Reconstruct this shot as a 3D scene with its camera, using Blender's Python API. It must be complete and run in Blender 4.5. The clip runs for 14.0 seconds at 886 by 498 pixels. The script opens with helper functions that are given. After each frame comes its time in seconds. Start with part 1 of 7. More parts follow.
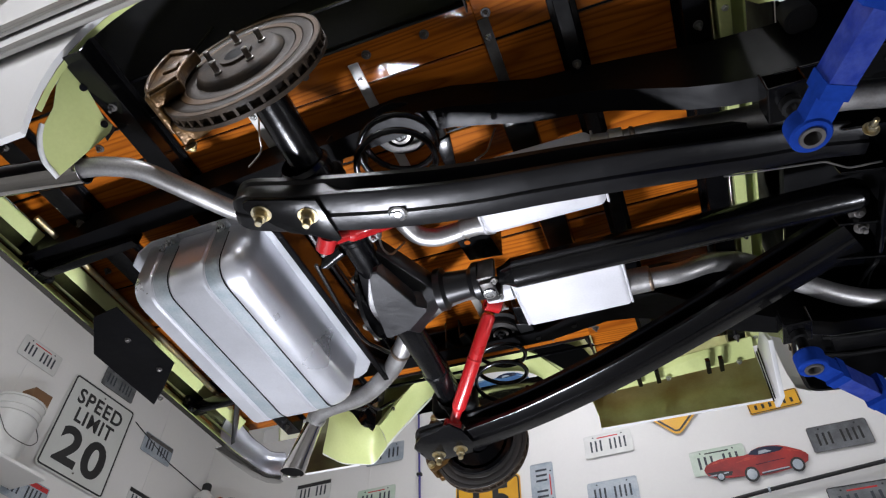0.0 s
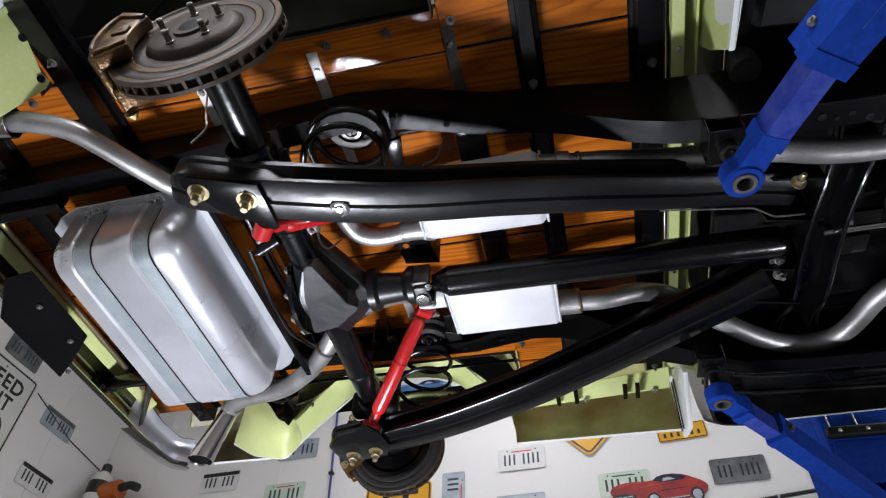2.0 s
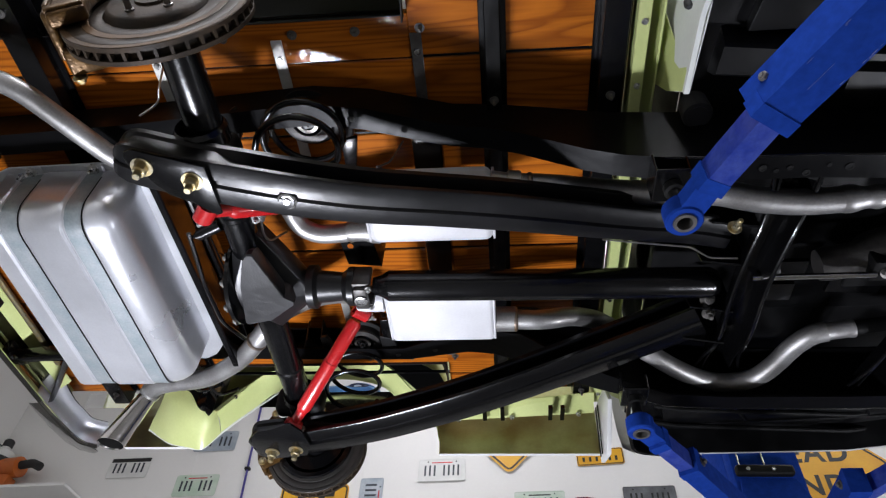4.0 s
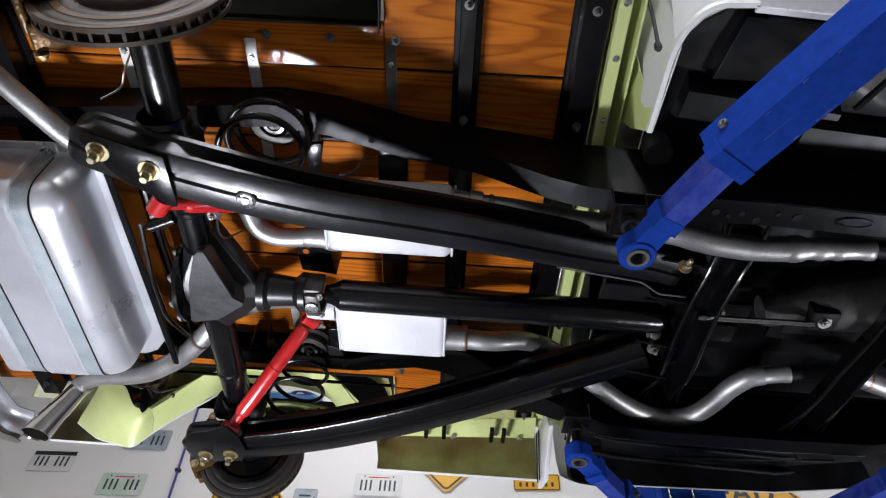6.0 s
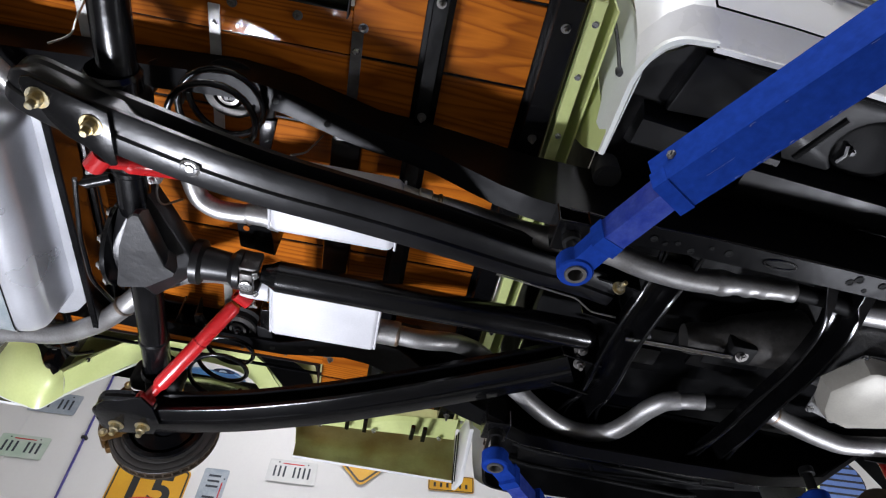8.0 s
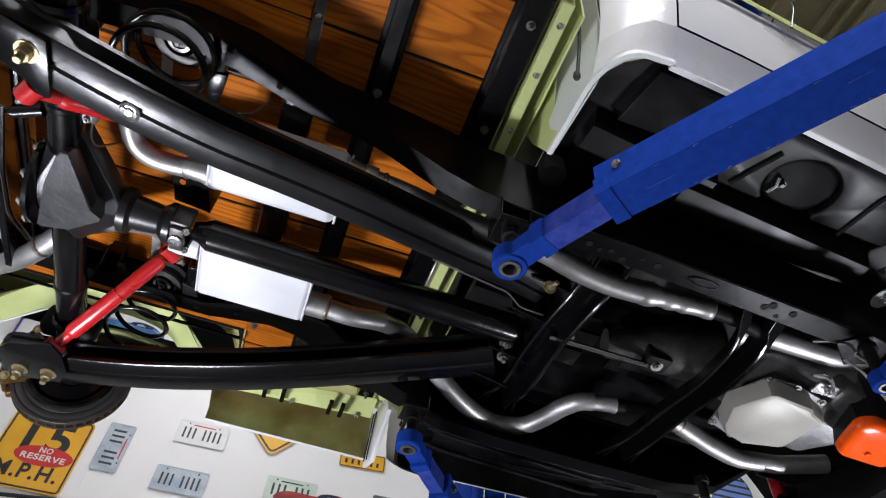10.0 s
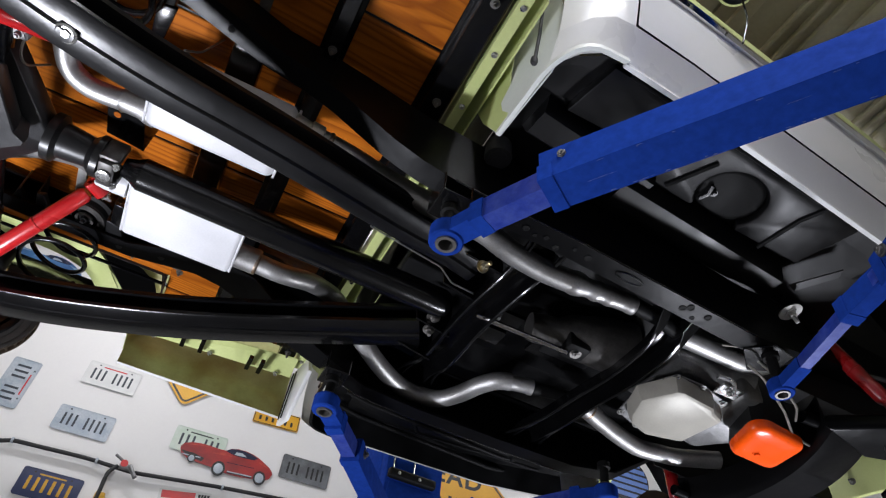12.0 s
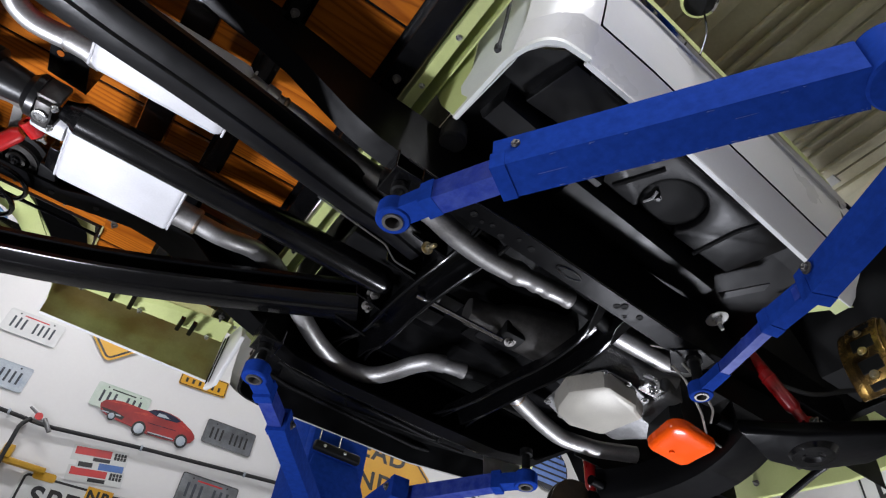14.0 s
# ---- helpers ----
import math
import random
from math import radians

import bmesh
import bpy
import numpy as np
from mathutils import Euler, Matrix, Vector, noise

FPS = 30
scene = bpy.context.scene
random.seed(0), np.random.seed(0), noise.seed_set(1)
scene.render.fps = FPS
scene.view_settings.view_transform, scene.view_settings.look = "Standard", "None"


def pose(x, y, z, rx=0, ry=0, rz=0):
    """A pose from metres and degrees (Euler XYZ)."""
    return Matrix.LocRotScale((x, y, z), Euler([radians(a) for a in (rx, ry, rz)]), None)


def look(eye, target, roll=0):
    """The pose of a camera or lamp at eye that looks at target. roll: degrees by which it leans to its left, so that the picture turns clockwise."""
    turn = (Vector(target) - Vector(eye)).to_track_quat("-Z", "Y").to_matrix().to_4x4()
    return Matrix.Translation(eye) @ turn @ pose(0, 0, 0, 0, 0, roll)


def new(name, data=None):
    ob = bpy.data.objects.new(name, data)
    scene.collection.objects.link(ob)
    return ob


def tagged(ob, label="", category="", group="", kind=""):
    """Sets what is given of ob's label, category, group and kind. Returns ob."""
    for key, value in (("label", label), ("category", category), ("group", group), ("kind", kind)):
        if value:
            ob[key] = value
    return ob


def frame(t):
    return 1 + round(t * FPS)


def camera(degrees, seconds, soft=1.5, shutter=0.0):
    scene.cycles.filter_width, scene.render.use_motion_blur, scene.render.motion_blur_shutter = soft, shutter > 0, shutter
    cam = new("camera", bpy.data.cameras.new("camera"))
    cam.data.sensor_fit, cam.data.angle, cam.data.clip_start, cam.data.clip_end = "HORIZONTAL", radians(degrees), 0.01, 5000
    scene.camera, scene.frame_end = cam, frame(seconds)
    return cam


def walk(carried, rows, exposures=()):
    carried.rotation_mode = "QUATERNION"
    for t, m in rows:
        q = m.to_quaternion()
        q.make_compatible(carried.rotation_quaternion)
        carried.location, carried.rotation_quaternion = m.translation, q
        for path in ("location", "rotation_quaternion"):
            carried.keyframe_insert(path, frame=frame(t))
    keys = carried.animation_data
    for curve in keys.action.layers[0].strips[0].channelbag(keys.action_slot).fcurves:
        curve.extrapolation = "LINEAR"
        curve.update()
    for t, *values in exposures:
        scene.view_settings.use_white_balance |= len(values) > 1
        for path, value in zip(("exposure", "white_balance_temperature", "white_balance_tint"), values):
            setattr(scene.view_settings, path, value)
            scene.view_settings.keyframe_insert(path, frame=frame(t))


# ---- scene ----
cam = camera(66.83, 14.0, soft=1.2)
EX, EY, EZ = 0.637, -1.231, 0.619
PATH = [(0, 135.65, -0.99, 20.86), (0.5, 135.66, -1.14, 19.22), (1, 135.81, -1.34, 16.71), (1.5, 135.97, -1.55, 14.57),
        (2, 136.19, -1.74, 12.52), (2.5, 136.32, -1.99, 10.20), (3, 136.48, -2.19, 8.43), (5.5, 138.44, -3.23, -0.40),
        (6, 138.78, -3.35, -1.62), (6.5, 138.99, -3.60, -3.74), (7, 139.15, -3.75, -5.62), (7.5, 139.22, -4.00, -8.00),
        (8, 139.08, -4.20, -10.02), (10.5, 137.92, -4.97, -20.31), (11, 137.47, -5.08, -22.00), (11.5, 137.12, -5.28, -25.35),
        (12, 136.61, -5.36, -27.23), (12.5, 136.46, -5.56, -29.32), (13, 135.98, -5.64, -31.10), (13.5, 135.78, -5.68, -32.66),
        (14, 135.62, -5.75, -34.38)]
walk(cam, [(t, pose(EX, EY, EZ, a, b, c)) for t, a, b, c in PATH])

# ---------------------------------------------------------------- light
world = bpy.data.worlds.new("garage_dusk")
scene.world = world
world.use_nodes = True
world.node_tree.nodes["Background"].inputs[0].default_value = (0.55, 0.6, 0.7, 1)
world.node_tree.nodes["Background"].inputs[1].default_value = 0.02
scene.view_settings.exposure = 0.04


def area_lamp(name, m, w, h, watts, colour=(1, 0.95, 0.88)):
    d = bpy.data.lights.new(name, "AREA")
    d.shape, d.size, d.size_y, d.energy, d.color = "RECTANGLE", w, h, watts, colour
    ob = new(name, d)
    ob.matrix_basis = m
    return ob


# tubes under the ceiling: x, y, z, watts
# all but the first are unseen, added to brighten walls and near side
TUBES = [(-1.75, -0.62, 3.7, 8), (-0.9, -2.6, 3.85, 40), (0.55, -2.3, 3.85, 80), (0.95, -3.2, 3.85, 24), (0.1, 1.75, 3.85, 22), (2.9, 1.5, 3.85, 13), (4.6, 0.4, 3.85, 20)]
for x, y, z, watts in TUBES:
    area_lamp("shop_light_glow", look((x, y, z - 0.04), (x, y, 0)) @ pose(0, 0, 0, 0, 0, 90), 0.1, 1.18, watts, (0.96, 0.965, 1.04))
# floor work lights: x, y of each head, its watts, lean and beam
# second pair: unseen, inferred from highlights, added and narrowed to light the front underside
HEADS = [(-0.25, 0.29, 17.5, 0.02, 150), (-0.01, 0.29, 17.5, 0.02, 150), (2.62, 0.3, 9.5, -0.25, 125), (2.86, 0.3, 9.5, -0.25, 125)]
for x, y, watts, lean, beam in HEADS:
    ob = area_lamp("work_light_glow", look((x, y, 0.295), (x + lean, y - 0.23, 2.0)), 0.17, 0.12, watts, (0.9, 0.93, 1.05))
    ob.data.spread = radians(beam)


# ---------------------------------------------------------------- materials
def mat(name, base, rough=0.5, metal=0.0, vary=0.25, scale=6.0, fine=90.0, bump=0.05, coat=0.0, second=None, rvary=0.12, spec=0.5, wave=0.0, wscale=28.0):
    """Base colour broken up by a large stain noise and a fine grain, with bump and uneven roughness."""
    m = bpy.data.materials.new(name)
    m.use_nodes = True
    nt = m.node_tree
    b = nt.nodes["Principled BSDF"]
    tc = nt.nodes.new("ShaderNodeTexCoord")
    oi = nt.nodes.new("ShaderNodeObjectInfo")
    add = nt.nodes.new("ShaderNodeVectorMath")
    add.operation = "ADD"
    nt.links.new(tc.outputs["Object"], add.inputs[0])
    nt.links.new(oi.outputs["Location"], add.inputs[1])
    n1, n2 = nt.nodes.new("ShaderNodeTexNoise"), nt.nodes.new("ShaderNodeTexNoise")
    n1.inputs["Scale"].default_value, n1.inputs["Detail"].default_value = scale, 5
    n2.inputs["Scale"].default_value, n2.inputs["Detail"].default_value = fine, 3
    for n in (n1, n2):
        nt.links.new(add.outputs[0], n.inputs["Vector"])
    mix = nt.nodes.new("ShaderNodeMixRGB")
    c2 = second or tuple(max(0.0, c * (1 - vary)) for c in base)
    ramp = nt.nodes.new("ShaderNodeValToRGB")
    ramp.color_ramp.elements[0].position, ramp.color_ramp.elements[1].position = 0.35, 0.68
    nt.links.new(n1.outputs["Fac"], ramp.inputs[0])
    nt.links.new(ramp.outputs[0], mix.inputs[0])
    mix.inputs[1].default_value, mix.inputs[2].default_value = (*c2, 1), (*base, 1)
    grain = nt.nodes.new("ShaderNodeMixRGB")
    grain.blend_type = "MULTIPLY"
    grain.inputs[0].default_value = min(1.0, vary)
    nt.links.new(mix.outputs[0], grain.inputs[1])
    nt.links.new(n2.outputs["Fac"], grain.inputs[2])
    lift = nt.nodes.new("ShaderNodeMixRGB")
    lift.blend_type = "ADD"
    lift.inputs[0].default_value = 0.0
    nt.links.new(grain.outputs[0], lift.inputs[1])
    nt.links.new(lift.outputs[0], b.inputs["Base Color"])
    mr = nt.nodes.new("ShaderNodeMapRange")
    mr.inputs["To Min"].default_value, mr.inputs["To Max"].default_value = max(0.03, rough - rvary), min(1.0, rough + rvary)
    nt.links.new(n1.outputs["Fac"], mr.inputs["Value"])
    nt.links.new(mr.outputs[0], b.inputs["Roughness"])
    b.inputs["Metallic"].default_value = metal
    b.inputs["Specular IOR Level"].default_value = spec
    b.inputs["Coat Weight"].default_value = coat
    b.inputs["Coat Roughness"].default_value = 0.08
    if bump:
        bp = nt.nodes.new("ShaderNodeBump")
        bp.inputs["Strength"].default_value, bp.inputs["Distance"].default_value = min(1.0, bump * 4), 0.002
        nt.links.new(n2.outputs["Fac"], bp.inputs["Height"])
        nt.links.new(bp.outputs[0], b.inputs["Normal"])
        if wave:
            # slow dents and flow marks under the fine grain
            n3, wp = nt.nodes.new("ShaderNodeTexNoise"), nt.nodes.new("ShaderNodeBump")
            n3.inputs["Scale"].default_value, n3.inputs["Detail"].default_value = wscale, 2
            wp.inputs["Strength"].default_value, wp.inputs["Distance"].default_value = min(1.0, wave), 0.004
            nt.links.new(add.outputs[0], n3.inputs["Vector"])
            nt.links.new(n3.outputs["Fac"], wp.inputs["Height"])
            nt.links.new(wp.outputs[0], bp.inputs["Normal"])
    return m


def wood_mat(name, light, dark, grain_scale=1.0):
    """Varnished oak: cathedral grain along x from distorted bands, darker pores, a clear coat."""
    m = bpy.data.materials.new(name)
    m.use_nodes = True
    nt = m.node_tree
    b = nt.nodes["Principled BSDF"]
    tc, oi = nt.nodes.new("ShaderNodeTexCoord"), nt.nodes.new("ShaderNodeObjectInfo")
    mp = nt.nodes.new("ShaderNodeMapping")
    mp.inputs["Scale"].default_value = (0.3 * grain_scale, 4.5 * grain_scale, 1.0)
    comb = nt.nodes.new("ShaderNodeCombineXYZ")
    mul = nt.nodes.new("ShaderNodeMath")
    mul.operation, mul.inputs[1].default_value = "MULTIPLY", 37.0
    nt.links.new(oi.outputs["Random"], mul.inputs[0])
    nt.links.new(mul.outputs[0], comb.inputs[0])
    nt.links.new(mul.outputs[0], comb.inputs[1])
    add = nt.nodes.new("ShaderNodeVectorMath")
    nt.links.new(tc.outputs["Object"], mp.inputs[0])
    nt.links.new(mp.outputs[0], add.inputs[0])
    nt.links.new(comb.outputs[0], add.inputs[1])
    wv = nt.nodes.new("ShaderNodeTexNoise")
    wv.inputs["Scale"].default_value, wv.inputs["Detail"].default_value = 1.5, 2
    nt.links.new(add.outputs[0], wv.inputs["Vector"])
    rings = nt.nodes.new("ShaderNodeMath")
    rings.operation, rings.inputs[1].default_value = "MULTIPLY", 26.0
    nt.links.new(wv.outputs["Fac"], rings.inputs[0])
    fr = nt.nodes.new("ShaderNodeMath")
    fr.operation = "FRACT"
    nt.links.new(rings.outputs[0], fr.inputs[0])
    pores = nt.nodes.new("ShaderNodeTexNoise")
    pores.inputs["Scale"].default_value, pores.inputs["Detail"].default_value = 22.0, 4
    mp2 = nt.nodes.new("ShaderNodeMapping")
    mp2.inputs["Scale"].default_value = (0.35, 7.0, 1.0)
    nt.links.new(tc.outputs["Object"], mp2.inputs[0])
    nt.links.new(mp2.outputs[0], pores.inputs["Vector"])
    ramp = nt.nodes.new("ShaderNodeValToRGB")
    ramp.color_ramp.elements[0].position, ramp.color_ramp.elements[1].position = 0.0, 0.55
    ramp.color_ramp.elements[0].color, ramp.color_ramp.elements[1].color = (*dark, 1), (*light, 1)
    ramp.color_ramp.elements.new(0.85).color = tuple(0.8 * a + 0.2 * b for a, b in zip(light, dark)) + (1,)
    ramp.color_ramp.elements.new(1.0).color = (*dark, 1)
    nt.links.new(fr.outputs[0], ramp.inputs[0])
    mix = nt.nodes.new("ShaderNodeMixRGB")
    mix.blend_type, mix.inputs[0].default_value = "MULTIPLY", 0.4
    nt.links.new(ramp.outputs[0], mix.inputs[1])
    nt.links.new(pores.outputs["Fac"], mix.inputs[2])
    nt.links.new(mix.outputs[0], b.inputs["Base Color"])
    b.inputs["Roughness"].default_value = 0.5
    b.inputs["Specular IOR Level"].default_value = 0.04
    b.inputs["Coat Weight"].default_value, b.inputs["Coat Roughness"].default_value = 0.5, 0.06
    bp = nt.nodes.new("ShaderNodeBump")
    bp.inputs["Strength"].default_value, bp.inputs["Distance"].default_value = 0.25, 0.001
    nt.links.new(pores.outputs["Fac"], bp.inputs["Height"])
    nt.links.new(bp.outputs[0], b.inputs["Normal"])
    # the varnish lies in slow runs over the grain
    run, rb = nt.nodes.new("ShaderNodeTexNoise"), nt.nodes.new("ShaderNodeBump")
    run.inputs["Scale"].default_value, run.inputs["Detail"].default_value = 34.0, 3
    rb.inputs["Strength"].default_value, rb.inputs["Distance"].default_value = 0.35, 0.002
    nt.links.new(tc.outputs["Object"], run.inputs["Vector"])
    nt.links.new(run.outputs["Fac"], rb.inputs["Height"])
    nt.links.new(bp.outputs[0], rb.inputs["Normal"])
    nt.links.new(rb.outputs[0], b.inputs["Coat Normal"])
    return m


BLACK = mat("chassis_black", (0.0035, 0.0035, 0.004), 0.2, 0, 0.3, 9, 160, 0.012, rvary=0.12, spec=0.45, wave=0.25, wscale=22)
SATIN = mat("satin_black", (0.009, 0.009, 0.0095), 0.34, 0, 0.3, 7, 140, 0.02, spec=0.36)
CAST = mat("cast_black", (0.009, 0.009, 0.01), 0.38, 0, 0.3, 12, 300, 0.05, spec=0.5, wave=0.3, wscale=30)
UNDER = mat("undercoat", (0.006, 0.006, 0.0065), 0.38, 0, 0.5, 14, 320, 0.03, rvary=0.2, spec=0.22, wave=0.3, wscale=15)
TUBBLACK = mat("tub_black", (0.02, 0.02, 0.022), 0.7, 0, 0.3, 4, 120, 0.03, spec=0.3)
ARMBLACK = mat("arm_black", (0.006, 0.006, 0.007), 0.34, 0, 0.35, 6, 150, 0.02, rvary=0.12, spec=0.4, wave=0.22, wscale=26)
RAILBLACK = mat("rail_black", (0.004, 0.004, 0.0045), 0.34, 0, 0.3, 5, 160, 0.01, rvary=0.14, spec=0.08, wave=0.45, wscale=14)
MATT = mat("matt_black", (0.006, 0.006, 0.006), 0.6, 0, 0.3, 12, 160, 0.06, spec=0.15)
RUBBER = mat("rubber", (0.02, 0.02, 0.02), 0.7, 0, 0.3, 20, 150, 0.05)
STEEL = mat("aluminised_steel", (0.66, 0.66, 0.68), 0.52, 0.25, 0.15, 8, 200, 0.03, second=(0.58, 0.58, 0.6))
PIPE = mat("exhaust_pipe", (0.5, 0.495, 0.49), 0.45, 0.85, 0.35, 12, 200, 0.04, second=(0.36, 0.35, 0.34), wave=0.2, wscale=30)
WELD = mat("heat_tinted_weld", (0.35, 0.24, 0.15), 0.4, 0.9, 0.4, 40, 200, 0.1, second=(0.25, 0.22, 0.2))
TANK = mat("galvanised_tank", (0.74, 0.75, 0.79), 0.3, 0.72, 0.1, 5, 180, 0.012, second=(0.6, 0.61, 0.64), wave=0.06, wscale=7)
FLANGE = mat("tank_flange_steel", (0.6, 0.61, 0.64), 0.36, 0.6, 0.15, 8, 180, 0.02)
STRAP = mat("tank_strap_zinc", (0.5, 0.53, 0.55), 0.45, 0.7, 0.3, 22, 180, 0.03, second=(0.4, 0.47, 0.5))
ZINC = mat("zinc_strip", (0.7, 0.69, 0.66), 0.42, 0.4, 0.2, 30, 200, 0.03)
BOLT = mat("bright_bolt", (0.65, 0.65, 0.64), 0.28, 0.95, 0.2, 50, 200, 0.02)
GOLD = mat("yellow_zinc", (0.62, 0.47, 0.2), 0.32, 0.9, 0.3, 60, 240, 0.03, second=(0.55, 0.5, 0.36))
CADMIUM = mat("gold_caliper", (0.15, 0.075, 0.016), 0.36, 0.5, 0.5, 30, 160, 0.08, second=(0.06, 0.03, 0.008), wave=0.5, wscale=60)
BRIGHTGOLD = mat("mottled_gold", (0.5, 0.3, 0.08), 0.26, 0.85, 0.4, 24, 160, 0.05, second=(0.1, 0.06, 0.025))
IRON = mat("rotor_iron", (0.06, 0.04, 0.024), 0.55, 0.1, 0.5, 22, 160, 0.08, second=(0.025, 0.019, 0.014), spec=0.25)
IRONFACE = mat("rotor_swept_face", (0.125, 0.07, 0.03), 0.42, 0.15, 0.45, 10, 160, 0.04, second=(0.05, 0.032, 0.018), spec=0.25)
IRONWORN = mat("rotor_worn_groove", (0.042, 0.03, 0.02), 0.4, 0.2, 0.4, 14, 160, 0.04, second=(0.024, 0.019, 0.014), spec=0.25)
IRONDARK = mat("rotor_inner_face", (0.055, 0.05, 0.046), 0.45, 0.1, 0.35, 14, 160, 0.04, second=(0.03, 0.028, 0.026))
YOKE = mat("dull_yoke", (0.1, 0.095, 0.09), 0.42, 0.6, 0.4, 40, 200, 0.05)
DARKGLASS = mat("dark_glass", (0.02, 0.02, 0.018), 0.12, 0, 0.1, 10, 100, 0.0)
STUD = mat("wheel_stud_steel", (0.34, 0.32, 0.3), 0.32, 0.85, 0.3, 60, 200, 0.05)
RED = mat("shock_red", (0.4, 0.01, 0.012), 0.28, 0, 0.15, 10, 160, 0.02, coat=0.5)
BLUE = mat("lift_blue", (0.01, 0.036, 0.235), 0.55, 0, 0.25, 45, 110, 0.02, rvary=0.12, spec=0.004, second=(0.012, 0.046, 0.29))
BLUEWORN = mat("lift_blue_worn", (0.012, 0.035, 0.29), 0.36, 0.05, 0.4, 40, 120, 0.02, second=(0.05, 0.08, 0.36), spec=0.2)
SCUFF = mat("scuffed_paint", (0.16, 0.2, 0.45), 0.42, 0, 0.4, 90, 300, 0.02)
ORANGE = mat("engine_orange", (0.88, 0.085, 0.001), 0.24, 0, 0.1, 10, 160, 0.02, spec=0.35)
CASTALU = mat("pan_grey", (0.42, 0.4, 0.35), 0.5, 0.2, 0.18, 9, 180, 0.04)
ALU = mat("cast_aluminium", (0.28, 0.28, 0.28), 0.42, 0.7, 0.35, 18, 160, 0.12)
CHROME = mat("chrome", (0.72, 0.72, 0.72), 0.09, 1.0, 0.05, 10, 100, 0.0, rvary=0.03)
DULLCHROME = mat("bumper_inside", (0.5, 0.5, 0.48), 0.15, 1.0, 0.3, 6, 120, 0.02, rvary=0.07)
STAINLESS = mat("polished_tip", (0.7, 0.68, 0.67), 0.1, 1.0, 0.1, 10, 100, 0.0, rvary=0.05)
GREEN = mat("green_primer", (0.58, 0.63, 0.27), 0.45, 0, 0.12, 5, 120, 0.02, coat=0.2, second=(0.5, 0.56, 0.22))
# brown second colour paints in dirt and the wood's reflection
GREENMOTTLE = mat("primer_dirt_and_reflection", (0.56, 0.6, 0.25), 0.32, 0, 0.2, 7, 120, 0.02, coat=0.4, second=(0.36, 0.3, 0.09), wave=0.3, wscale=9)
# primer with dirt, its shade put into a darker base colour
GREENSHADE = mat("dirt_and_shade_primer", (0.16, 0.16, 0.06), 0.5, 0, 0.4, 9, 120, 0.04, second=(0.07, 0.065, 0.03))
BODYWHITE = mat("body_white", (0.74, 0.74, 0.73), 0.3, 0, 0.05, 4, 120, 0.01, coat=0.6)
OVERSPRAY = mat("white_overspray", (0.68, 0.7, 0.66), 0.5, 0, 0.1, 6, 120, 0.03)
WALL = mat("painted_wall", (0.72, 0.71, 0.69), 0.7, 0, 0.05, 1.2, 60, 0.04)
CEIL = mat("painted_ceiling", (0.66, 0.64, 0.6), 0.8, 0, 0.08, 1.5, 50, 0.04)
CONC = mat("concrete", (0.19, 0.185, 0.17), 0.55, 0, 0.35, 1.5, 60, 0.06)
OAK = wood_mat("varnished_oak", (0.48, 0.138, 0.011), (0.27, 0.066, 0.0055))
WIRE = mat("steel_line", (0.5, 0.48, 0.44), 0.35, 0.9, 0.2, 30, 100, 0)
DULL = mat("dull_bolt", (0.2, 0.19, 0.18), 0.5, 0.7, 0.3, 40, 200, 0.03)


# ---------------------------------------------------------------- builders
ORIGIN = {}


def thing(name, at, label, category, group="", kind=""):
    ob = new(name)
    ob.location, ob.empty_display_size = at, 0.1
    ORIGIN[ob] = Vector(at)
    return tagged(ob, label, category, group, kind)


def part(name, bm, material, parent=None, label="", smooth=29, kind=""):
    """Links a bmesh, given in world coordinates, as one mesh object with its origin in its own middle."""
    bmesh.ops.recalc_face_normals(bm, faces=bm.faces)
    mid = Vector()
    for v in bm.verts:
        mid += v.co
    mid /= max(1, len(bm.verts))
    bmesh.ops.translate(bm, verts=bm.verts, vec=-mid)
    me = bpy.data.meshes.new(name)
    bm.to_mesh(me)
    bm.free()
    for m in material if isinstance(material, (list, tuple)) else (material,):
        me.materials.append(m)
    if smooth:
        me.polygons.foreach_set("use_smooth", [True] * len(me.polygons))
        me.set_sharp_from_angle(angle=radians(smooth))
    ob = new(name, me)
    ORIGIN[ob] = mid
    if parent:
        ob.parent = parent
        ob.location = mid - ORIGIN[parent]
    else:
        ob.location = mid
    if label:
        ob["label"] = label
    if kind:
        ob["kind"] = kind
    return ob


def bevel(bm, width=0.003, seg=2, angle=30):
    edges = [e for e in bm.edges if len(e.link_faces) == 2 and e.calc_face_angle(0) > radians(angle)]
    if width and edges:
        bmesh.ops.bevel(bm, geom=edges, offset=width, segments=seg, affect="EDGES", profile=0.5, clamp_overlap=True)
    return bm


def box(x0, x1, y0, y1, z0, z1, bev=0.003, seg=2, m=None):
    bm = bmesh.new()
    bmesh.ops.create_cube(bm, size=1, matrix=Matrix.Translation(((x0 + x1) / 2, (y0 + y1) / 2, (z0 + z1) / 2)) @ Matrix.Diagonal((x1 - x0, y1 - y0, z1 - z0, 1)))
    bevel(bm, bev, seg)
    if m:
        bmesh.ops.transform(bm, matrix=m, verts=bm.verts)
    return bm


def prism(pts, vec, bev=0.003, seg=2):
    """A flat outline pushed along vec."""
    bm = bmesh.new()
    f = bm.faces.new([bm.verts.new(p) for p in pts])
    out = bmesh.ops.extrude_face_region(bm, geom=[f])
    bmesh.ops.translate(bm, vec=vec, verts=[v for v in out["geom"] if isinstance(v, bmesh.types.BMVert)])
    bmesh.ops.recalc_face_normals(bm, faces=bm.faces)
    return bevel(bm, bev, seg)


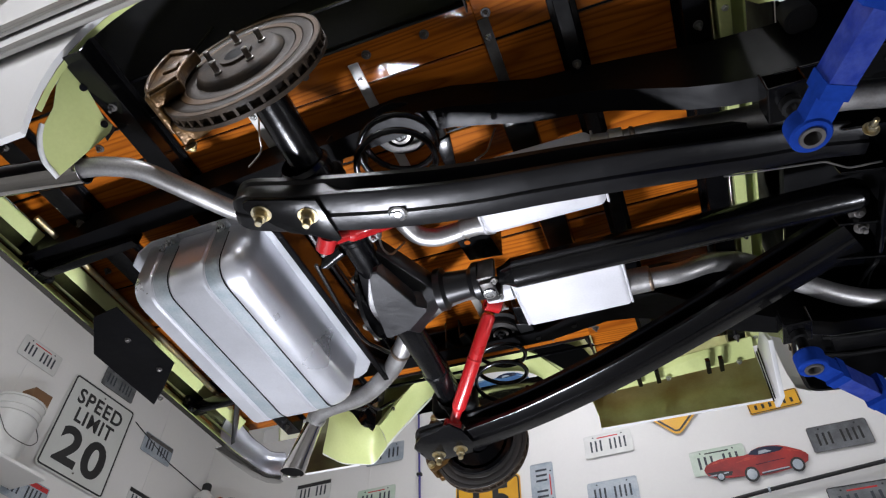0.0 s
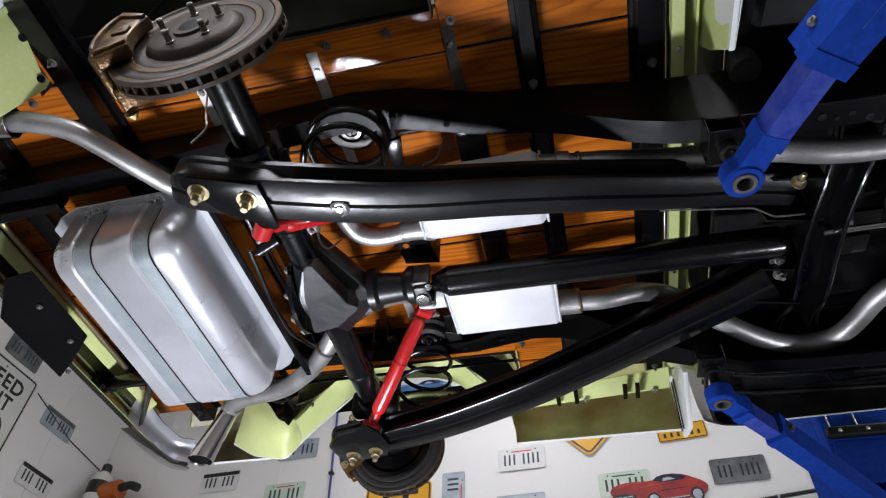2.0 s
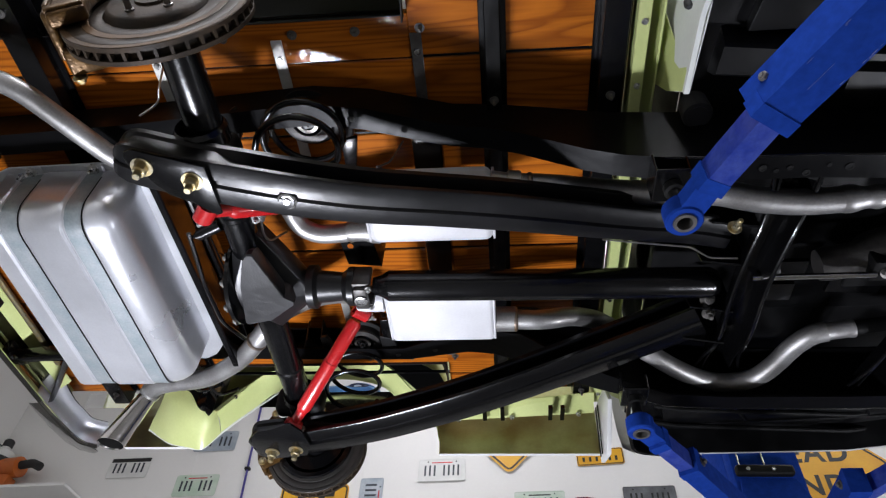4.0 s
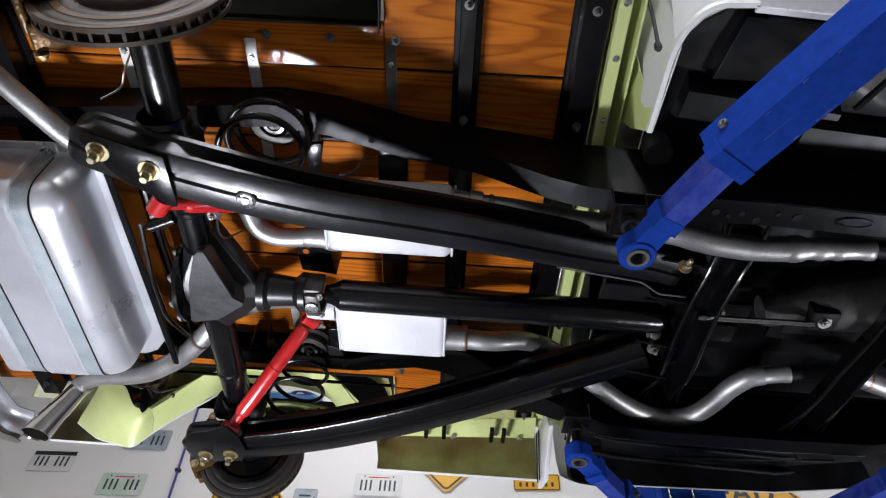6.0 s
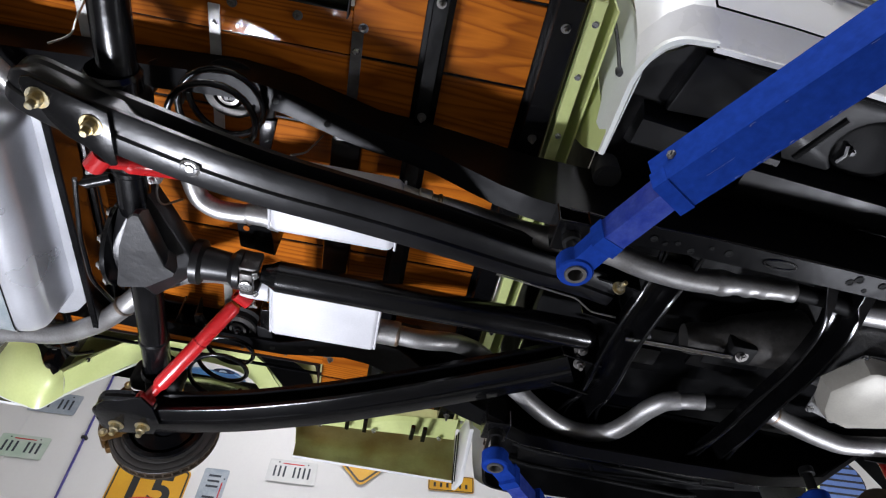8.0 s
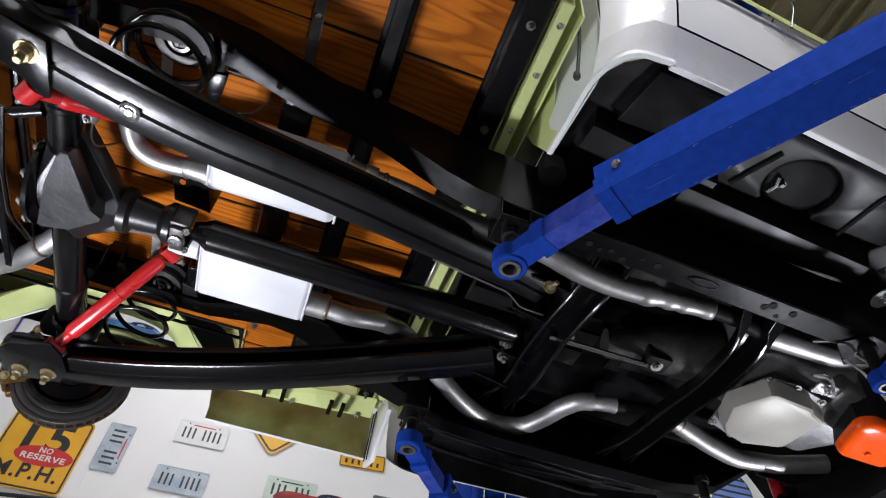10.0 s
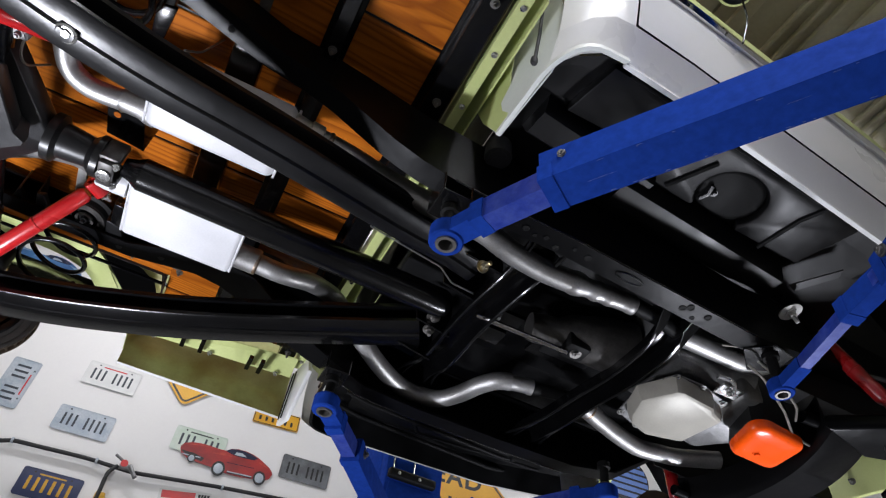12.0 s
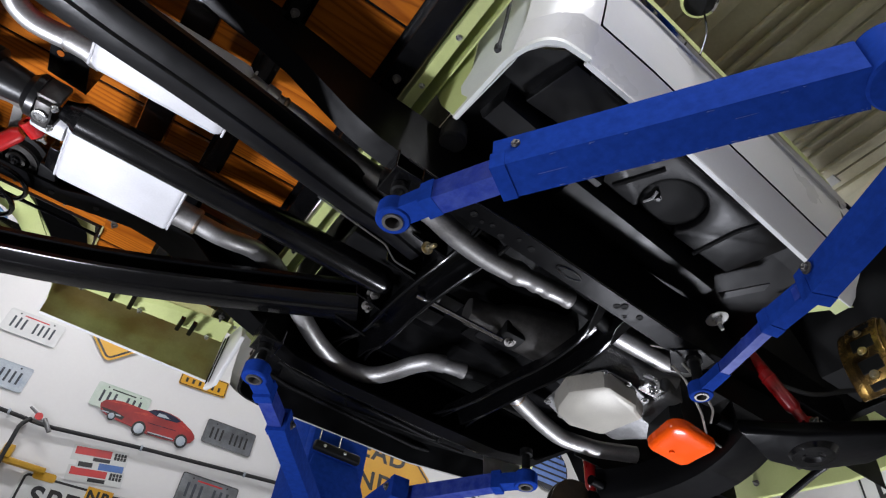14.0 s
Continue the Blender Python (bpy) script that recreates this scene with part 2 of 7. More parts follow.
def join(*bms):
    out = bmesh.new()
    for b in bms:
        me = bpy.data.meshes.new("tmp")
        b.to_mesh(me)
        b.free()
        out.from_mesh(me)
        bpy.data.meshes.remove(me)
    return out


def rounded(pts, r, steps=6):
    """A polyline with its corners turned into arcs of about radius r."""
    pts = [Vector(p) for p in pts]
    out = [pts[0]]
    for a, b, c in zip(pts, pts[1:], pts[2:]):
        u, v = (a - b), (c - b)
        d = min(r, u.length * 0.48, v.length * 0.48)
        p, q = b + u.normalized() * d, b + v.normalized() * d
        for i in range(steps + 1):
            s = i / steps
            out.append((1 - s) ** 2 * p + 2 * s * (1 - s) * b + s * s * q)
    return out + [pts[-1]]


def sweep(path, section, closed=True, cap=True, up=(0, 0, 1), scales=None):
    """Carries a section, as (side, up) pairs, along a path. scales: a factor for each path point."""
    bm, rings, path = bmesh.new(), [], [Vector(p) for p in path]
    up = Vector(up)
    for i, p in enumerate(path):
        d = (path[min(i + 1, len(path) - 1)] - path[max(i - 1, 0)]).normalized()
        side = d.cross(up)
        side = side.normalized() if side.length > 1e-4 else Vector((1, 0, 0))
        top = side.cross(d).normalized()
        k = scales[i] if scales else 1.0
        sec = section[i] if isinstance(section[0][0], (tuple, list)) else section
        rings.append([bm.verts.new(p + side * a * k + top * b * k) for a, b in sec])
    n = len(rings[0])
    for r, s in zip(rings, rings[1:]):
        for j in range(n if closed else n - 1):
            bm.faces.new((r[j], r[(j + 1) % n], s[(j + 1) % n], s[j]))
    if cap and closed:
        bm.faces.new(rings[0][::-1])
        bm.faces.new(rings[-1])
    return bm


def circle(r, n=16):
    return [(r * math.cos(2 * math.pi * i / n), r * math.sin(2 * math.pi * i / n)) for i in range(n)]


def tube(pts, r, n=16, bend=0.0, cap=True, up=(0, 0, 1), steps=6):
    return sweep(rounded(pts, bend, steps) if bend else pts, circle(r, n), cap=cap, up=up)


def hollow(pts, r, wall=0.003, n=20, bend=0.0, up=(0, 0, 1)):
    """A pipe with open ends."""
    path = [Vector(p) for p in (rounded(pts, bend) if bend else pts)]
    bm = sweep(path, circle(r, n), cap=False, up=up)
    inner = sweep(path, circle(r - wall, n), cap=False, up=up)
    a = join(bm, inner)
    rings = 2 * len(path)
    a.verts.ensure_lookup_table()
    k = len(path) * n
    for base in (0, (len(path) - 1) * n):
        for j in range(n):
            q = (j + 1) % n
            try:
                a.faces.new((a.verts[base + j], a.verts[base + q], a.verts[k + base + q], a.verts[k + base + j]))
            except ValueError:
                pass
    return a


def lathe(profile, m, n=32):
    """Turns (radius, height) pairs about the z axis of m."""
    bm, rings = bmesh.new(), []
    for r, h in profile:
        rings.append([bm.verts.new((r * math.cos(2 * math.pi * i / n), r * math.sin(2 * math.pi * i / n), h)) for i in range(n)])
    for a, b in zip(rings, rings[1:]):
        for j in range(n):
            bm.faces.new((a[j], a[(j + 1) % n], b[(j + 1) % n], b[j]))
    ringed = len(profile) > 3 and abs(profile[0][0] - profile[-1][0]) < 1e-6 and max(r for r, h in profile) > profile[0][0] * 1.01
    if ringed:
        for j in range(n):
            bm.faces.new((rings[-1][j], rings[-1][(j + 1) % n], rings[0][(j + 1) % n], rings[0][j]))
    else:
        if profile[0][0] > 1e-4:
            bm.faces.new(rings[0][::-1])
        if profile[-1][0] > 1e-4:
            bm.faces.new(rings[-1])
    bmesh.ops.remove_doubles(bm, verts=bm.verts, dist=1e-5)
    bmesh.ops.transform(bm, matrix=m, verts=bm.verts)
    return bm


def axis_at(p, d):
    """A frame at p whose z axis points along d."""
    return Matrix.Translation(p) @ Vector(d).to_track_quat("Z", "Y").to_matrix().to_4x4()


def hexbolt(p, d, r=0.011, length=0.02, stud=0.012):
    """A hexagon nut on a washer with its stud, pointing along d."""
    m = axis_at(p, d)
    w = lathe([(r * 1.5, 0), (r * 1.5, 0.003), (r * 0.5, 0.003)], m, 18)
    h = bmesh.new()
    bmesh.ops.create_cone(h, cap_ends=True, segments=6, radius1=r, radius2=r, depth=length, matrix=Matrix.Translation((0, 0, 0.003 + length / 2)))
    bevel(h, r * 0.12, 1)
    bmesh.ops.transform(h, matrix=m, verts=h.verts)
    s = lathe([(r * 0.55, length), (r * 0.55, length + stud), (r * 0.45, length + stud + 0.002), (0, length + stud + 0.002)], m, 12)
    return join(w, h, s)


def screw(p, d, r=0.008, h=0.005):
    m = axis_at(p, d)
    return join(lathe([(r * 1.25, 0), (r * 1.25, 0.0015), (r * 0.6, 0.0015)], m, 14), lathe([(r, 0.0015), (r, h), (r * 0.75, h + 0.0015), (0, h + 0.0015)], m, 6))


def sheet(grid, thick=0.0):
    """A skin through rows of points; thick pushes a second skin along the normals."""
    bm = bmesh.new()
    vs = [[bm.verts.new(p) for p in row] for row in grid]
    for r, s in zip(vs, vs[1:]):
        for j in range(len(r) - 1):
            bm.faces.new((r[j], r[j + 1], s[j + 1], s[j]))
    if thick:
        bmesh.ops.recalc_face_normals(bm, faces=bm.faces)
        bmesh.ops.solidify(bm, geom=bm.faces[:], thickness=thick)
    return bm


# ---------------------------------------------------------------- the garage
WA = radians(-3.97)
WM, WN = Vector((math.cos(WA), math.sin(WA), 0)), Vector((-math.sin(WA), math.cos(WA), 0))
FAR, REAR, NEAR, FRONT, TOP = 2.727, -3.28, -4.3, 5.6, 4.0
ROOM = Matrix.Rotation(WA, 4, "Z")


def room_box(name, u0, u1, v0, v1, z0, z1, material, label, category, bev=0.004):
    ob = part(name, box(u0, u1, v0, v1, z0, z1, bev, 1, ROOM), material)
    return tagged(ob, label, category, kind="structure")


room_box("floor", REAR - 0.15, FRONT + 0.15, NEAR - 0.15, FAR + 0.15, -0.12, 0, CONC, "grey concrete garage floor slab", "floor")
room_box("ceiling", REAR - 0.15, FRONT + 0.15, NEAR - 0.15, FAR + 0.15, TOP, TOP + 0.12, CEIL, "off-white painted garage ceiling", "ceiling")
room_box("wall_far", REAR - 0.15, FRONT + 0.15, FAR, FAR + 0.12, 0, TOP, WALL, "white painted garage wall hung with plates and signs", "wall")
room_box("wall_rear", REAR - 0.12, REAR, NEAR, FAR, 0, TOP, WALL, "white painted garage wall behind the truck", "wall")
room_box("wall_near", REAR - 0.15, FRONT + 0.15, NEAR - 0.12, NEAR, 0, TOP, WALL, "plain white painted garage wall", "wall")
room_box("wall_front", FRONT, FRONT + 0.12, NEAR, FAR, 0, TOP, WALL, "plain white painted garage wall ahead of the truck", "wall")


def far_at(u, z, off=0.0):
    return WM * u + WN * (FAR - off) + Vector((0, 0, z))


def rear_at(v, z, off=0.0):
    return WM * (REAR + off) + WN * v + Vector((0, 0, z))


# wallboard joints: narrow raised tape lines
for u in (-1.72, -0.5, 0.55, 1.62, 2.84):
    room_box("trim", u - 0.006, u + 0.006, FAR - 0.0025, FAR, 0, TOP, WALL, "thin vertical wallboard joint on the painted wall", "wall joint", 0)
for v in (0.92, 2.14):
    room_box("trim", REAR, REAR + 0.0025, v - 0.006, v + 0.006, 0, TOP, WALL, "thin vertical wallboard joint on the painted wall", "wall joint", 0)

# ---------------------------------------------------------------- the truck
truck = thing("pickup_truck", (0.7, 0, 1.6), "white and light green pickup truck, wheels off, black chassis", "truck")

# bed floor: oak planks along the bed, cross sills
BED_Z, TUB = 2.05, 0.62
bed = part("bed_floor", box(-1.0, 0.93, -TUB, TUB, BED_Z + 0.017, BED_Z + 0.023, 0), OAK, truck, "varnished oak plank bed floor")
EDGES = [-0.775, -0.715, -0.515, -0.315, -0.115, 0.085, 0.285, 0.485, 0.685, 0.775]
for a, b in zip(EDGES, EDGES[1:]):
    spans = [(-1.0, 0.93)] if max(abs(a), abs(b)) < TUB else [(-1.0, -0.5), (0.44, 0.93)]
    for x0, x1 in spans:
        part("plank", box(x0, x1, a + 0.004, b - 0.004, BED_Z, BED_Z + 0.016, 0.002, 1), OAK, bed)
    if max(abs(a), abs(b)) >= TUB and min(abs(a), abs(b)) < TUB:
        s = 1 if a > 0 else -1
        lo, hi = sorted((s * TUB, s * min(abs(a), abs(b))))
        part("plank", box(-0.5, 0.44, lo, hi, BED_Z, BED_Z + 0.016, 0.002, 1), OAK, bed)
for y in EDGES[1:-1]:
    part("joint_strip", box(-1.0, 0.93, y - 0.0028, y + 0.0028, BED_Z + 0.004, BED_Z + 0.014, 0), BLACK, bed)
for x in (-0.165, 0.133, 0.454):
    for s in (-1, 1):
        y0, y1 = sorted((s * 0.575, s * 0.2))
        cs = part("cross_strap", box(x - 0.013, x + 0.013, y0, y1, BED_Z - 0.005, BED_Z - 0.001, 0.001, 1), ZINC if x < 0.4 else DULL, bed, "flat steel strap across the planks")
        part("strap_bolt", screw((x, s * 0.53, BED_Z - 0.005), (0, 0, -1), 0.007), BOLT, cs)
for x in (-0.9, -0.6, 0.01, 0.173, 0.318, 0.465):
    for y in (-0.585, -0.2, 0.2, 0.585):
        part("plank_bolt", hexbolt((x, y, BED_Z), (0, 0, -1), 0.0075, 0.006, 0.008), DULL, bed)


def sill(x0, x1, depth=0.06, y0=-0.76, y1=0.76):
    """A hat channel open to the planks, with bolts along its lip."""
    t, z1 = 0.004, BED_Z - 0.004
    sec = [(x0 - 0.014, z1), (x0 - 0.014, z1 - t), (x0, z1 - t), (x0, z1 - depth), (x1, z1 - depth), (x1, z1 - t), (x1 + 0.014, z1 - t), (x1 + 0.014, z1),
           (x1 - t, z1), (x1 - t, z1 - depth + t), (x0 + t, z1 - depth + t), (x0 + t, z1)]
    s = part("bed_sill", prism([(x, y0, z) for x, z in sec], (0, y1 - y0, 0), 0.0015, 1), BLACK, truck, "black pressed steel cross sill")
    for y in (-0.7, -0.43, 0.43, 0.7):
        part("sill_bolt", hexbolt(((x0 + x1) / 2, y, z1 - depth), (0, 0, -1), 0.007, 0.007, 0.012), DULL, s)
    return s


sill(0.610, 0.643)
sill(0.862, 0.915)
sill(-0.462, -0.405, y0=-0.845, y1=0.74)
sill(-0.8, -0.74)

# bed front and tail panels
head = part("bed_header", prism([(0.93, -0.77, 1.985), (0.957, -0.77, 1.985), (0.957, -0.77, 2.4), (0.952, -0.77, 2.4), (0.952, -0.77, 1.99), (0.935, -0.77, 1.99), (0.935, -0.77, 2.046), (0.93, -0.77, 2.046)], (0, 1.54, 0), 0.0015, 1), GREEN, truck, "light green bed front panel")
part("header_face", box(0.984, 0.989, -0.75, 0.75, 2.0, 2.4, 0.001, 1), GREEN, head)
for y in (-0.72, -0.6, -0.45, -0.25, 0.0, 0.25, 0.45, 0.6, 0.72):
    part("panel_bolt", screw((0.945, y, 1.985), (0, 0, -1), 0.006), BOLT, head)
part("tail_panel", prism([(-1.0, -0.76, 1.96), (-0.96, -0.76, 1.93), (-0.955, -0.76, 1.935), (-0.992, -0.76, 1.968), (-0.992, -0.76, 2.4), (-1.0, -0.76, 2.4)], (0, 1.52, 0), 0.001, 1), GREEN, truck, "light green lower tail panel")

# bedsides with wheel openings
ARCH = (-0.045, 1.80, 0.45)


def side_y(z, s):
    """The half-width of the body at a height: tucked in towards the bottom."""
    lo = 0.80
    k = max(0.0, min(1.0, (z - 1.78) / 0.4))
    return s * (lo + 0.075 * math.sin(k * math.pi / 2))


def bedside(s):
    x0, x1, zb, zt = -1.0 if s < 0 else -0.72, 0.945, 1.78 if s < 0 else 1.80, 2.72
    cx, cz, r = ARCH
    # the lower outline runs along the bottom edge and over the wheel opening; columns go up from it
    xs = [x0 + (cx - r - x0) * i / 8 for i in range(9)] + [cx - r * math.cos(math.pi * i / 26) for i in range(1, 26)] + [cx + r + (x1 - cx - r) * i / 8 for i in range(9)]
    outer, inner = [], []
    for x in xs:
        low = zb
        if abs(x - cx) < r - 1e-6:
            low = max(zb, cz + math.sqrt(r * r - (x - cx) ** 2))
        elif s < 0 and x > cx:
            low = zb + 0.11
        elif s > 0 and x < cx:
            low = zb + 0.032
        col, zs = [], [low + (zt - low) * (k / 12) ** 1.3 for k in range(13)]
        outer.append([Vector((x, side_y(z, s), z)) for z in zs])
        inner.append([Vector((x, side_y(z, s) - s * 0.014, z)) for z in zs])
    side = part("bedside", sheet(outer), BODYWHITE, truck, "white painted bed side with wheel opening", 50)
    # brown blotches put dirt and reflected wood into the skin's colour
    part("inner_skin", sheet(inner[12:]), GREENMOTTLE, side, "light green inside of the bed side, brown for dirt and reflected wood", 50)
    # the rear part is coloured dark to stand for the shade there
    part("inner_skin", sheet(inner[:13]), UNDER if s < 0 else GREENSHADE, side, "dirty rear of the bed side, darkened for shade", 50)
    lip = [o[0] for o in outer]
    rim = [[p, p + Vector((0, -s * 0.014, 0))] for p in lip]
    part("bottom_hem", sheet(rim), BODYWHITE, side)
    fl = [[p + Vector((0, -s * 0.015, 0.002)), p + Vector((0, -s * 0.028, 0.006))] for p in lip if abs(p.x - cx) < r]
    part("inner_flange", sheet(fl, 0.002), GREEN, side, "light green folded inner flange")
    return side


near_side, far_side = bedside(-1), bedside(1)
for s, ob in ((-1, near_side), (1, far_side)):
    for z, h in ((2.075, 0.03), (2.25, 0.042)):
        path = [(-1.0, side_y(z, s) + s * 0.003, z), (0.945, side_y(z, s) + s * 0.003, z)]
        part("side_moulding", sweep(path, [(-0.004 * s, -h), (-0.012 * s, -h * 0.8), (-0.015 * s, -h * 0.4), (-0.01 * s, -h * 0.2), (-0.014 * s, 0.1 * h), (-0.015 * s, 0.7 * h), (-0.01 * s, 0.95 * h), (0.004 * s, h)]), CHROME, ob, "bright chrome side moulding", 60)

# wheelhouses: black tubs inboard of the bed sides
for s in (-1, 1):
    cx, cz, r = ARCH
    ring = [(cx - (r + 0.03) * math.cos(math.pi * i / 24), 2.0 + (r - 0.0) * math.sin(math.pi * i / 24)) for i in range(25)]
    tub = [[(x, s * TUB, z), (x, s * 0.66, z + 0.02), (x, s * 0.82, z + 0.02)] for x, z in ring]
    wh = part("wheelhouse", sheet(tub, 0.003), TUBBLACK, truck, "black undercoated wheel tub", 50)
    wall = [[(x, s * TUB, BED_Z - 0.01), (x, s * TUB, z)] for x, z in ring]
    part("tub_wall", sheet(wall, 0.002), TUBBLACK, wh)
    part("tub_seam", tube([(-0.3, s * 0.66, 2.38), (-0.42, s * (TUB + 0.004), 2.12)], 0.004, 8), SATIN, wh)

    # skirt of the tub ahead of the opening
    part("tub_skirt", prism([(x, s * 0.70, z) for x, z in ((0.183, 2.123), (0.218, 2.101), (0.321, 1.996), (0.37, 1.985), (0.42, 2.026), (0.402, 2.06), (0.35, 2.096), (0.275, 2.121))], (0, s * 0.004, 0), 0.001, 1), MATT, wh)

# closing panels behind the wheel openings
flap_n = [(-0.528, -0.755, 1.853), (-0.535, -0.731, 1.83), (-0.537, -0.706, 1.815), (-0.532, -0.664, 1.806), (-0.455, -0.661, 1.944), (-0.447, -0.669, 1.961), (-0.453, -0.691, 1.961), (-0.457, -0.783, 1.996), (-0.465, -0.826, 2.001), (-0.487, -0.806, 1.952), (-0.502, -0.776, 1.911)]
fp = part("closing_panel", prism(flap_n, (-0.003, 0.001, 0.001), 0.0008, 1), GREEN, truck, "light green wheel opening closing panel", 20)
part("panel_hem", tube([(-0.522, -0.765, 1.87), (-0.530, -0.752, 1.85), (-0.537, -0.729, 1.828), (-0.539, -0.704, 1.812), (-0.534, -0.664, 1.804)], 0.006, 10, 0.01), BODYWHITE, fp, "white painted hem")
part("panel_hole", lathe([(0.009, 0), (0.009, 0.002), (0, 0.002)], axis_at((-0.456, -0.683, 1.95), (1, -0.25, -0.55)), 16), BLACK, fp)
part("panel_hole", lathe([(0.009, 0), (0.009, 0.002), (0, 0.002)], axis_at((-0.46, -0.768, 1.983), (1, -0.25, -0.55)), 16), BLACK, fp)
# inner flange of the far wheel opening: a wide ribbon that ends in a shallow tray
OUT = [(-0.468, 1.824), (-0.433, 1.836), (-0.383, 1.890), (-0.331, 1.946), (-0.277, 1.998), (-0.212, 2.060), (-0.117, 2.098), (-0.02, 2.115), (0.08, 2.11), (0.171, 2.084), (0.231, 2.038), (0.30, 1.95)]
INN = [(-0.455, 1.889), (-0.422, 1.893), (-0.383, 1.923), (-0.345, 1.968), (-0.295, 2.033), (-0.229, 2.094), (-0.094, 2.124), (-0.02, 2.134), (0.046, 2.132), (0.194, 2.12), (0.29, 2.026), (0.36, 1.95)]
def flow(rows, n=4):
    """A skin's rows of points refined both ways along smooth curves."""
    def line(pts):
        pts, out = [Vector(p) for p in pts], []
        for i in range(len(pts) - 1):
            a, b, c, d = pts[max(0, i - 1)], pts[i], pts[i + 1], pts[min(len(pts) - 1, i + 2)]
            for k in range(n):
                t = k / n
                out.append(0.5 * (2 * b + (c - a) * t + (2 * a - 5 * b + 4 * c - d) * t * t + (3 * b - a - 3 * c + d) * t ** 3))
        return out + [pts[-1]]
    across = [line(r) for r in rows]
    return list(zip(*[line(c) for c in zip(*across)]))


part("arch_ribbon", sheet(flow([[(a, 0.80, b), ((a + c) / 2, 0.768, (b + d) / 2 + 0.008), (c, 0.72, d)] for (a, b), (c, d) in zip(OUT[2:], INN[2:])], 3), 0.003), GREEN, truck, "light green inner flange of the wheel opening", 60)
# the flange runs out into a shallow bowl behind the wheel opening
BOWL = [[(-0.652, 0.80, 1.904), (-0.562, 0.80, 1.85), (-0.477, 0.80, 1.831), (-0.43, 0.80, 1.826), (-0.383, 0.80, 1.888)],
        [(-0.642, 0.785, 1.925), (-0.556, 0.772, 1.878), (-0.475, 0.765, 1.855), (-0.422, 0.77, 1.852), (-0.383, 0.778, 1.90)],
        [(-0.626, 0.765, 1.955), (-0.55, 0.735, 1.915), (-0.47, 0.725, 1.882), (-0.405, 0.735, 1.875), (-0.383, 0.75, 1.912)],
        [(-0.605, 0.735, 1.985), (-0.548, 0.705, 1.955), (-0.475, 0.70, 1.925), (-0.41, 0.715, 1.892), (-0.384, 0.725, 1.922)],
        [(-0.588, 0.705, 2.0), (-0.547, 0.692, 1.99), (-0.49, 0.688, 1.985), (-0.43, 0.70, 1.915), (-0.39, 0.715, 1.925)]]
scoop = part("closing_panel", sheet(flow(BOWL, 5), 0.003), GREEN, truck, "light green wheel opening closing panel", 60)
part("panel_hem", tube([(-0.652, 0.80, 1.902), (-0.562, 0.802, 1.848), (-0.477, 0.802, 1.829), (-0.43, 0.803, 1.824), (-0.383, 0.804, 1.888), (-0.331, 0.804, 1.944), (-0.277, 0.804, 1.996), (-0.212, 0.804, 2.058)], 0.004, 8, 0.02), OVERSPRAY, scoop, "white painted hem")
for p in ((-0.425, 0.706, 1.935), (-0.33, 0.722, 1.985)):
    part("panel_hole", lathe([(0.008, 0), (0.008, 0.002), (0, 0.002)], axis_at(p, (-0.3, -0.8, -0.5)), 16), BLACK, scoop)
part("panel_bracket", prism([(-0.46, 0.70, 1.93), (-0.42, 0.69, 1.94), (-0.385, 0.70, 1.905), (-0.40, 0.71, 1.895), (-0.43, 0.70, 1.92)], (0, 0, 0.05), 0.002, 1), BLACK, truck, "black bracket on the wheel opening panel")

# bolted seam of the far bed side and its folded front edge
seam = part("bed_side_flange", prism([(0.40, 0.775, 1.915), (0.93, 0.775, 1.945), (0.93, 0.70, 1.975), (0.50, 0.70, 1.93)], (0, 0, 0.003), 0), GREEN, truck, "light green bolted bed side flange")
for x, z in ((0.47, 1.916), (0.652, 1.924), (0.878, 1.936)):
    part("seam_bolt", screw((x, 0.765, z), (0, -0.2, -1), 0.007, 0.008), BOLT, seam)
for x in (0.56, 0.62, 0.78, 0.82):
    part("seam_bracket", box(x - 0.007, x + 0.007, 0.69, 0.76, 1.905, 1.922, 0.002, 1), BLACK, seam)
fold = part("front_fold", prism([(0.935, 0.79, 1.765), (0.95, 0.735, 1.765), (0.955, 0.60, 1.88), (0.955, 0.66, 1.97), (0.935, 0.79, 1.96)], (0.014, 0, 0), 0.003, 2), BODYWHITE, truck, "white folded front edge of the bed side")
part("fold_seam", tube([(0.934, 0.768, 1.775), (0.936, 0.752, 1.95)], 0.0025, 6), BLACK, fold)
part("fold_seam", tube([(0.938, 0.752, 1.775), (0.941, 0.735, 1.95)], 0.0025, 6), BLACK, fold)

# ---- frame
RAIL = [(-1.0, 0.42, 1.92, 2.01), (-0.25, 0.44, 1.935, 2.025), (0.2, 0.466, 1.945, 2.03), (0.33, 0.455, 1.935, 2.025), (0.52, 0.408, 1.925, 2.02), (0.6, 0.405, 1.913, 2.015), (0.68, 0.405, 1.885, 2.0),
        (0.75, 0.405, 1.848, 1.985), (0.82, 0.405, 1.812, 1.965), (0.89, 0.407, 1.784, 1.95), (0.97, 0.412, 1.762, 1.93), (1.08, 0.424, 1.735, 1.92), (1.25, 0.43, 1.728, 1.90), (1.55, 0.42, 1.72, 1.89), (1.8, 0.408, 1.715, 1.88),
        (1.97, 0.40, 1.74, 1.89), (2.15, 0.33, 1.86, 2.0), (2.9, 0.30, 1.88, 2.02)]


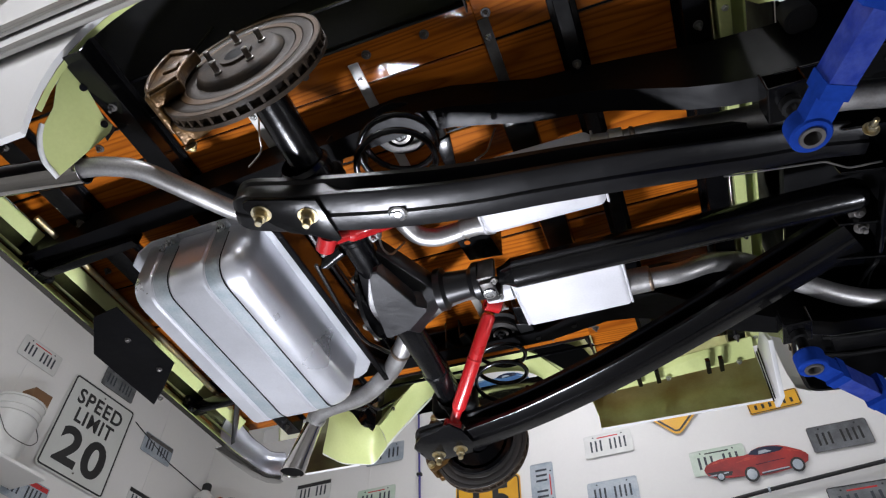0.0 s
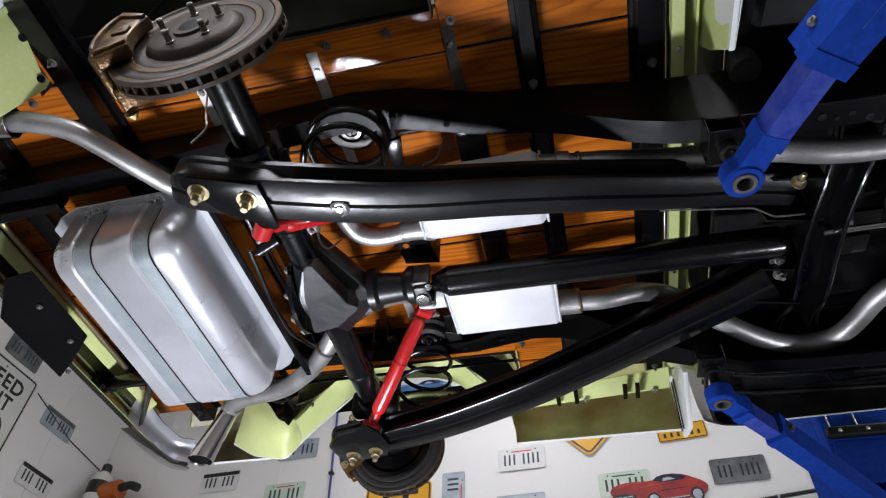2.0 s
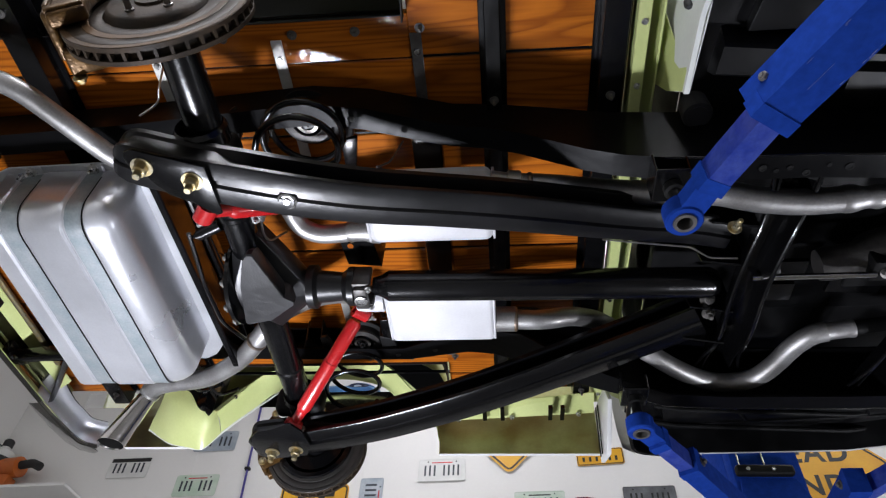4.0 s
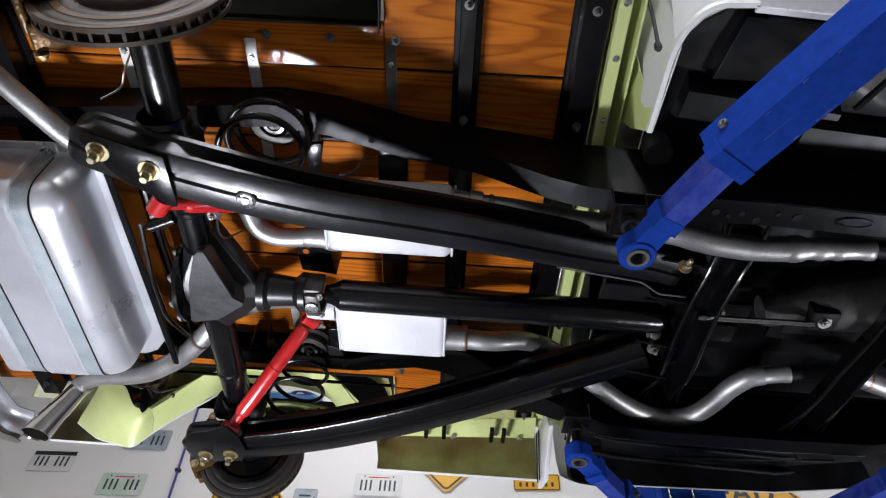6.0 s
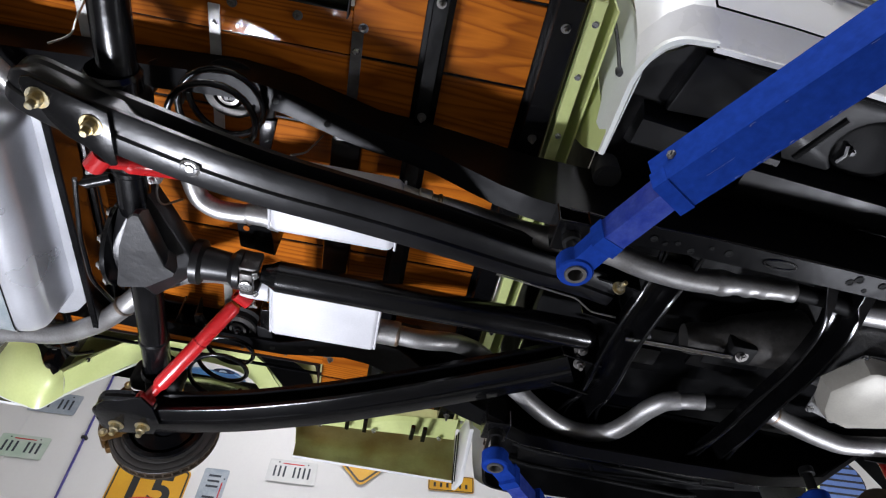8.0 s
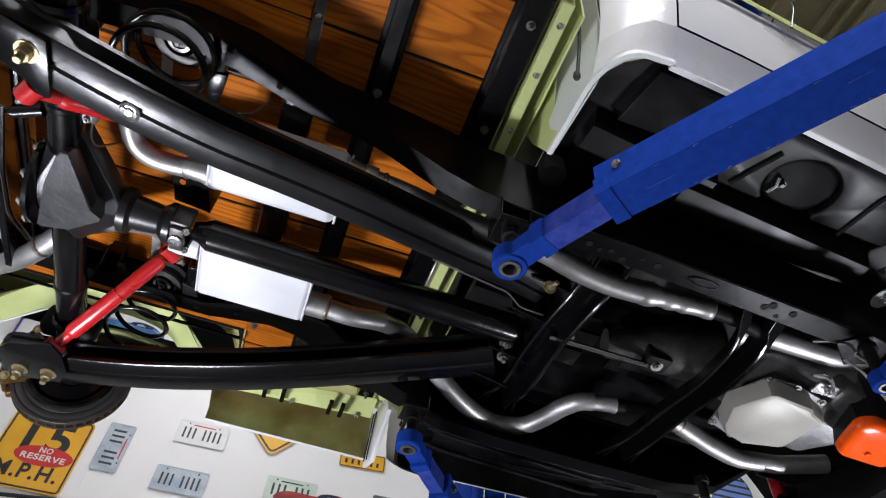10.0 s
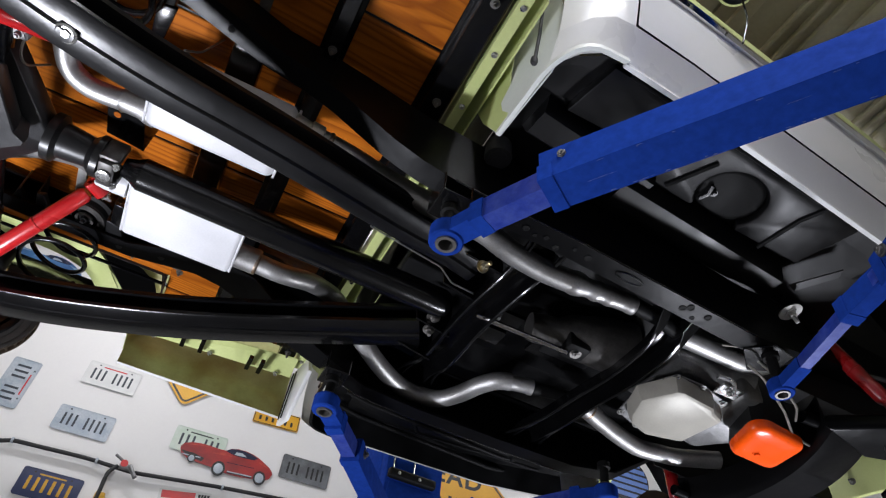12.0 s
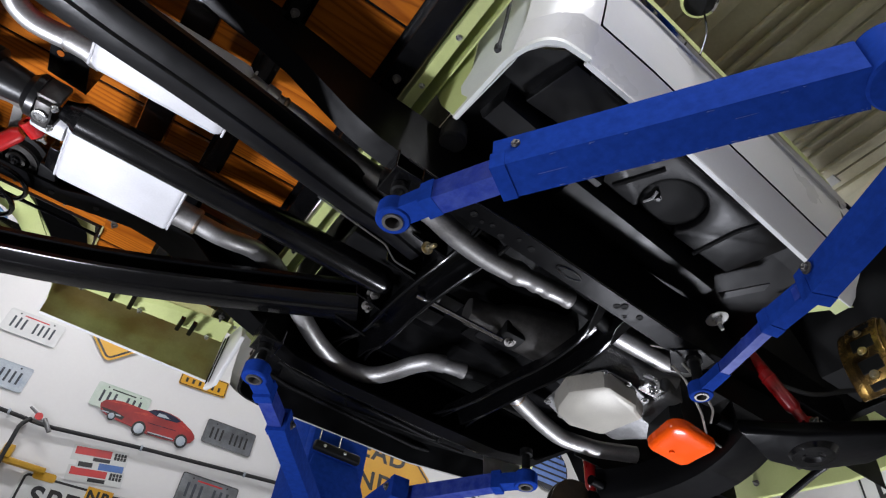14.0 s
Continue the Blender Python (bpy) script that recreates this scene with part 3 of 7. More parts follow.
def rail(s):
    secs, path = [], []
    for x, y, zb, zt in RAIL:
        # the far rail's flange is widened over its kick-up to fit the camera's view
        h, t, f = zt - zb, 0.006, 0.054 + (0.07 * max(0.0, 1 - abs(x - 0.68) / 0.32) if s > 0 else 0.0)
        path.append((x, s * y, zb))
        secs.append([(a * s, b + (a * s * 0.045 if s < 0 and b < 0.01 else 0.0)) for a, b in [(0, 0), (f, 0), (f, t), (t, t), (t, h - t), (f, h - t), (f, h), (0, h)]])
    r = part("frame_rail", bevel(sweep(path, secs), 0.003, 2), RAILBLACK, truck, "glossy black channel frame rail", 40)
    for x, y, q in ((1.153, 0.40, 0.008), (1.18, 0.393, 0.005), (1.205, 0.40, 0.006), (1.238, 0.387, 0.008), (1.277, 0.405, 0.005), (1.316, 0.40, 0.009), (1.59, 0.389, 0.009), (1.605, 0.40, 0.01), (1.63, 0.375, 0.006), (1.66, 0.395, 0.009)) if s < 0 else ():
        zr = 1.728 - 0.026 * (x - 1.25) / 0.3 * 0.3
        part("rail_hole", lathe([(q, 0), (q, 0.0012), (q * 0.6, 0.0012), (q * 0.6, 0.0004), (0, 0.0004)], axis_at((x, s * y, zr - 0.0015), (0, 0, -1)), 14), MATT, r)
    part("rail_edge", tube([(x, s * y, zb + 0.001) for x, y, zb, zt in RAIL if 0.96 < x < 1.9], 0.0026, 8), BLACK, r)
    if s < 0:
        part("rail_slot", tube([(1.43 + 0.036 * math.cos(k * math.pi / 8), s * (0.398 + 0.011 * math.sin(k * math.pi / 8)), 1.7215) for k in range(17)], 0.0028, 6), BLACK, r)
    for x, y, z in ((0.3, 0.43, 1.934), (0.42, 0.40, 1.927)):
        part("rail_hole", lathe([(0.008, 0), (0.008, 0.0015), (0, 0.0015)], axis_at((x, s * y, z), (0.15, 0, -1)), 14), SATIN, r)
    return r


rail(-1)
rail(1)
for s in (-1, 1):
    pc = Vector((0.186, s * 0.405, 1.998))
    br = part("spring_perch", lathe([(0.0, 0.0), (0.072, 0), (0.074, 0.01), (0.062, 0.014), (0.058, 0.03), (0.036, 0.03), (0.03, 0.012), (0.0, 0.012)], axis_at(pc, (0, 0, -1)), 36), MATT, truck, "black upper spring perch")
    for n, pts in enumerate((((-0.013, 0.44), (0.028, 0.464), (0.034, 0.414), (0.013, 0.37)), ((0.06, 0.452), (0.104, 0.442), (0.078, 0.358), (0.059, 0.364)), ((0.251, 0.457), (0.301, 0.448), (0.292, 0.373), (0.248, 0.36)), ((0.259, 0.364), (0.301, 0.369), (0.286, 0.284), (0.259, 0.285)))):
        part("perch_bracket", prism([(x, s * y, 1.95) for x, y in pts], (0.004 if n < 3 else 0, 0, 0.014), 0.003, 2), SATIN if n < 3 else BLACK, br, "satin black folded bracket")
        part("bracket_fold", prism([(pts[0][0], s * pts[0][1], 1.951), (pts[3][0], s * pts[3][1], 1.951), (pts[3][0] - 0.006, s * pts[3][1], 2.03), (pts[0][0] - 0.006, s * pts[0][1], 2.03)], (0.004, 0, 0), 0.001, 1), SATIN, br)
        if n < 3:
            mx, my = sum(p[0] for p in pts) / 4, sum(p[1] for p in pts) / 4
            part("bracket_hole", lathe([(0.007, 0), (0.007, 0.001), (0, 0.001)], axis_at((mx, s * (my + 0.012), 1.9495), (0, 0, -1)), 14), MATT, br)
    part("perch_washer", lathe([(0.036, 0.03), (0.056, 0.03), (0.056, 0.034), (0.036, 0.034)], axis_at(pc - Vector((0, 0, 0.001)), (0, 0, -1)), 32), YOKE, br, "dull steel spring retainer")
    part("perch_washer", lathe([(0.018, 0.03), (0.026, 0.03), (0.026, 0.034), (0.018, 0.034)], axis_at(pc - Vector((0, 0, 0.004)), (0, 0, -1)), 28), STUD, br, "dull steel inner washer")
    part("perch_bolt", hexbolt(pc - Vector((0, 0, 0.03)), (0, 0, -1), 0.011, 0.01, 0.01), SATIN, br)

# crossmembers
def hat_bar(path, w, h, name, label):
    a, t = w / 2, 0.005
    sec = [(-a, 0), (-a + t, 0), (-a * 0.75 + t, h - t), (a * 0.75 - t, h - t), (a - t, 0), (a, 0), (a * 0.75, h), (-a * 0.75, h)]
    bar = part(name, bevel(sweep(rounded(path, 0.05), sec), 0.003, 2), BLACK, truck, label)
    for e in (-1, 1):
        flare = [(x + e * (a - 0.003 + 0.028 * max(0.0, (abs(y) - 0.2) / 0.2) ** 2), y, z + 0.004) for x, y, z in path]
        part("rolled_lip", tube(flare, 0.0055, 10, 0.06), BLACK, bar)
    return bar


x1 = hat_bar([(1.262, -0.325, 1.79), (1.253, -0.28, 1.768), (1.238, -0.22, 1.75), (1.222, -0.12, 1.745), (1.215, 0.0, 1.745), (1.22, 0.1, 1.75), (1.228, 0.2, 1.77), (1.235, 0.33, 1.83), (1.235, 0.44, 1.84)], 0.08, 0.05, "crossmember", "glossy black trailing arm crossmember")
x2 = hat_bar([(1.64, -0.41, 1.80), (1.642, -0.335, 1.765), (1.664, -0.235, 1.73), (1.668, -0.08, 1.73), (1.642, 0.08, 1.73), (1.63, 0.2, 1.73), (1.625, 0.3, 1.745), (1.62, 0.44, 1.765)], 0.074, 0.045, "crossmember", "glossy black transmission crossmember")
for dx, w in ((-0.038, -1), (0.038, 1)):
    part("flared_flange", prism([(1.66 + dx, -0.25, 1.724), (1.65 + dx + w * 0.012, -0.30, 1.742), (1.642 + dx + w * 0.03, -0.37, 1.768), (1.642 + dx + w * 0.004, -0.38, 1.776), (1.65 + dx - w * 0.012, -0.30, 1.746)], (0, 0, 0.004), 0.001, 1), BLACK, x2)
part("crossmember", box(-0.21, -0.16, -0.4, 0.4, 1.94, 2.0, 0.01, 2), BLACK, truck, "black frame crossmember ahead of the tank")
part("crossmember", box(0.43, 0.5, -0.4, 0.4, 1.93, 1.99, 0.01, 2), BLACK, truck, "black frame crossmember above the driveshaft")
for s, y in ((-1, -0.16), (1, 0.12)):
    for dy in (-0.06, 0.06):
        part("arm_bracket", prism([(1.1, y + dy, 1.78), (1.2, y + dy, 1.76), (1.2, y + dy, 1.90), (1.13, y + dy, 1.90), (1.09, y + dy, 1.86)], (0, 0.006, 0), 0.001, 1), BLACK, x1)
part("brake_line", tube([(0.86, -0.2, 1.753), (1.061, -0.161, 1.762), (1.108, -0.126, 1.762), (1.173, -0.119, 1.765)], 0.0022, 6, 0.01), WIRE, truck, "thin bright steel line along the arm")
part("bracket_bolt", hexbolt((1.14, -0.226, 1.75), (0.12, -0.9, -0.35), 0.0105, 0.014, 0.02), GOLD, x1, "yellow zinc pivot bolt")
part("bracket_bolt", hexbolt((1.145, 0.055, 1.80), (0.1, -0.6, -0.8), 0.013, 0.012, 0.012), DULL, x1)
part("bracket_bolt", hexbolt((1.15, 0.09, 1.785), (0, -0.3, -1), 0.011, 0.012, 0.014), DULL, x1)

def loft(loops):
    bm = bmesh.new()
    vs = [[bm.verts.new(p) for p in l] for l in loops]
    n = len(vs[0])
    for a, b in zip(vs, vs[1:]):
        for j in range(n):
            bm.faces.new((a[j], a[(j + 1) % n], b[(j + 1) % n], b[j]))
    bm.faces.new(vs[0][::-1])
    bm.faces.new(vs[-1])
    return bm


# trailing arms: two pressed halves back to back
ARM_N = [(-0.115, -0.515, 1.672), (0.0, -0.475, 1.668), (0.2, -0.415, 1.672), (0.35, -0.372, 1.687), (0.5, -0.341, 1.705), (0.66, -0.305, 1.723), (0.94, -0.225, 1.763), (1.06, -0.198, 1.78), (1.16, -0.165, 1.79)]
ARM_F = [(-0.13, 0.55, 1.672), (0.0, 0.52, 1.668), (0.24, 0.465, 1.675), (0.53, 0.375, 1.703), (0.745, 0.298, 1.735), (1.03, 0.185, 1.778), (1.14, 0.13, 1.79)]


def arm_section(w, h, boxed=False):
    """Rolled beam whose flanges have a groove where the two halves meet."""
    a, g, d, tf, tw = w / 2, 0.005, 0.007, 0.012, w / 2 - 0.006 if boxed else 0.012
    return [(-a, 0.003), (-a + 0.004, 0), (-g - 0.004, 0), (-g, d), (g, d), (g + 0.004, 0), (a - 0.004, 0), (a, 0.003), (a, tf), (tw, tf + 0.006), (tw, h - tf - 0.006), (a, h - tf), (a, h), (-a, h), (-a, h - tf), (-tw, h - tf - 0.006), (-tw, tf + 0.006), (-a, tf)]


def tapered(path):
    near = path[0][1] < 0
    w = lambda x: (0.088 + 0.01 * max(0.0, min(1.0, (x + 0.1) / 0.25)) - 0.008 * max(0.0, min(1.0, (x - 0.2) / 0.3)) - 0.02 * max(0.0, x - 0.6)) if near else 0.102
    tilt = 0.09 if near else 0.04
    # the rear end is pressed to a round nose
    d = (path[1] - path[0]).normalized()
    path = [path[0] + d * k for k in (-0.012, -0.008, 0.002, 0.018, 0.036)] + path[1:]
    nose = [0.45, 0.68, 0.86, 0.97] + [1.0] * len(path)
    return sweep(path, [[(a * k, b + a * k * tilt + (1 - k) * 0.02 * (1 if b < 0.03 else -1)) for a, b in arm_section(max(0.07, w(p[0])), 0.066, p[0] < 0.12)] for p, k in zip(path, nose)])


def trailing_arm(path, s):
    arm = part("trailing_arm", tapered(rounded(path, 0.12)), ARMBLACK if s < 0 else BLACK, truck, "glossy black pressed trailing arm", 40)
    x, y, z = path[1]
    # saddle plate under the axle with its two clamp bolts and the damper ear
    c = Vector((x - 0.01, y + (-0.012 if s < 0 else 0.02), z - 0.004))
    if s < 0:
        plate = [Vector((x, y, z - 0.004)) for x, y in ((-0.088, -0.536), (-0.082, -0.549), (-0.066, -0.553), (0.065, -0.507), (0.066, -0.458), (0.066, -0.39), (0.054, -0.386), (0.017, -0.418), (-0.027, -0.442), (-0.05, -0.472), (-0.066, -0.505), (-0.085, -0.518))]
    else:
        plate = [Vector((x, y, z - 0.004)) for x, y in ((-0.119, 0.49), (-0.112, 0.455), (-0.085, 0.425), (-0.036, 0.412), (0.0, 0.392), (0.02, 0.388), (0.045, 0.43), (0.055, 0.5), (0.035, 0.555), (-0.01, 0.562), (-0.074, 0.575), (-0.112, 0.54))]
    sp = part("saddle_plate", prism(plate, (0, 0, -0.008), 0.002, 2), BLACK, arm)
    for bx, by in (((-0.058, -0.513), (0.031, -0.475)) if s < 0 else ((-0.068, 0.535), (0.007, 0.523))):
        part("clamp_bolt", hexbolt((bx, by, z - 0.011), (0, 0.02, -1), 0.0145, 0.016, 0.016), GOLD, arm, "yellow zinc clamp bolt and nut")
    return arm


arm_near = trailing_arm(ARM_N, -1)
trailing_arm(ARM_F, 1)
part("arm_bolt", join(lathe([(0.021, 0), (0.021, 0.004), (0.017, 0.006), (0.0135, 0.002)], axis_at((0.2, -0.401, 1.677), (0, 0, -1)), 28), hexbolt((0.2, -0.401, 1.681), (0, 0, -1), 0.0095, 0.007, 0.0)), BOLT, arm_near, "bright recessed bolt head")

# ---- rear axle
AXZ = 1.785
axle = part("rear_axle", lathe([(0.0, -0.75), (0.05, -0.75), (0.05, -0.735), (0.038, -0.73), (0.0375, -0.3), (0.041, -0.295), (0.041, -0.285), (0.0375, -0.28), (0.0375, 0.28), (0.041, 0.285), (0.041, 0.295), (0.0375, 0.3), (0.038, 0.73), (0.05, 0.735), (0.05, 0.75), (0, 0.75)], axis_at((0.02, 0, AXZ), (-0.02, 1, 0)), 28), BLACK, truck, "glossy black rear axle tube")
hous = bmesh.new()
# housing skin: the hull of the cover flange, a flat cast belly and the pinion neck
for i in range(28):
    c, sn = math.cos(2 * math.pi * i / 28), math.sin(2 * math.pi * i / 28)
    for x, cy, r in ((-0.014, -0.065, 0.092), (0.0, -0.065, 0.084), (0.15, -0.038, 0.038)):
        hous.verts.new((x, cy + r * c, AXZ + r * sn * (0.72 if sn < 0 else 1)))
# the flat machined belly, and the shoulders that run out along the axle tube
for p in ((0.05, -0.25, 1.775), (0.0, -0.235, 1.785), (0.06, -0.22, 1.83), (0.055, 0.075, 1.755), (0.005, 0.07, 1.765), (0.05, 0.06, 1.83)):
    hous.verts.new(p)
out = bmesh.ops.convex_hull(hous, input=hous.verts)
bmesh.ops.delete(hous, geom=list({e for e in out["geom_interior"] + out["geom_unused"] if isinstance(e, bmesh.types.BMVert)}), context="VERTS")
bevel(hous, 0.003, 2, 14)
neck = lathe([(0.04, 0.0), (0.056, 0.004), (0.056, 0.022), (0.042, 0.03), (0.036, 0.09), (0.05, 0.105), (0.05, 0.12), (0.0, 0.12)], axis_at((0.145, -0.038, AXZ), (1, 0.02, 0)), 28)
belly = [(0.05, -0.227), (0.064, -0.243), (0.076, -0.242), (0.117, -0.101), (0.139, -0.084), (0.136, -0.074), (0.068, -0.02), (0.004, -0.006), (-0.002, -0.012), (0.02, -0.138)]
web = loft([[Vector((0.05 + (x - 0.05) * k, -0.1 + (y + 0.1) * k, z)) for x, y in belly] for k, z in ((0.97, 1.688), (1.0, 1.692), (0.98, 1.71), (0.8, 1.745))])
part("axle_housing", hous, CAST, axle, "black differential housing", 20)
part("housing_belly", web, CAST, axle, "rough cast underside of the housing", 20)
part("pinion_neck", neck, SATIN, axle, "black pinion neck", 20)
part("housing_cover", lathe([(0, 0.03), (0.06, 0.027), (0.08, 0.017), (0.094, 0.005), (0.11, 0.005), (0.11, -0.005), (0, -0.005)], axis_at((-0.02, -0.065, AXZ), (-1, 0, 0)), 32), BLACK, axle)
for i in range(10):
    a = 2 * math.pi * i / 10 + 0.2
    part("cover_bolt", hexbolt((-0.025, -0.065 + 0.102 * math.cos(a), AXZ + 0.102 * math.sin(a)), (-1, 0, 0), 0.008, 0.007, 0.0), DULL, axle)
for s in (-1, 1):
    y = s * 0.47
    part("axle_bracket", box(-0.06, 0.085, min(s * 0.487, s * 0.43), max(s * 0.487, s * 0.43), 1.738, 1.825, 0.02, 4), MATT, axle, "black welded axle bracket above the arm")
    part("spring_seat", lathe([(0.05, -0.055), (0.056, -0.045), (0.056, 0.045), (0.05, 0.055)], axis_at((0.02, y, AXZ), (0, 1, 0)), 28), BLACK, axle)

# rotors, calipers
def rotor(s):
    m = axis_at((0.022 if s < 0 else 0.0, s * (0.772 if s < 0 else 0.76), AXZ + 0.006), (0, s, 0))
    R = 0.17 if s < 0 else 0.165
    rot = part("brake_rotor", lathe([(0.085, -0.032), (R, -0.032), (R, -0.024), (R - 0.012, -0.0235), (R - 0.012, -0.0085), (R, -0.008), (R, 0.0), (0.094, 0.0), (0.091, 0.006), (0.086, 0.012), (0.08, 0.015), (0.035, 0.015), (0.034, 0.02), (0.0, 0.02)], m, 64), IRON, truck, "rusty brown vented brake rotor")
    # worn rings on both swept faces: ridges and grooves left by the pads
    for r0, r1, h, worn in ((R - 0.012, R - 0.001, 0.0012, IRONFACE), (R - 0.034, R - 0.014, 0.0006, IRONWORN), (R - 0.05, R - 0.036, 0.001, IRONFACE), (0.096, R - 0.052, 0.0005, IRONWORN)):
        part("swept_band", lathe([(r0, 0.0002), (r0 + 0.001, h), (r1 - 0.001, h), (r1, 0.0002)], m, 64), worn, rot)
        part("swept_band", lathe([(r0, -0.0322), (r0 + 0.001, -0.032 - h), (r1 - 0.001, -0.032 - h), (r1, -0.0322)], m, 64), worn if s < 0 else IRONDARK, rot)
    for i in range(40):
        a = 2 * math.pi * i / 40
        v = box(R - 0.03, R - 0.0015, -0.003, 0.003, -0.0245, -0.0078, 0, 1, m @ Matrix.Rotation(a, 4, "Z"))
        part("vane", v, IRON, rot)
    for i in range(5):
        a = 2 * math.pi * i / 5 + 0.5
        st = lathe([(0.0085, 0), (0.0085, 0.003), (0.0062, 0.004), (0.0056, 0.016), (0.0062, 0.018), (0.0062, 0.023), (0.0045, 0.025), (0, 0.025)], m @ Matrix.Translation((0.057 * math.cos(a), 0.057 * math.sin(a), 0.015)), 14)
        part("wheel_stud", st, STUD, rot)
    part("hub_bore", lathe([(0.0, 0.0205), (0.022, 0.0205), (0.026, 0.0185)], m, 28), MATT, rot)
    sh = part("backing_plate", lathe([(0.05, -0.05), (0.12, -0.05), (0.125, -0.046), (0.12, -0.042), (0.05, -0.042)], m, 40), BLACK, rot)
    part("parking_drum", lathe([(0.11, -0.034), (0.105, -0.05), (0.095, -0.05), (0.095, -0.036)], m, 48), IRON, rot)
    # caliper bridging the rim at the rear
    pieces = []
    for a0, a1, r0, r1, h0, h1 in ((150, 212, 0.114, 0.18, 0.006, 0.034), (150, 212, 0.108, 0.182, -0.085, -0.036), (156, 206, 0.174, 0.19, -0.06, 0.03)):
        pts = []
        n = 10
        for i in range(n + 1):
            a = radians(a0 + (a1 - a0) * i / n)
            pts.append((r1 * math.cos(a), r1 * math.sin(a), h0))
        for i in range(n, -1, -1):
            a = radians(a0 + (a1 - a0) * i / n)
            pts.append((r0 * math.cos(a), r0 * math.sin(a), h0))
        pieces.append(prism(pts, (0, 0, h1 - h0), 0.006, 3))
    # raised rib and lug of the outer half
    for a0, a1, r0, r1, h1 in ((153, 158, 0.116, 0.18, 0.04), (204, 209, 0.116, 0.18, 0.04), (158, 204, 0.172, 0.182, 0.041), (174, 186, 0.118, 0.15, 0.039)):
        arc = [radians(a0 + (a1 - a0) * i / 6) for i in range(7)]
        pieces.append(prism([(r1 * math.cos(a), r1 * math.sin(a), 0.03) for a in arc] + [(r0 * math.cos(a), r0 * math.sin(a), 0.03) for a in arc[::-1]], (0, 0, h1 - 0.03), 0.003, 2))
    body = join(*pieces)
    # the bridge faces rearward on both sides
    turn = Matrix.Identity(4) if s < 0 else Matrix.Rotation(math.pi, 4, "Z")
    bmesh.ops.transform(body, matrix=m @ turn, verts=body.verts)
    c = part("brake_caliper", body, CADMIUM, truck, "gold plated brake caliper gripping the rotor", 40)
    for a in (150, 166, 182, 198, 212):
        q = radians(a)
        part("caliper_bolt", hexbolt(m @ turn @ Vector((0.172 * math.cos(q), 0.172 * math.sin(q), -0.086)), (m.to_3x3() @ Vector((0, 0, -1))), 0.009, 0.008, 0.004), GOLD, c)
    return rot


rotor(-1)
rotor(1)


# springs and dampers
def coil(cx, cy, z0, z1, r=0.085, turns=2.6, wire=0.0068):
    n = int(turns * 24)
    pts = [(cx + r * math.cos(2 * math.pi * turns * i / n), cy + r * math.sin(2 * math.pi * turns * i / n), z0 + (z1 - z0) * i / n) for i in range(n + 1)]
    return part("coil_spring", tube(pts, wire, 10), BLACK, truck, "glossy black rear coil spring", 60)


coil(0.186, -0.405, 1.80, 1.965, 0.09, 2.6, 0.0078)
coil(0.165, 0.46, 1.785, 1.96, 0.08)


def damper(a, b, name="shock_absorber"):
    a, b = Vector(a), Vector(b)
    d = (b - a).normalized()
    L = (b - a).length
    q = 0.0215
    sh = part(name, lathe([(0, 0.05), (0.012, 0.05), (q - 0.002, 0.062), (q, 0.068), (q, L * 0.55), (q + 0.0015, L * 0.55 + 0.002), (q + 0.0015, L * 0.55 + 0.006), (q - 0.0005, L * 0.55 + 0.008), (q - 0.0005, L - 0.04), (0.015, L - 0.028), (0, L - 0.028)], axis_at(a, d), 28), RED, truck, "bright red shock absorber")
    part("damper_neck", lathe([(0.015, 0.02), (0.015, 0.065)], axis_at(a, d), 16), RED, sh)
    for p in (a, b):
        part("damper_eye", lathe([(0.011, -0.022), (0.022, -0.022), (0.022, 0.022), (0.011, 0.022)], axis_at(p, d.cross((0, 0, 1)).normalized()), 22), RED, sh)
        part("eye_bolt", hexbolt(Vector(p) + d.cross((0, 0, 1)).normalized() * -0.03, d.cross((0, 0, 1)).normalized() * -1, 0.009, 0.008, 0.01), BOLT, sh)
    return sh


damper((0.009, 0.442, 1.685), (0.225, 0.19, 1.90))
damper((0.004, -0.357, 1.705), (0.215, -0.2, 1.93))

# driveshaft and joints
shaft = part("driveshaft", lathe([(0.0, 0.0), (0.022, 0.0), (0.028, 0.02), (0.0395, 0.04), (0.0395, 0.83), (0.03, 0.85), (0.0, 0.86)], axis_at((0.31, -0.035, 1.785), (0.84, 0.035, 0.02)), 28), BLACK, truck, "glossy black driveshaft")
part("joint_yoke", join(box(0.262, 0.31, -0.078, -0.06, 1.75, 1.815, 0.006, 2), box(0.262, 0.31, -0.01, 0.008, 1.75, 1.815, 0.006, 2), box(0.268, 0.302, -0.07, 0.0, 1.737, 1.753, 0.005, 2)), YOKE, shaft, "dull metal universal joint yoke")
part("joint_cap", lathe([(0.016, 0), (0.016, 0.004), (0.012, 0.005), (0.012, 0.002), (0, 0.002)], axis_at((0.285, -0.035, 1.735), (0, 0, -1)), 20), BOLT, shaft)
for dy in (-0.03, 0.03):
    part("joint_strap_bolt", hexbolt((0.305, -0.035 + dy, 1.745), (0.2, 0, -1), 0.006, 0.006, 0.004), BOLT, shaft)

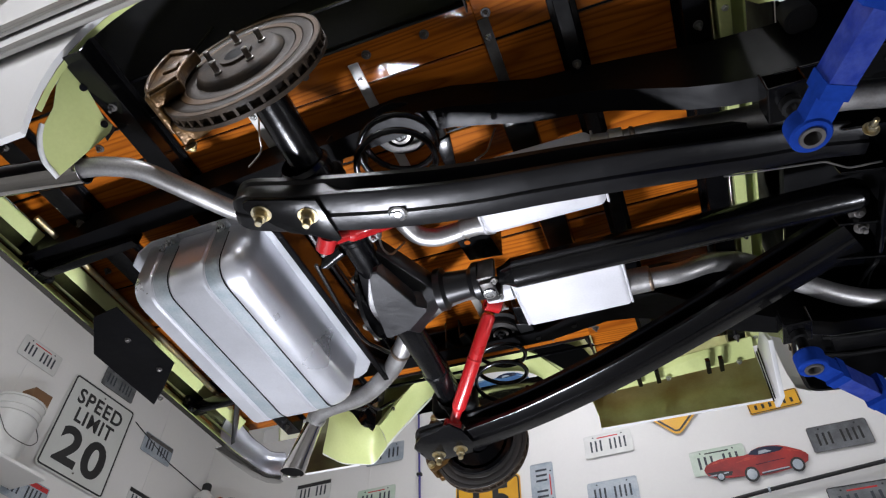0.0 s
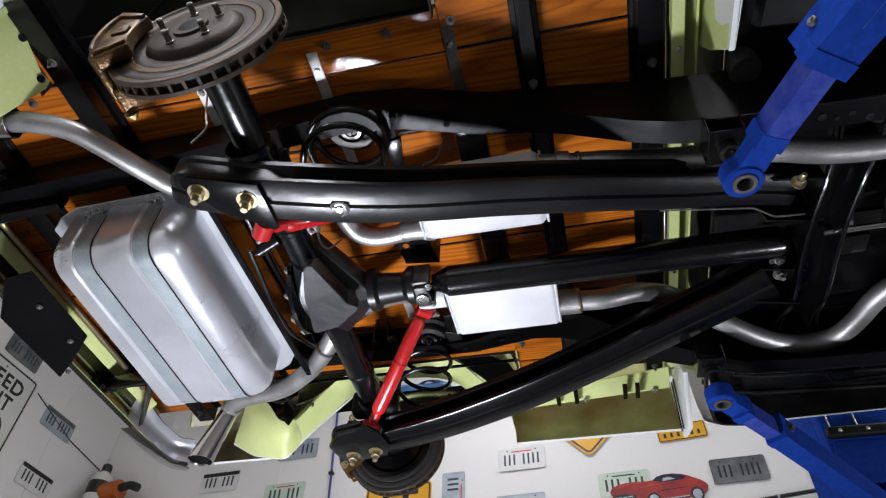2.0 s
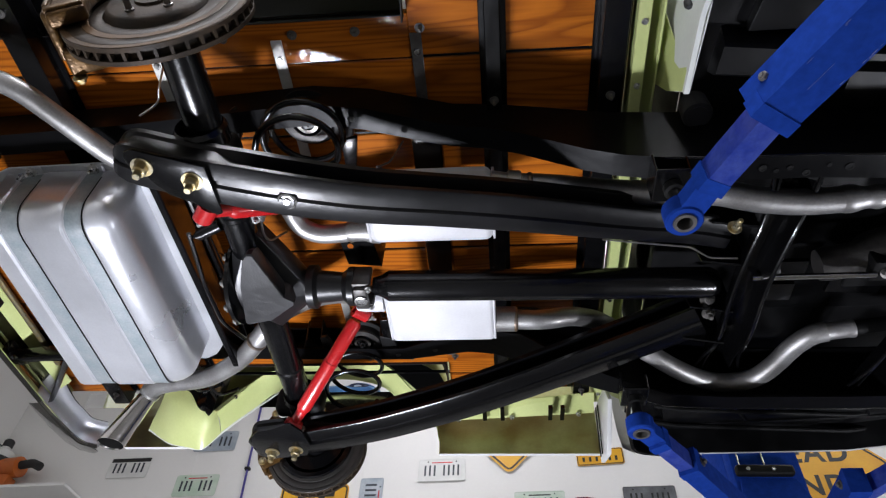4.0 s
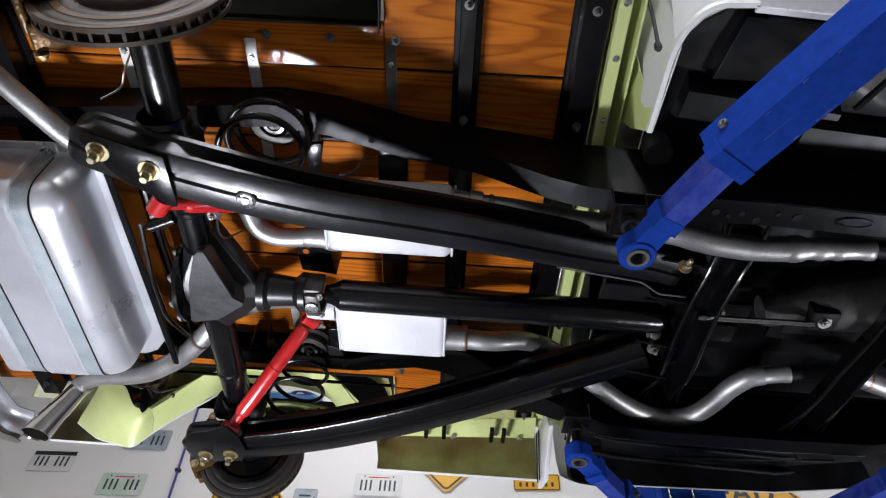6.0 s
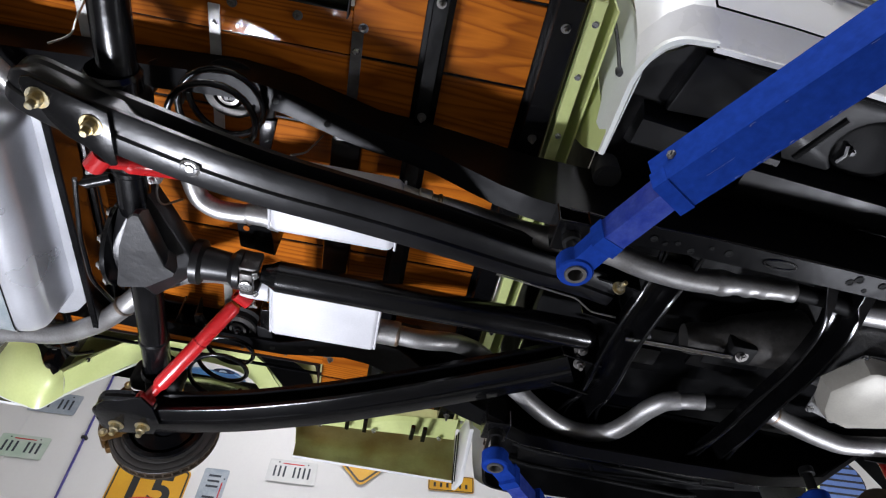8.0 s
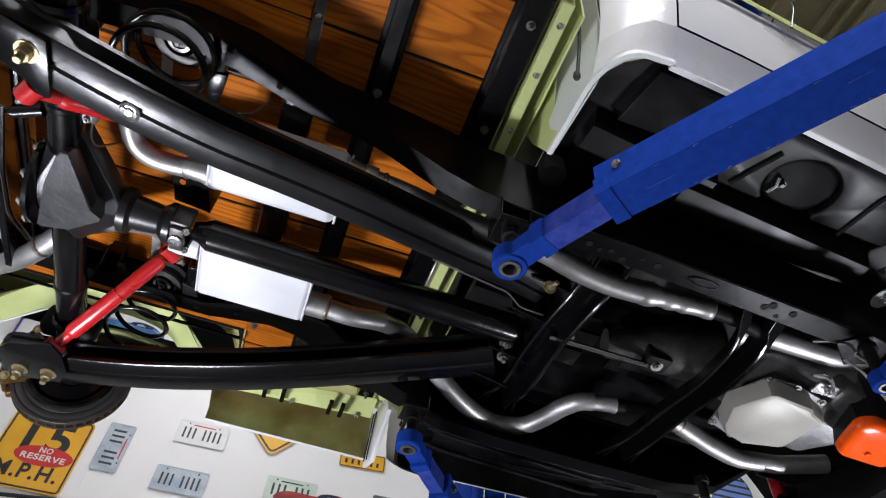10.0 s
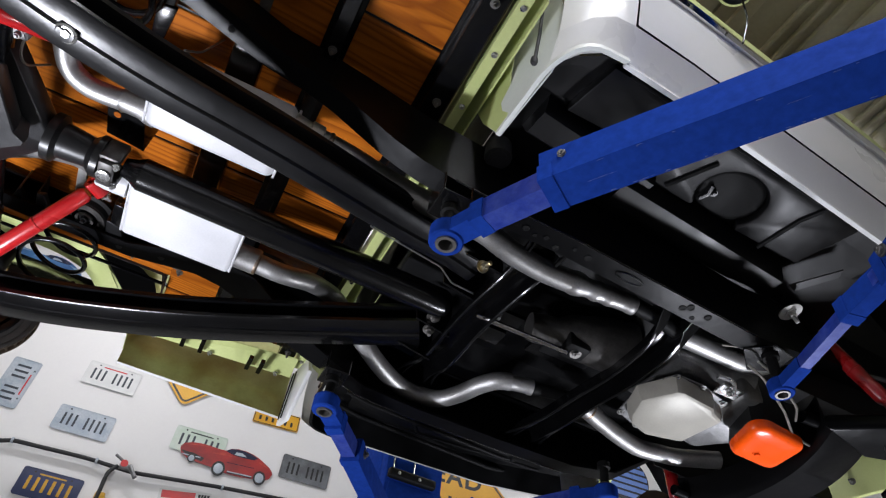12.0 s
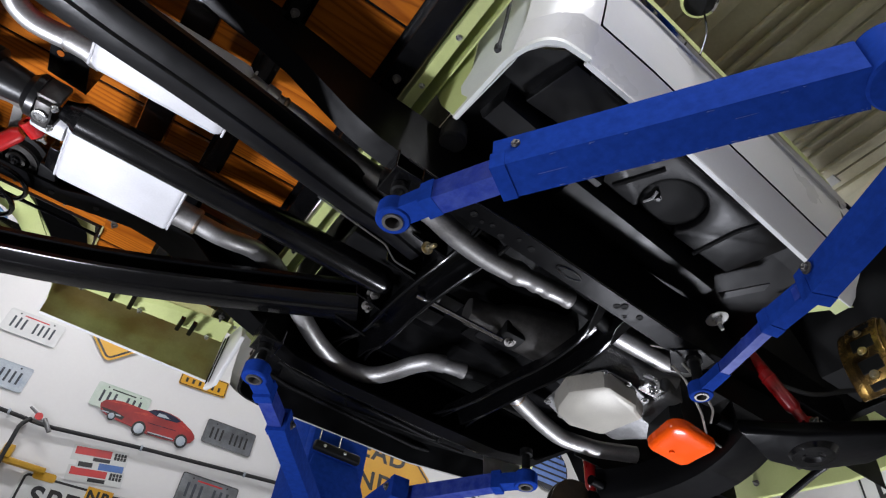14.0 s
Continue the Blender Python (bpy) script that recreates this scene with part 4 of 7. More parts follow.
# mufflers, pipes, clamps
def muffler(x0, x1, y0, y1, z0, h, edge=0.014):
    mf = part("muffler", box(x0, x1, y0, y1, z0, z0 + h, edge, 5), STEEL, truck, "bright aluminised steel muffler", 20)
    part("end_seam", box(x0 - 0.003, x0 + 0.003, y0 + edge * 0.3, y1 - edge * 0.3, z0 + edge * 0.3, z0 + h - edge * 0.3, edge * 0.7, 3), STEEL, mf)
    part("end_seam", box(x1 - 0.003, x1 + 0.003, y0 + edge * 0.3, y1 - edge * 0.3, z0 + edge * 0.3, z0 + h - edge * 0.3, edge * 0.7, 3), STEEL, mf)
    return mf


def ring_weld(p, d, parent, r=0.0315):
    part("pipe_weld", lathe([(r - 0.003, -0.006), (r, -0.003), (r + 0.0006, 0), (r, 0.003), (r - 0.003, 0.006)], axis_at(p, d), 24), WELD, parent, "heat tinted weld ring")


muf_far, muf_near = muffler(0.33, 0.61, 0.01, 0.19, 1.785, 0.1), muffler(0.32, 0.618, -0.32, -0.155, 1.80, 0.1, 0.024)
part("muffler_neck", lathe([(0.03, -0.03), (0.034, -0.028), (0.034, 0.05), (0.031, 0.055)], axis_at((0.615, 0.145, 1.825), (1, 0, 0)), 24), PIPE, muf_far)
part("muffler_neck", lathe([(0.024, -0.04), (0.027, -0.03), (0.027, 0.005), (0.032, 0.02), (0.034, 0.04)], axis_at((0.3, -0.172, 1.842), (1, 0, 0)), 24), PIPE, muf_near)
part("muffler_neck", lathe([(0.03, -0.05), (0.033, -0.028), (0.033, 0.02)], axis_at((0.305, 0.04, 1.81), (1, 0, 0)), 24), STEEL, muf_far)
p1 = part("exhaust_pipe", tube([(0.61, -0.297, 1.85), (0.66, -0.287, 1.85), (0.757, -0.28, 1.85), (0.843, -0.264, 1.85), (0.95, -0.256, 1.845), (1.1, -0.297, 1.79), (1.18, -0.279, 1.78), (1.28, -0.267, 1.78), (1.36, -0.272, 1.78)], 0.029, 24, 0.08), PIPE, truck, "brushed steel exhaust pipe")
part("pipe_sleeve", lathe([(0.0285, -0.005), (0.031, 0.006), (0.031, 0.018), (0.0285, 0.03), (0.0245, 0.042), (0.024, 0.055), (0.027, 0.066), (0.027, 0.074), (0.0242, 0.085), (0.0242, 0.095), (0.0265, 0.105), (0.0265, 0.113), (0.024, 0.122), (0.0235, 0.158), (0.0255, 0.165), (0.0255, 0.18), (0.021, 0.183)], axis_at((1.36, -0.272, 1.78), (1, -0.07, 0)), 28), PIPE, p1, "rippled steel pipe sleeve", 60)
part("dark_section", tube([(1.53, -0.287, 1.78), (1.62, -0.28, 1.782), (1.70, -0.265, 1.777)], 0.021, 20), MATT, p1, "black pipe section")
ring_weld((0.70, -0.2845, 1.85), (1, 0.1, 0), p1)
part("pipe_clamp", join(lathe([(0.031, -0.016), (0.035, -0.014), (0.035, 0.014), (0.031, 0.016)], axis_at((0.665, -0.287, 1.85), (1, 0.1, 0)), 24), hexbolt((0.665, -0.315, 1.823), (0, -0.7, -0.7), 0.007, 0.008, 0.012)), PIPE, p1)
part("exhaust_pipe", tube([(1.69, -0.265, 1.777), (1.80, -0.268, 1.775), (1.945, -0.272, 1.772), (2.05, -0.26, 1.85), (2.15, -0.25, 1.95)], 0.031, 24, 0.06), PIPE, truck, "brushed steel exhaust pipe")
p3 = part("exhaust_pipe", tube([(0.64, 0.145, 1.825), (0.74, 0.145, 1.818), (0.82, 0.175, 1.86), (0.91, 0.25, 1.905), (1.02, 0.282, 1.82), (1.114, 0.344, 1.80), (1.184, 0.39, 1.80), (1.25, 0.411, 1.80), (1.335, 0.395, 1.80), (1.375, 0.325, 1.80), (1.40, 0.25, 1.80), (1.435, 0.2, 1.80), (1.47, 0.188, 1.80)], 0.0265, 24, 0.05), PIPE, truck, "brushed steel exhaust pipe")
part("dark_section", tube([(1.53, 0.178, 1.80), (1.62, 0.16, 1.802), (1.72, 0.165, 1.80)], 0.02, 20), MATT, p3, "black pipe section")
p4 = part("exhaust_pipe", tube([(1.70, 0.165, 1.80), (1.76, 0.19, 1.80), (1.88, 0.235, 1.80), (1.985, 0.262, 1.80), (2.05, 0.25, 1.80), (2.115, 0.238, 1.80), (2.25, 0.183, 1.81)], 0.028, 24, 0.06), PIPE, truck, "brushed steel exhaust pipe")
ring_weld((1.735, 0.179, 1.80), (1, 0.42, 0), p4, 0.029)
ring_weld((0.665, 0.145, 1.8235), (1, 0, 0), p3, 0.033)
part("pipe_sleeve", lathe([(0.0255, -0.075), (0.023, -0.06), (0.0225, -0.01), (0.024, -0.006), (0.024, 0.004), (0.018, 0.006)], axis_at((1.53, 0.178, 1.80), (1, -0.18, 0)), 24), PIPE, p3, "bright pipe sleeve")
t1 = part("tailpipe", tube([(0.33, -0.17, 1.845), (0.266, -0.165, 1.845), (0.23, -0.161, 1.845), (0.182, -0.16, 1.846), (0.142, -0.18, 1.852), (0.125, -0.225, 1.86), (0.1, -0.285, 1.89), (0.0, -0.31, 1.92), (-0.15, -0.32, 1.91), (-0.25, -0.374, 1.875), (-0.40, -0.59, 1.87), (-0.48, -0.625, 1.87), (-0.53, -0.635, 1.87)], 0.0235, 24, 0.05), PIPE, truck, "brushed steel tailpipe over the axle")
ring_weld((0.268, -0.165, 1.845), (1, 0, 0), t1, 0.0265)
t2 = part("tailpipe", tube([(0.3, 0.04, 1.81), (0.2, 0.06, 1.86), (0.08, 0.14, 1.915), (-0.03, 0.2, 1.905), (-0.09, 0.265, 1.87), (-0.17, 0.36, 1.87), (-0.31, 0.46, 1.87), (-0.45, 0.478, 1.87), (-0.505, 0.5, 1.87), (-0.53, 0.53, 1.87)], 0.029, 24, 0.09), PIPE, truck, "brushed steel tailpipe over the axle")
ring_weld((-0.10, 0.275, 1.87), (-0.6, 0.7, 0), t2)
part("tip_clamp", lathe([(0.03, -0.015), (0.034, -0.012), (0.034, 0.012), (0.03, 0.015)], axis_at((-0.525, 0.524, 1.87), (-0.26, 0.29, 0)), 24), PIPE, t2)
def slash_tip(a, b, r, bore=False):
    """A straight polished tip that widens towards its slanted mouth; with bore, the dark disc inside it."""
    a, b = Vector(a), Vector(b)
    d, L = (b - a).normalized(), (b - a).length
    prof = [(r * 0.93, L - 0.005), (0, L - 0.005)] if bore else [(r * 0.6, 0), (r * 0.66, 0.008), (r * 0.7, 0.03), (r, L), (r * 0.94, L), (r * 0.64, 0.03), (r * 0.5, 0.01)]
    bm = lathe(prof, axis_at(a, d), 36)
    for v in bm.verts:
        if (v.co - a).dot(d) > L * 0.5:
            v.co += d * (v.co - a - d * L).dot(Vector((0, 0, 1)) - d * d.z) * 1.1
    return bm


tip = part("exhaust_tip", slash_tip((-0.525, 0.525, 1.868), (-0.645, 0.611, 1.73), 0.042), STAINLESS, t2, "polished stainless exhaust tip", 40)
# flat black disc set just inside the mouth for its dark opening
part("tip_bore", slash_tip((-0.525, 0.525, 1.868), (-0.645, 0.611, 1.73), 0.042, True), MATT, tip, "black disc closing the bore")
part("exhaust_tip", hollow([(-0.52, -0.632, 1.87), (-0.95, -0.72, 1.85)], 0.037, 0.003, 28), STAINLESS, t1, "polished stainless exhaust tip")
for x, y in ((-0.42, 0.6), (-0.36, 0.62)):
    part("pipe_hanger", tube([(x, 0.48, 1.9), (x + 0.02, y, 1.92), (x + 0.05, y + 0.06, 1.99)], 0.006, 8, 0.03), BLACK, t2)
hp = part("muffler_hanger", prism([(0.225, -0.14, 1.86), (0.305, -0.175, 1.86), (0.32, -0.03, 1.86), (0.235, -0.04, 1.86)], (0, 0, 0.006), 0.002, 1), BLACK, truck, "black muffler hanger plate")
part("hanger_web", prism([(0.30, -0.17, 1.86), (0.318, -0.03, 1.86), (0.318, -0.03, 1.95), (0.30, -0.17, 1.95)], (0.005, 0, 0), 0.001, 1), BLACK, hp)
part("hanger_hole", lathe([(0.008, 0), (0.008, 0.001), (0, 0.001)], axis_at((0.252, -0.106, 1.8595), (0, 0, -1)), 14), OAK, hp)

# fuel tank: rounded tub, wide seam flange, two straps
def superloop(cx, cy, hx, hy, z, p=5.0, n=48):
    out = []
    for i in range(n):
        a = 2 * math.pi * i / n
        c, s = math.cos(a), math.sin(a)
        out.append(Vector((cx + hx * abs(c) ** (2 / p) * math.copysign(1, c), cy + hy * abs(s) ** (2 / p) * math.copysign(1, s), z)))
    return out


def tank_loop(inset, z, r=0.06):
    """A round-cornered outline of the tank, widened towards its far end to fit the camera's view."""
    x0, x1, y0, y1, out = -0.592 + inset, -0.245 - inset, -0.338 + inset, 0.322 - inset, []
    for cx, cy, a in ((x1 - r, y1 - r, 0), (x0 + r, y1 - r, 90), (x0 + r, y0 + r, 180), (x1 - r, y0 + r, 270)):
        out += [tank_at(cx + r * math.cos(radians(a + k * 11.25)), cy + r * math.sin(radians(a + k * 11.25)), z) for k in range(9)]
    return out


def tank_at(x, y, z):
    f = (y + 0.3) / 0.57
    return Vector((-0.42 + (x + 0.42) * (0.985 + 0.05 * f) - 0.016 * f, y, z))


EDGE = [(0.06 * (1 - math.cos(radians(a))), 1.729 + 0.06 * (1 - math.sin(radians(a)))) for a in (0, 15, 30, 45, 60, 75, 90)]
tank = part("fuel_tank", loft([tank_loop(-0.002, 1.93)] + [tank_loop(i, z) for i, z in EDGE]), TANK, truck, "bare galvanised steel fuel tank", 40)
part("tank_flange", prism([(x, y, 1.898) for x, y in ((-0.66, -0.30), (-0.615, -0.335), (-0.555, -0.358), (-0.325, -0.362), (-0.29, -0.356), (-0.252, -0.31), (-0.212, -0.265), (-0.228, 0.325), (-0.262, 0.37), (-0.30, 0.39), (-0.62, 0.39), (-0.66, 0.34))], (0, 0, 0.006), 0.002, 1), FLANGE, tank, "bright folded tank seam flange")


def tank_band(x0, x1, h):
    """A band of sheet that lies round the tank from flange to flange, h proud of it."""
    prof = [(-0.338 - h, 1.897), (-0.338 - h, 1.80)] + [(-0.338 + i - h * math.cos(radians(a)), z - h * math.sin(radians(a))) for (i, z), a in zip(EDGE, (0, 15, 30, 45, 60, 75, 90))]
    prof += [(0.322 - i + h * math.cos(radians(a)), z - h * math.sin(radians(a))) for (i, z), a in zip(EDGE[::-1], (90, 75, 60, 45, 30, 15, 0))] + [(0.322 + h, 1.80), (0.322 + h, 1.897)]
    c, g = (x0 + x1) / 2, min(0.006, (x1 - x0) / 5)
    rows = []
    for y, z in prof:
        k = 1 if z > 1.76 else 0
        inn = Vector((0, (0.004 if y < 0 else -0.004) * k, 0.004 * (1 - k))) if h > 0.003 else Vector()
        rows.append([tank_at(x0, y, z) + inn * 1.4, tank_at(x0 + g, y, z), tank_at(c, y, z), tank_at(x1 - g, y, z), tank_at(x1, y, z) + inn * 1.4])
    return sheet(rows)


for a, b in ((-0.572, -0.52), (-0.466, -0.362)):
    part("pressed_panel", tank_band(a, b, 0.0045), TANK, tank, "raised pressed panel of the tank", 40)
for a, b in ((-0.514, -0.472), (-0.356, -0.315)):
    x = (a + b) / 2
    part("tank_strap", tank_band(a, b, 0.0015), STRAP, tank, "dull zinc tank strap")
    # a matt black strip stands in for the shaded gap beside the strap
    part("rubber_liner", tank_band(b + 0.0005, b + 0.0045, 0.0012), MATT, tank, "black strip standing for the shaded gap at the strap edge")
    part("strap_tab", box(x - 0.024, x + 0.024, -0.362, -0.338, 1.89, 1.8975, 0.003, 1), FLANGE, tank)
    part("strap_bolt", hexbolt((x, -0.351, 1.89), (0, -0.2, -1), 0.009, 0.01, 0.012), BOLT, tank)
part("tank_drain", lathe([(0.008, 0), (0.008, 0.002), (0, 0.002)], axis_at((-0.43, 0.15, 1.727), (0, 0, -1)), 12), DULL, tank)
part("tank_shield", box(-0.19, -0.17, -0.33, 0.36, 1.84, 1.93, 0.003, 1), BLACK, truck, "black panel edge ahead of the tank")

# brake lines on the axle
part("brake_line", tube([(-0.09, -0.25, 1.76), (-0.095, -0.1, 1.74), (-0.1, 0.05, 1.75), (-0.09, 0.18, 1.80)], 0.006, 8, 0.03), BLACK, axle)
part("brake_line", tube([(-0.115, -0.56, 1.98), (-0.1, -0.55, 1.9), (-0.085, -0.54, 1.85), (-0.12, -0.53, 1.82)], 0.0025, 6, 0.03), WIRE, axle, "thin steel brake line")
part("brake_line", tube([(0.08, -0.27, 1.80), (0.075, -0.23, 1.78), (0.08, -0.19, 1.79), (0.1, -0.16, 1.86)], 0.003, 6, 0.02), WIRE, axle, "thin steel brake line")
part("line_block", join(box(0.06, 0.09, -0.29, -0.26, 1.775, 1.80, 0.004, 1), hexbolt((0.075, -0.275, 1.775), (0, 0, -1), 0.007, 0.008, 0.005)), ALU, axle)
part("line_block", join(tube([(-0.07, -0.24, 1.765), (-0.015, -0.26, 1.775)], 0.014, 16), hexbolt((-0.07, -0.24, 1.765), (-1, 0.3, -0.2), 0.008, 0.008, 0.006)), BLACK, axle)
part("brake_line", tube([(-0.02, -0.56, 1.83), (-0.16, -0.3, 1.95), (-0.15, 0.2, 1.95)], 0.003, 6, 0.05), BLACK, axle)
part("brake_line", tube([(0.36, -0.36, 1.84), (0.38, -0.33, 1.90), (0.40, -0.32, 2.0)], 0.0025, 6, 0.02), WIRE, truck, "thin bright steel line")

# rear bumper
def bumper():
    path = [(-0.84, -0.86, 1.935), (-0.92, -0.84, 1.935), (-0.945, -0.65, 1.935), (-0.95, 0.0, 1.935), (-0.945, 0.65, 1.93), (-0.925, 0.83, 1.93), (-0.86, 0.86, 1.93)]
    sec = [(0.03, -0.07), (0.015, -0.075), (-0.012, -0.055), (-0.022, 0.0), (-0.012, 0.055), (0.015, 0.075), (0.03, 0.07), (0.027, 0.066), (0.014, 0.069), (-0.008, 0.051), (-0.017, 0.0), (-0.008, -0.051), (0.014, -0.069), (0.027, -0.066)]
    # the corner is lower than the middle
    low = lambda p, q: [(a, h * (1 - 0.6 * max(0.0, min(1.0, (p[1] - 0.5) / 0.2))) if h > 0 else h) for a, h in q]
    course = rounded(path, 0.09, 8)
    b = part("rear_bumper", sweep(course, [low(p, sec) for p in course]), DULLCHROME, truck, "chrome rear bumper seen from inside", 50)
    inner = [(x, y, z) for x, y, z in path if abs(y) < 0.7]
    inner[0], inner[-1] = (-0.945, -0.64, 1.935), (-0.945, 0.56, 1.93)
    part("painted_inside", sweep(inner, [(0.0285, -0.066), (0.0145, -0.0672), (-0.0055, -0.0495), (-0.0135, -0.02), (-0.012, -0.019), (-0.004, -0.047), (0.0145, -0.0655), (0.0285, -0.0645)]), GREEN, b, "light green paint inside the bumper", 50)
    corner = rounded([(-0.945, 0.56, 1.93), (-0.945, 0.65, 1.93), (-0.925, 0.83, 1.93), (-0.86, 0.86, 1.93)], 0.09, 8)
    skin = [(0.0285, -0.066), (0.0145, -0.0672), (-0.0055, -0.0495), (-0.0152, 0.0), (-0.0055, 0.0495), (0.0145, 0.0672), (0.0285, 0.065), (0.0285, 0.0635), (0.0145, 0.0655), (-0.004, 0.047), (-0.0135, 0.0), (-0.004, -0.047), (0.0145, -0.0655), (0.0285, -0.0645)]
    part("bare_inside", sweep(corner, [low(p, skin) for p in corner]), FLANGE, b, "dull silver inside of the bumper corner", 50)
    return b


bump = bumper()
part("lower_flange", prism([(-0.966, 0.56, 1.853), (-0.964, 0.70, 1.853), (-0.953, 0.80, 1.853), (-0.925, 0.858, 1.853), (-0.878, 0.882, 1.853), (-0.858, 0.872, 1.855), (-0.868, 0.835, 1.858), (-0.893, 0.80, 1.858), (-0.908, 0.74, 1.858), (-0.915, 0.56, 1.858)], (0, 0, 0.006), 0.003, 2), CHROME, bump, "bright chrome turned-in lower edge")
part("tail_valance", prism([(-0.928, -0.74, 1.955), (-0.905, -0.74, 1.985), (-0.905, -0.74, 1.99), (-0.928, -0.74, 1.96)], (0, 1.36, 0), 0), GREEN, truck, "light green valance strip above the bumper")
part("bumper_tube", tube([(-0.845, -0.5, 1.96), (-0.85, 0.0, 1.955), (-0.862, 0.47, 1.95)], 0.009, 12), GOLD, truck, "thin brass coloured tube along the bumper")
for y, x0 in ((-0.37, -0.6), (0.36, -0.62)):
    part("bumper_bracket", prism([(x0, y - 0.01, 1.90), (-0.93, y - 0.01, 1.875), (-0.93, y - 0.01, 1.915), (x0, y - 0.01, 1.95)], (0, 0.025, 0), 0.003, 2), BLACK, bump)
    part("bracket_foot", join(box(-0.95, -0.925, y - 0.04, y + 0.04, 1.89, 1.93, 0.006, 2), hexbolt((-0.92, y - 0.02, 1.88), (1, 0, -0.4), 0.01, 0.01, 0.012), hexbolt((-0.92, y + 0.03, 1.90), (1, 0, -0.4), 0.01, 0.01, 0.012)), BLACK, bump)
part("bumper_bracket", prism([(-0.76, 0.36, 1.90), (-0.93, 0.60, 1.88), (-0.93, 0.62, 1.90), (-0.75, 0.38, 1.92)], (0, 0, 0.03), 0.003, 1), BLACK, bump)
pb = part("plate_bracket", prism([(-0.91, -0.11, 1.795), (-0.80, -0.24, 1.80), (-0.715, -0.25, 1.805), (-0.725, 0.02, 1.805), (-0.84, 0.12, 1.80), (-0.915, 0.175, 1.795)], (0, 0, 0.004), 0.001, 1), RAILBLACK, truck, "black plate mounting bracket behind the bumper")
for y, x in ((-0.13, -0.77), (0.02, -0.775), (0.15, -0.87)):
    part("bracket_screw", screw((x, y, 1.797), (0, 0, -1), 0.007, 0.006), DULL, pb)

# ---- cab
CAB_X = [1.02, 1.03, 1.06, 1.10, 1.145, 1.3, 1.5, 1.75, 2.0, 2.12]


def cab_y(x, z, s):
    """The cab's half-width: a rounded rear corner, tucked rocker, each side's taper shaped to fit the camera's view."""
    prof = [(1.85, 0.777), (1.88, 0.792), (1.93, 0.822), (2.0, 0.842), (2.12, 0.858), (2.16, 0.861), (2.2, 0.859), (2.35, 0.835), (2.7, 0.76)]
    for (z0, y0), (z1, y1) in zip(prof, prof[1:]):
        if z0 <= z <= z1 + 1e-6:
            y = y0 + (y1 - y0) * (z - z0) / (z1 - z0)
    corner = max(0.0, 1.12 - x) / 0.10
    run = 0.095 * max(0.0, x - 1.2) if s < 0 else -0.108 + 0.04 * max(0.0, x - 1.1) + 0.2 * max(0.0, x - 1.75)
    return s * (y - (0.085 if s < 0 else 0.045) * corner ** 2.2 - run)


def cab_skin(s, xs, zs, off=0.0):
    return sheet([[(x, cab_y(x, z, s) + s * off, z) for z in zs] for x in xs])


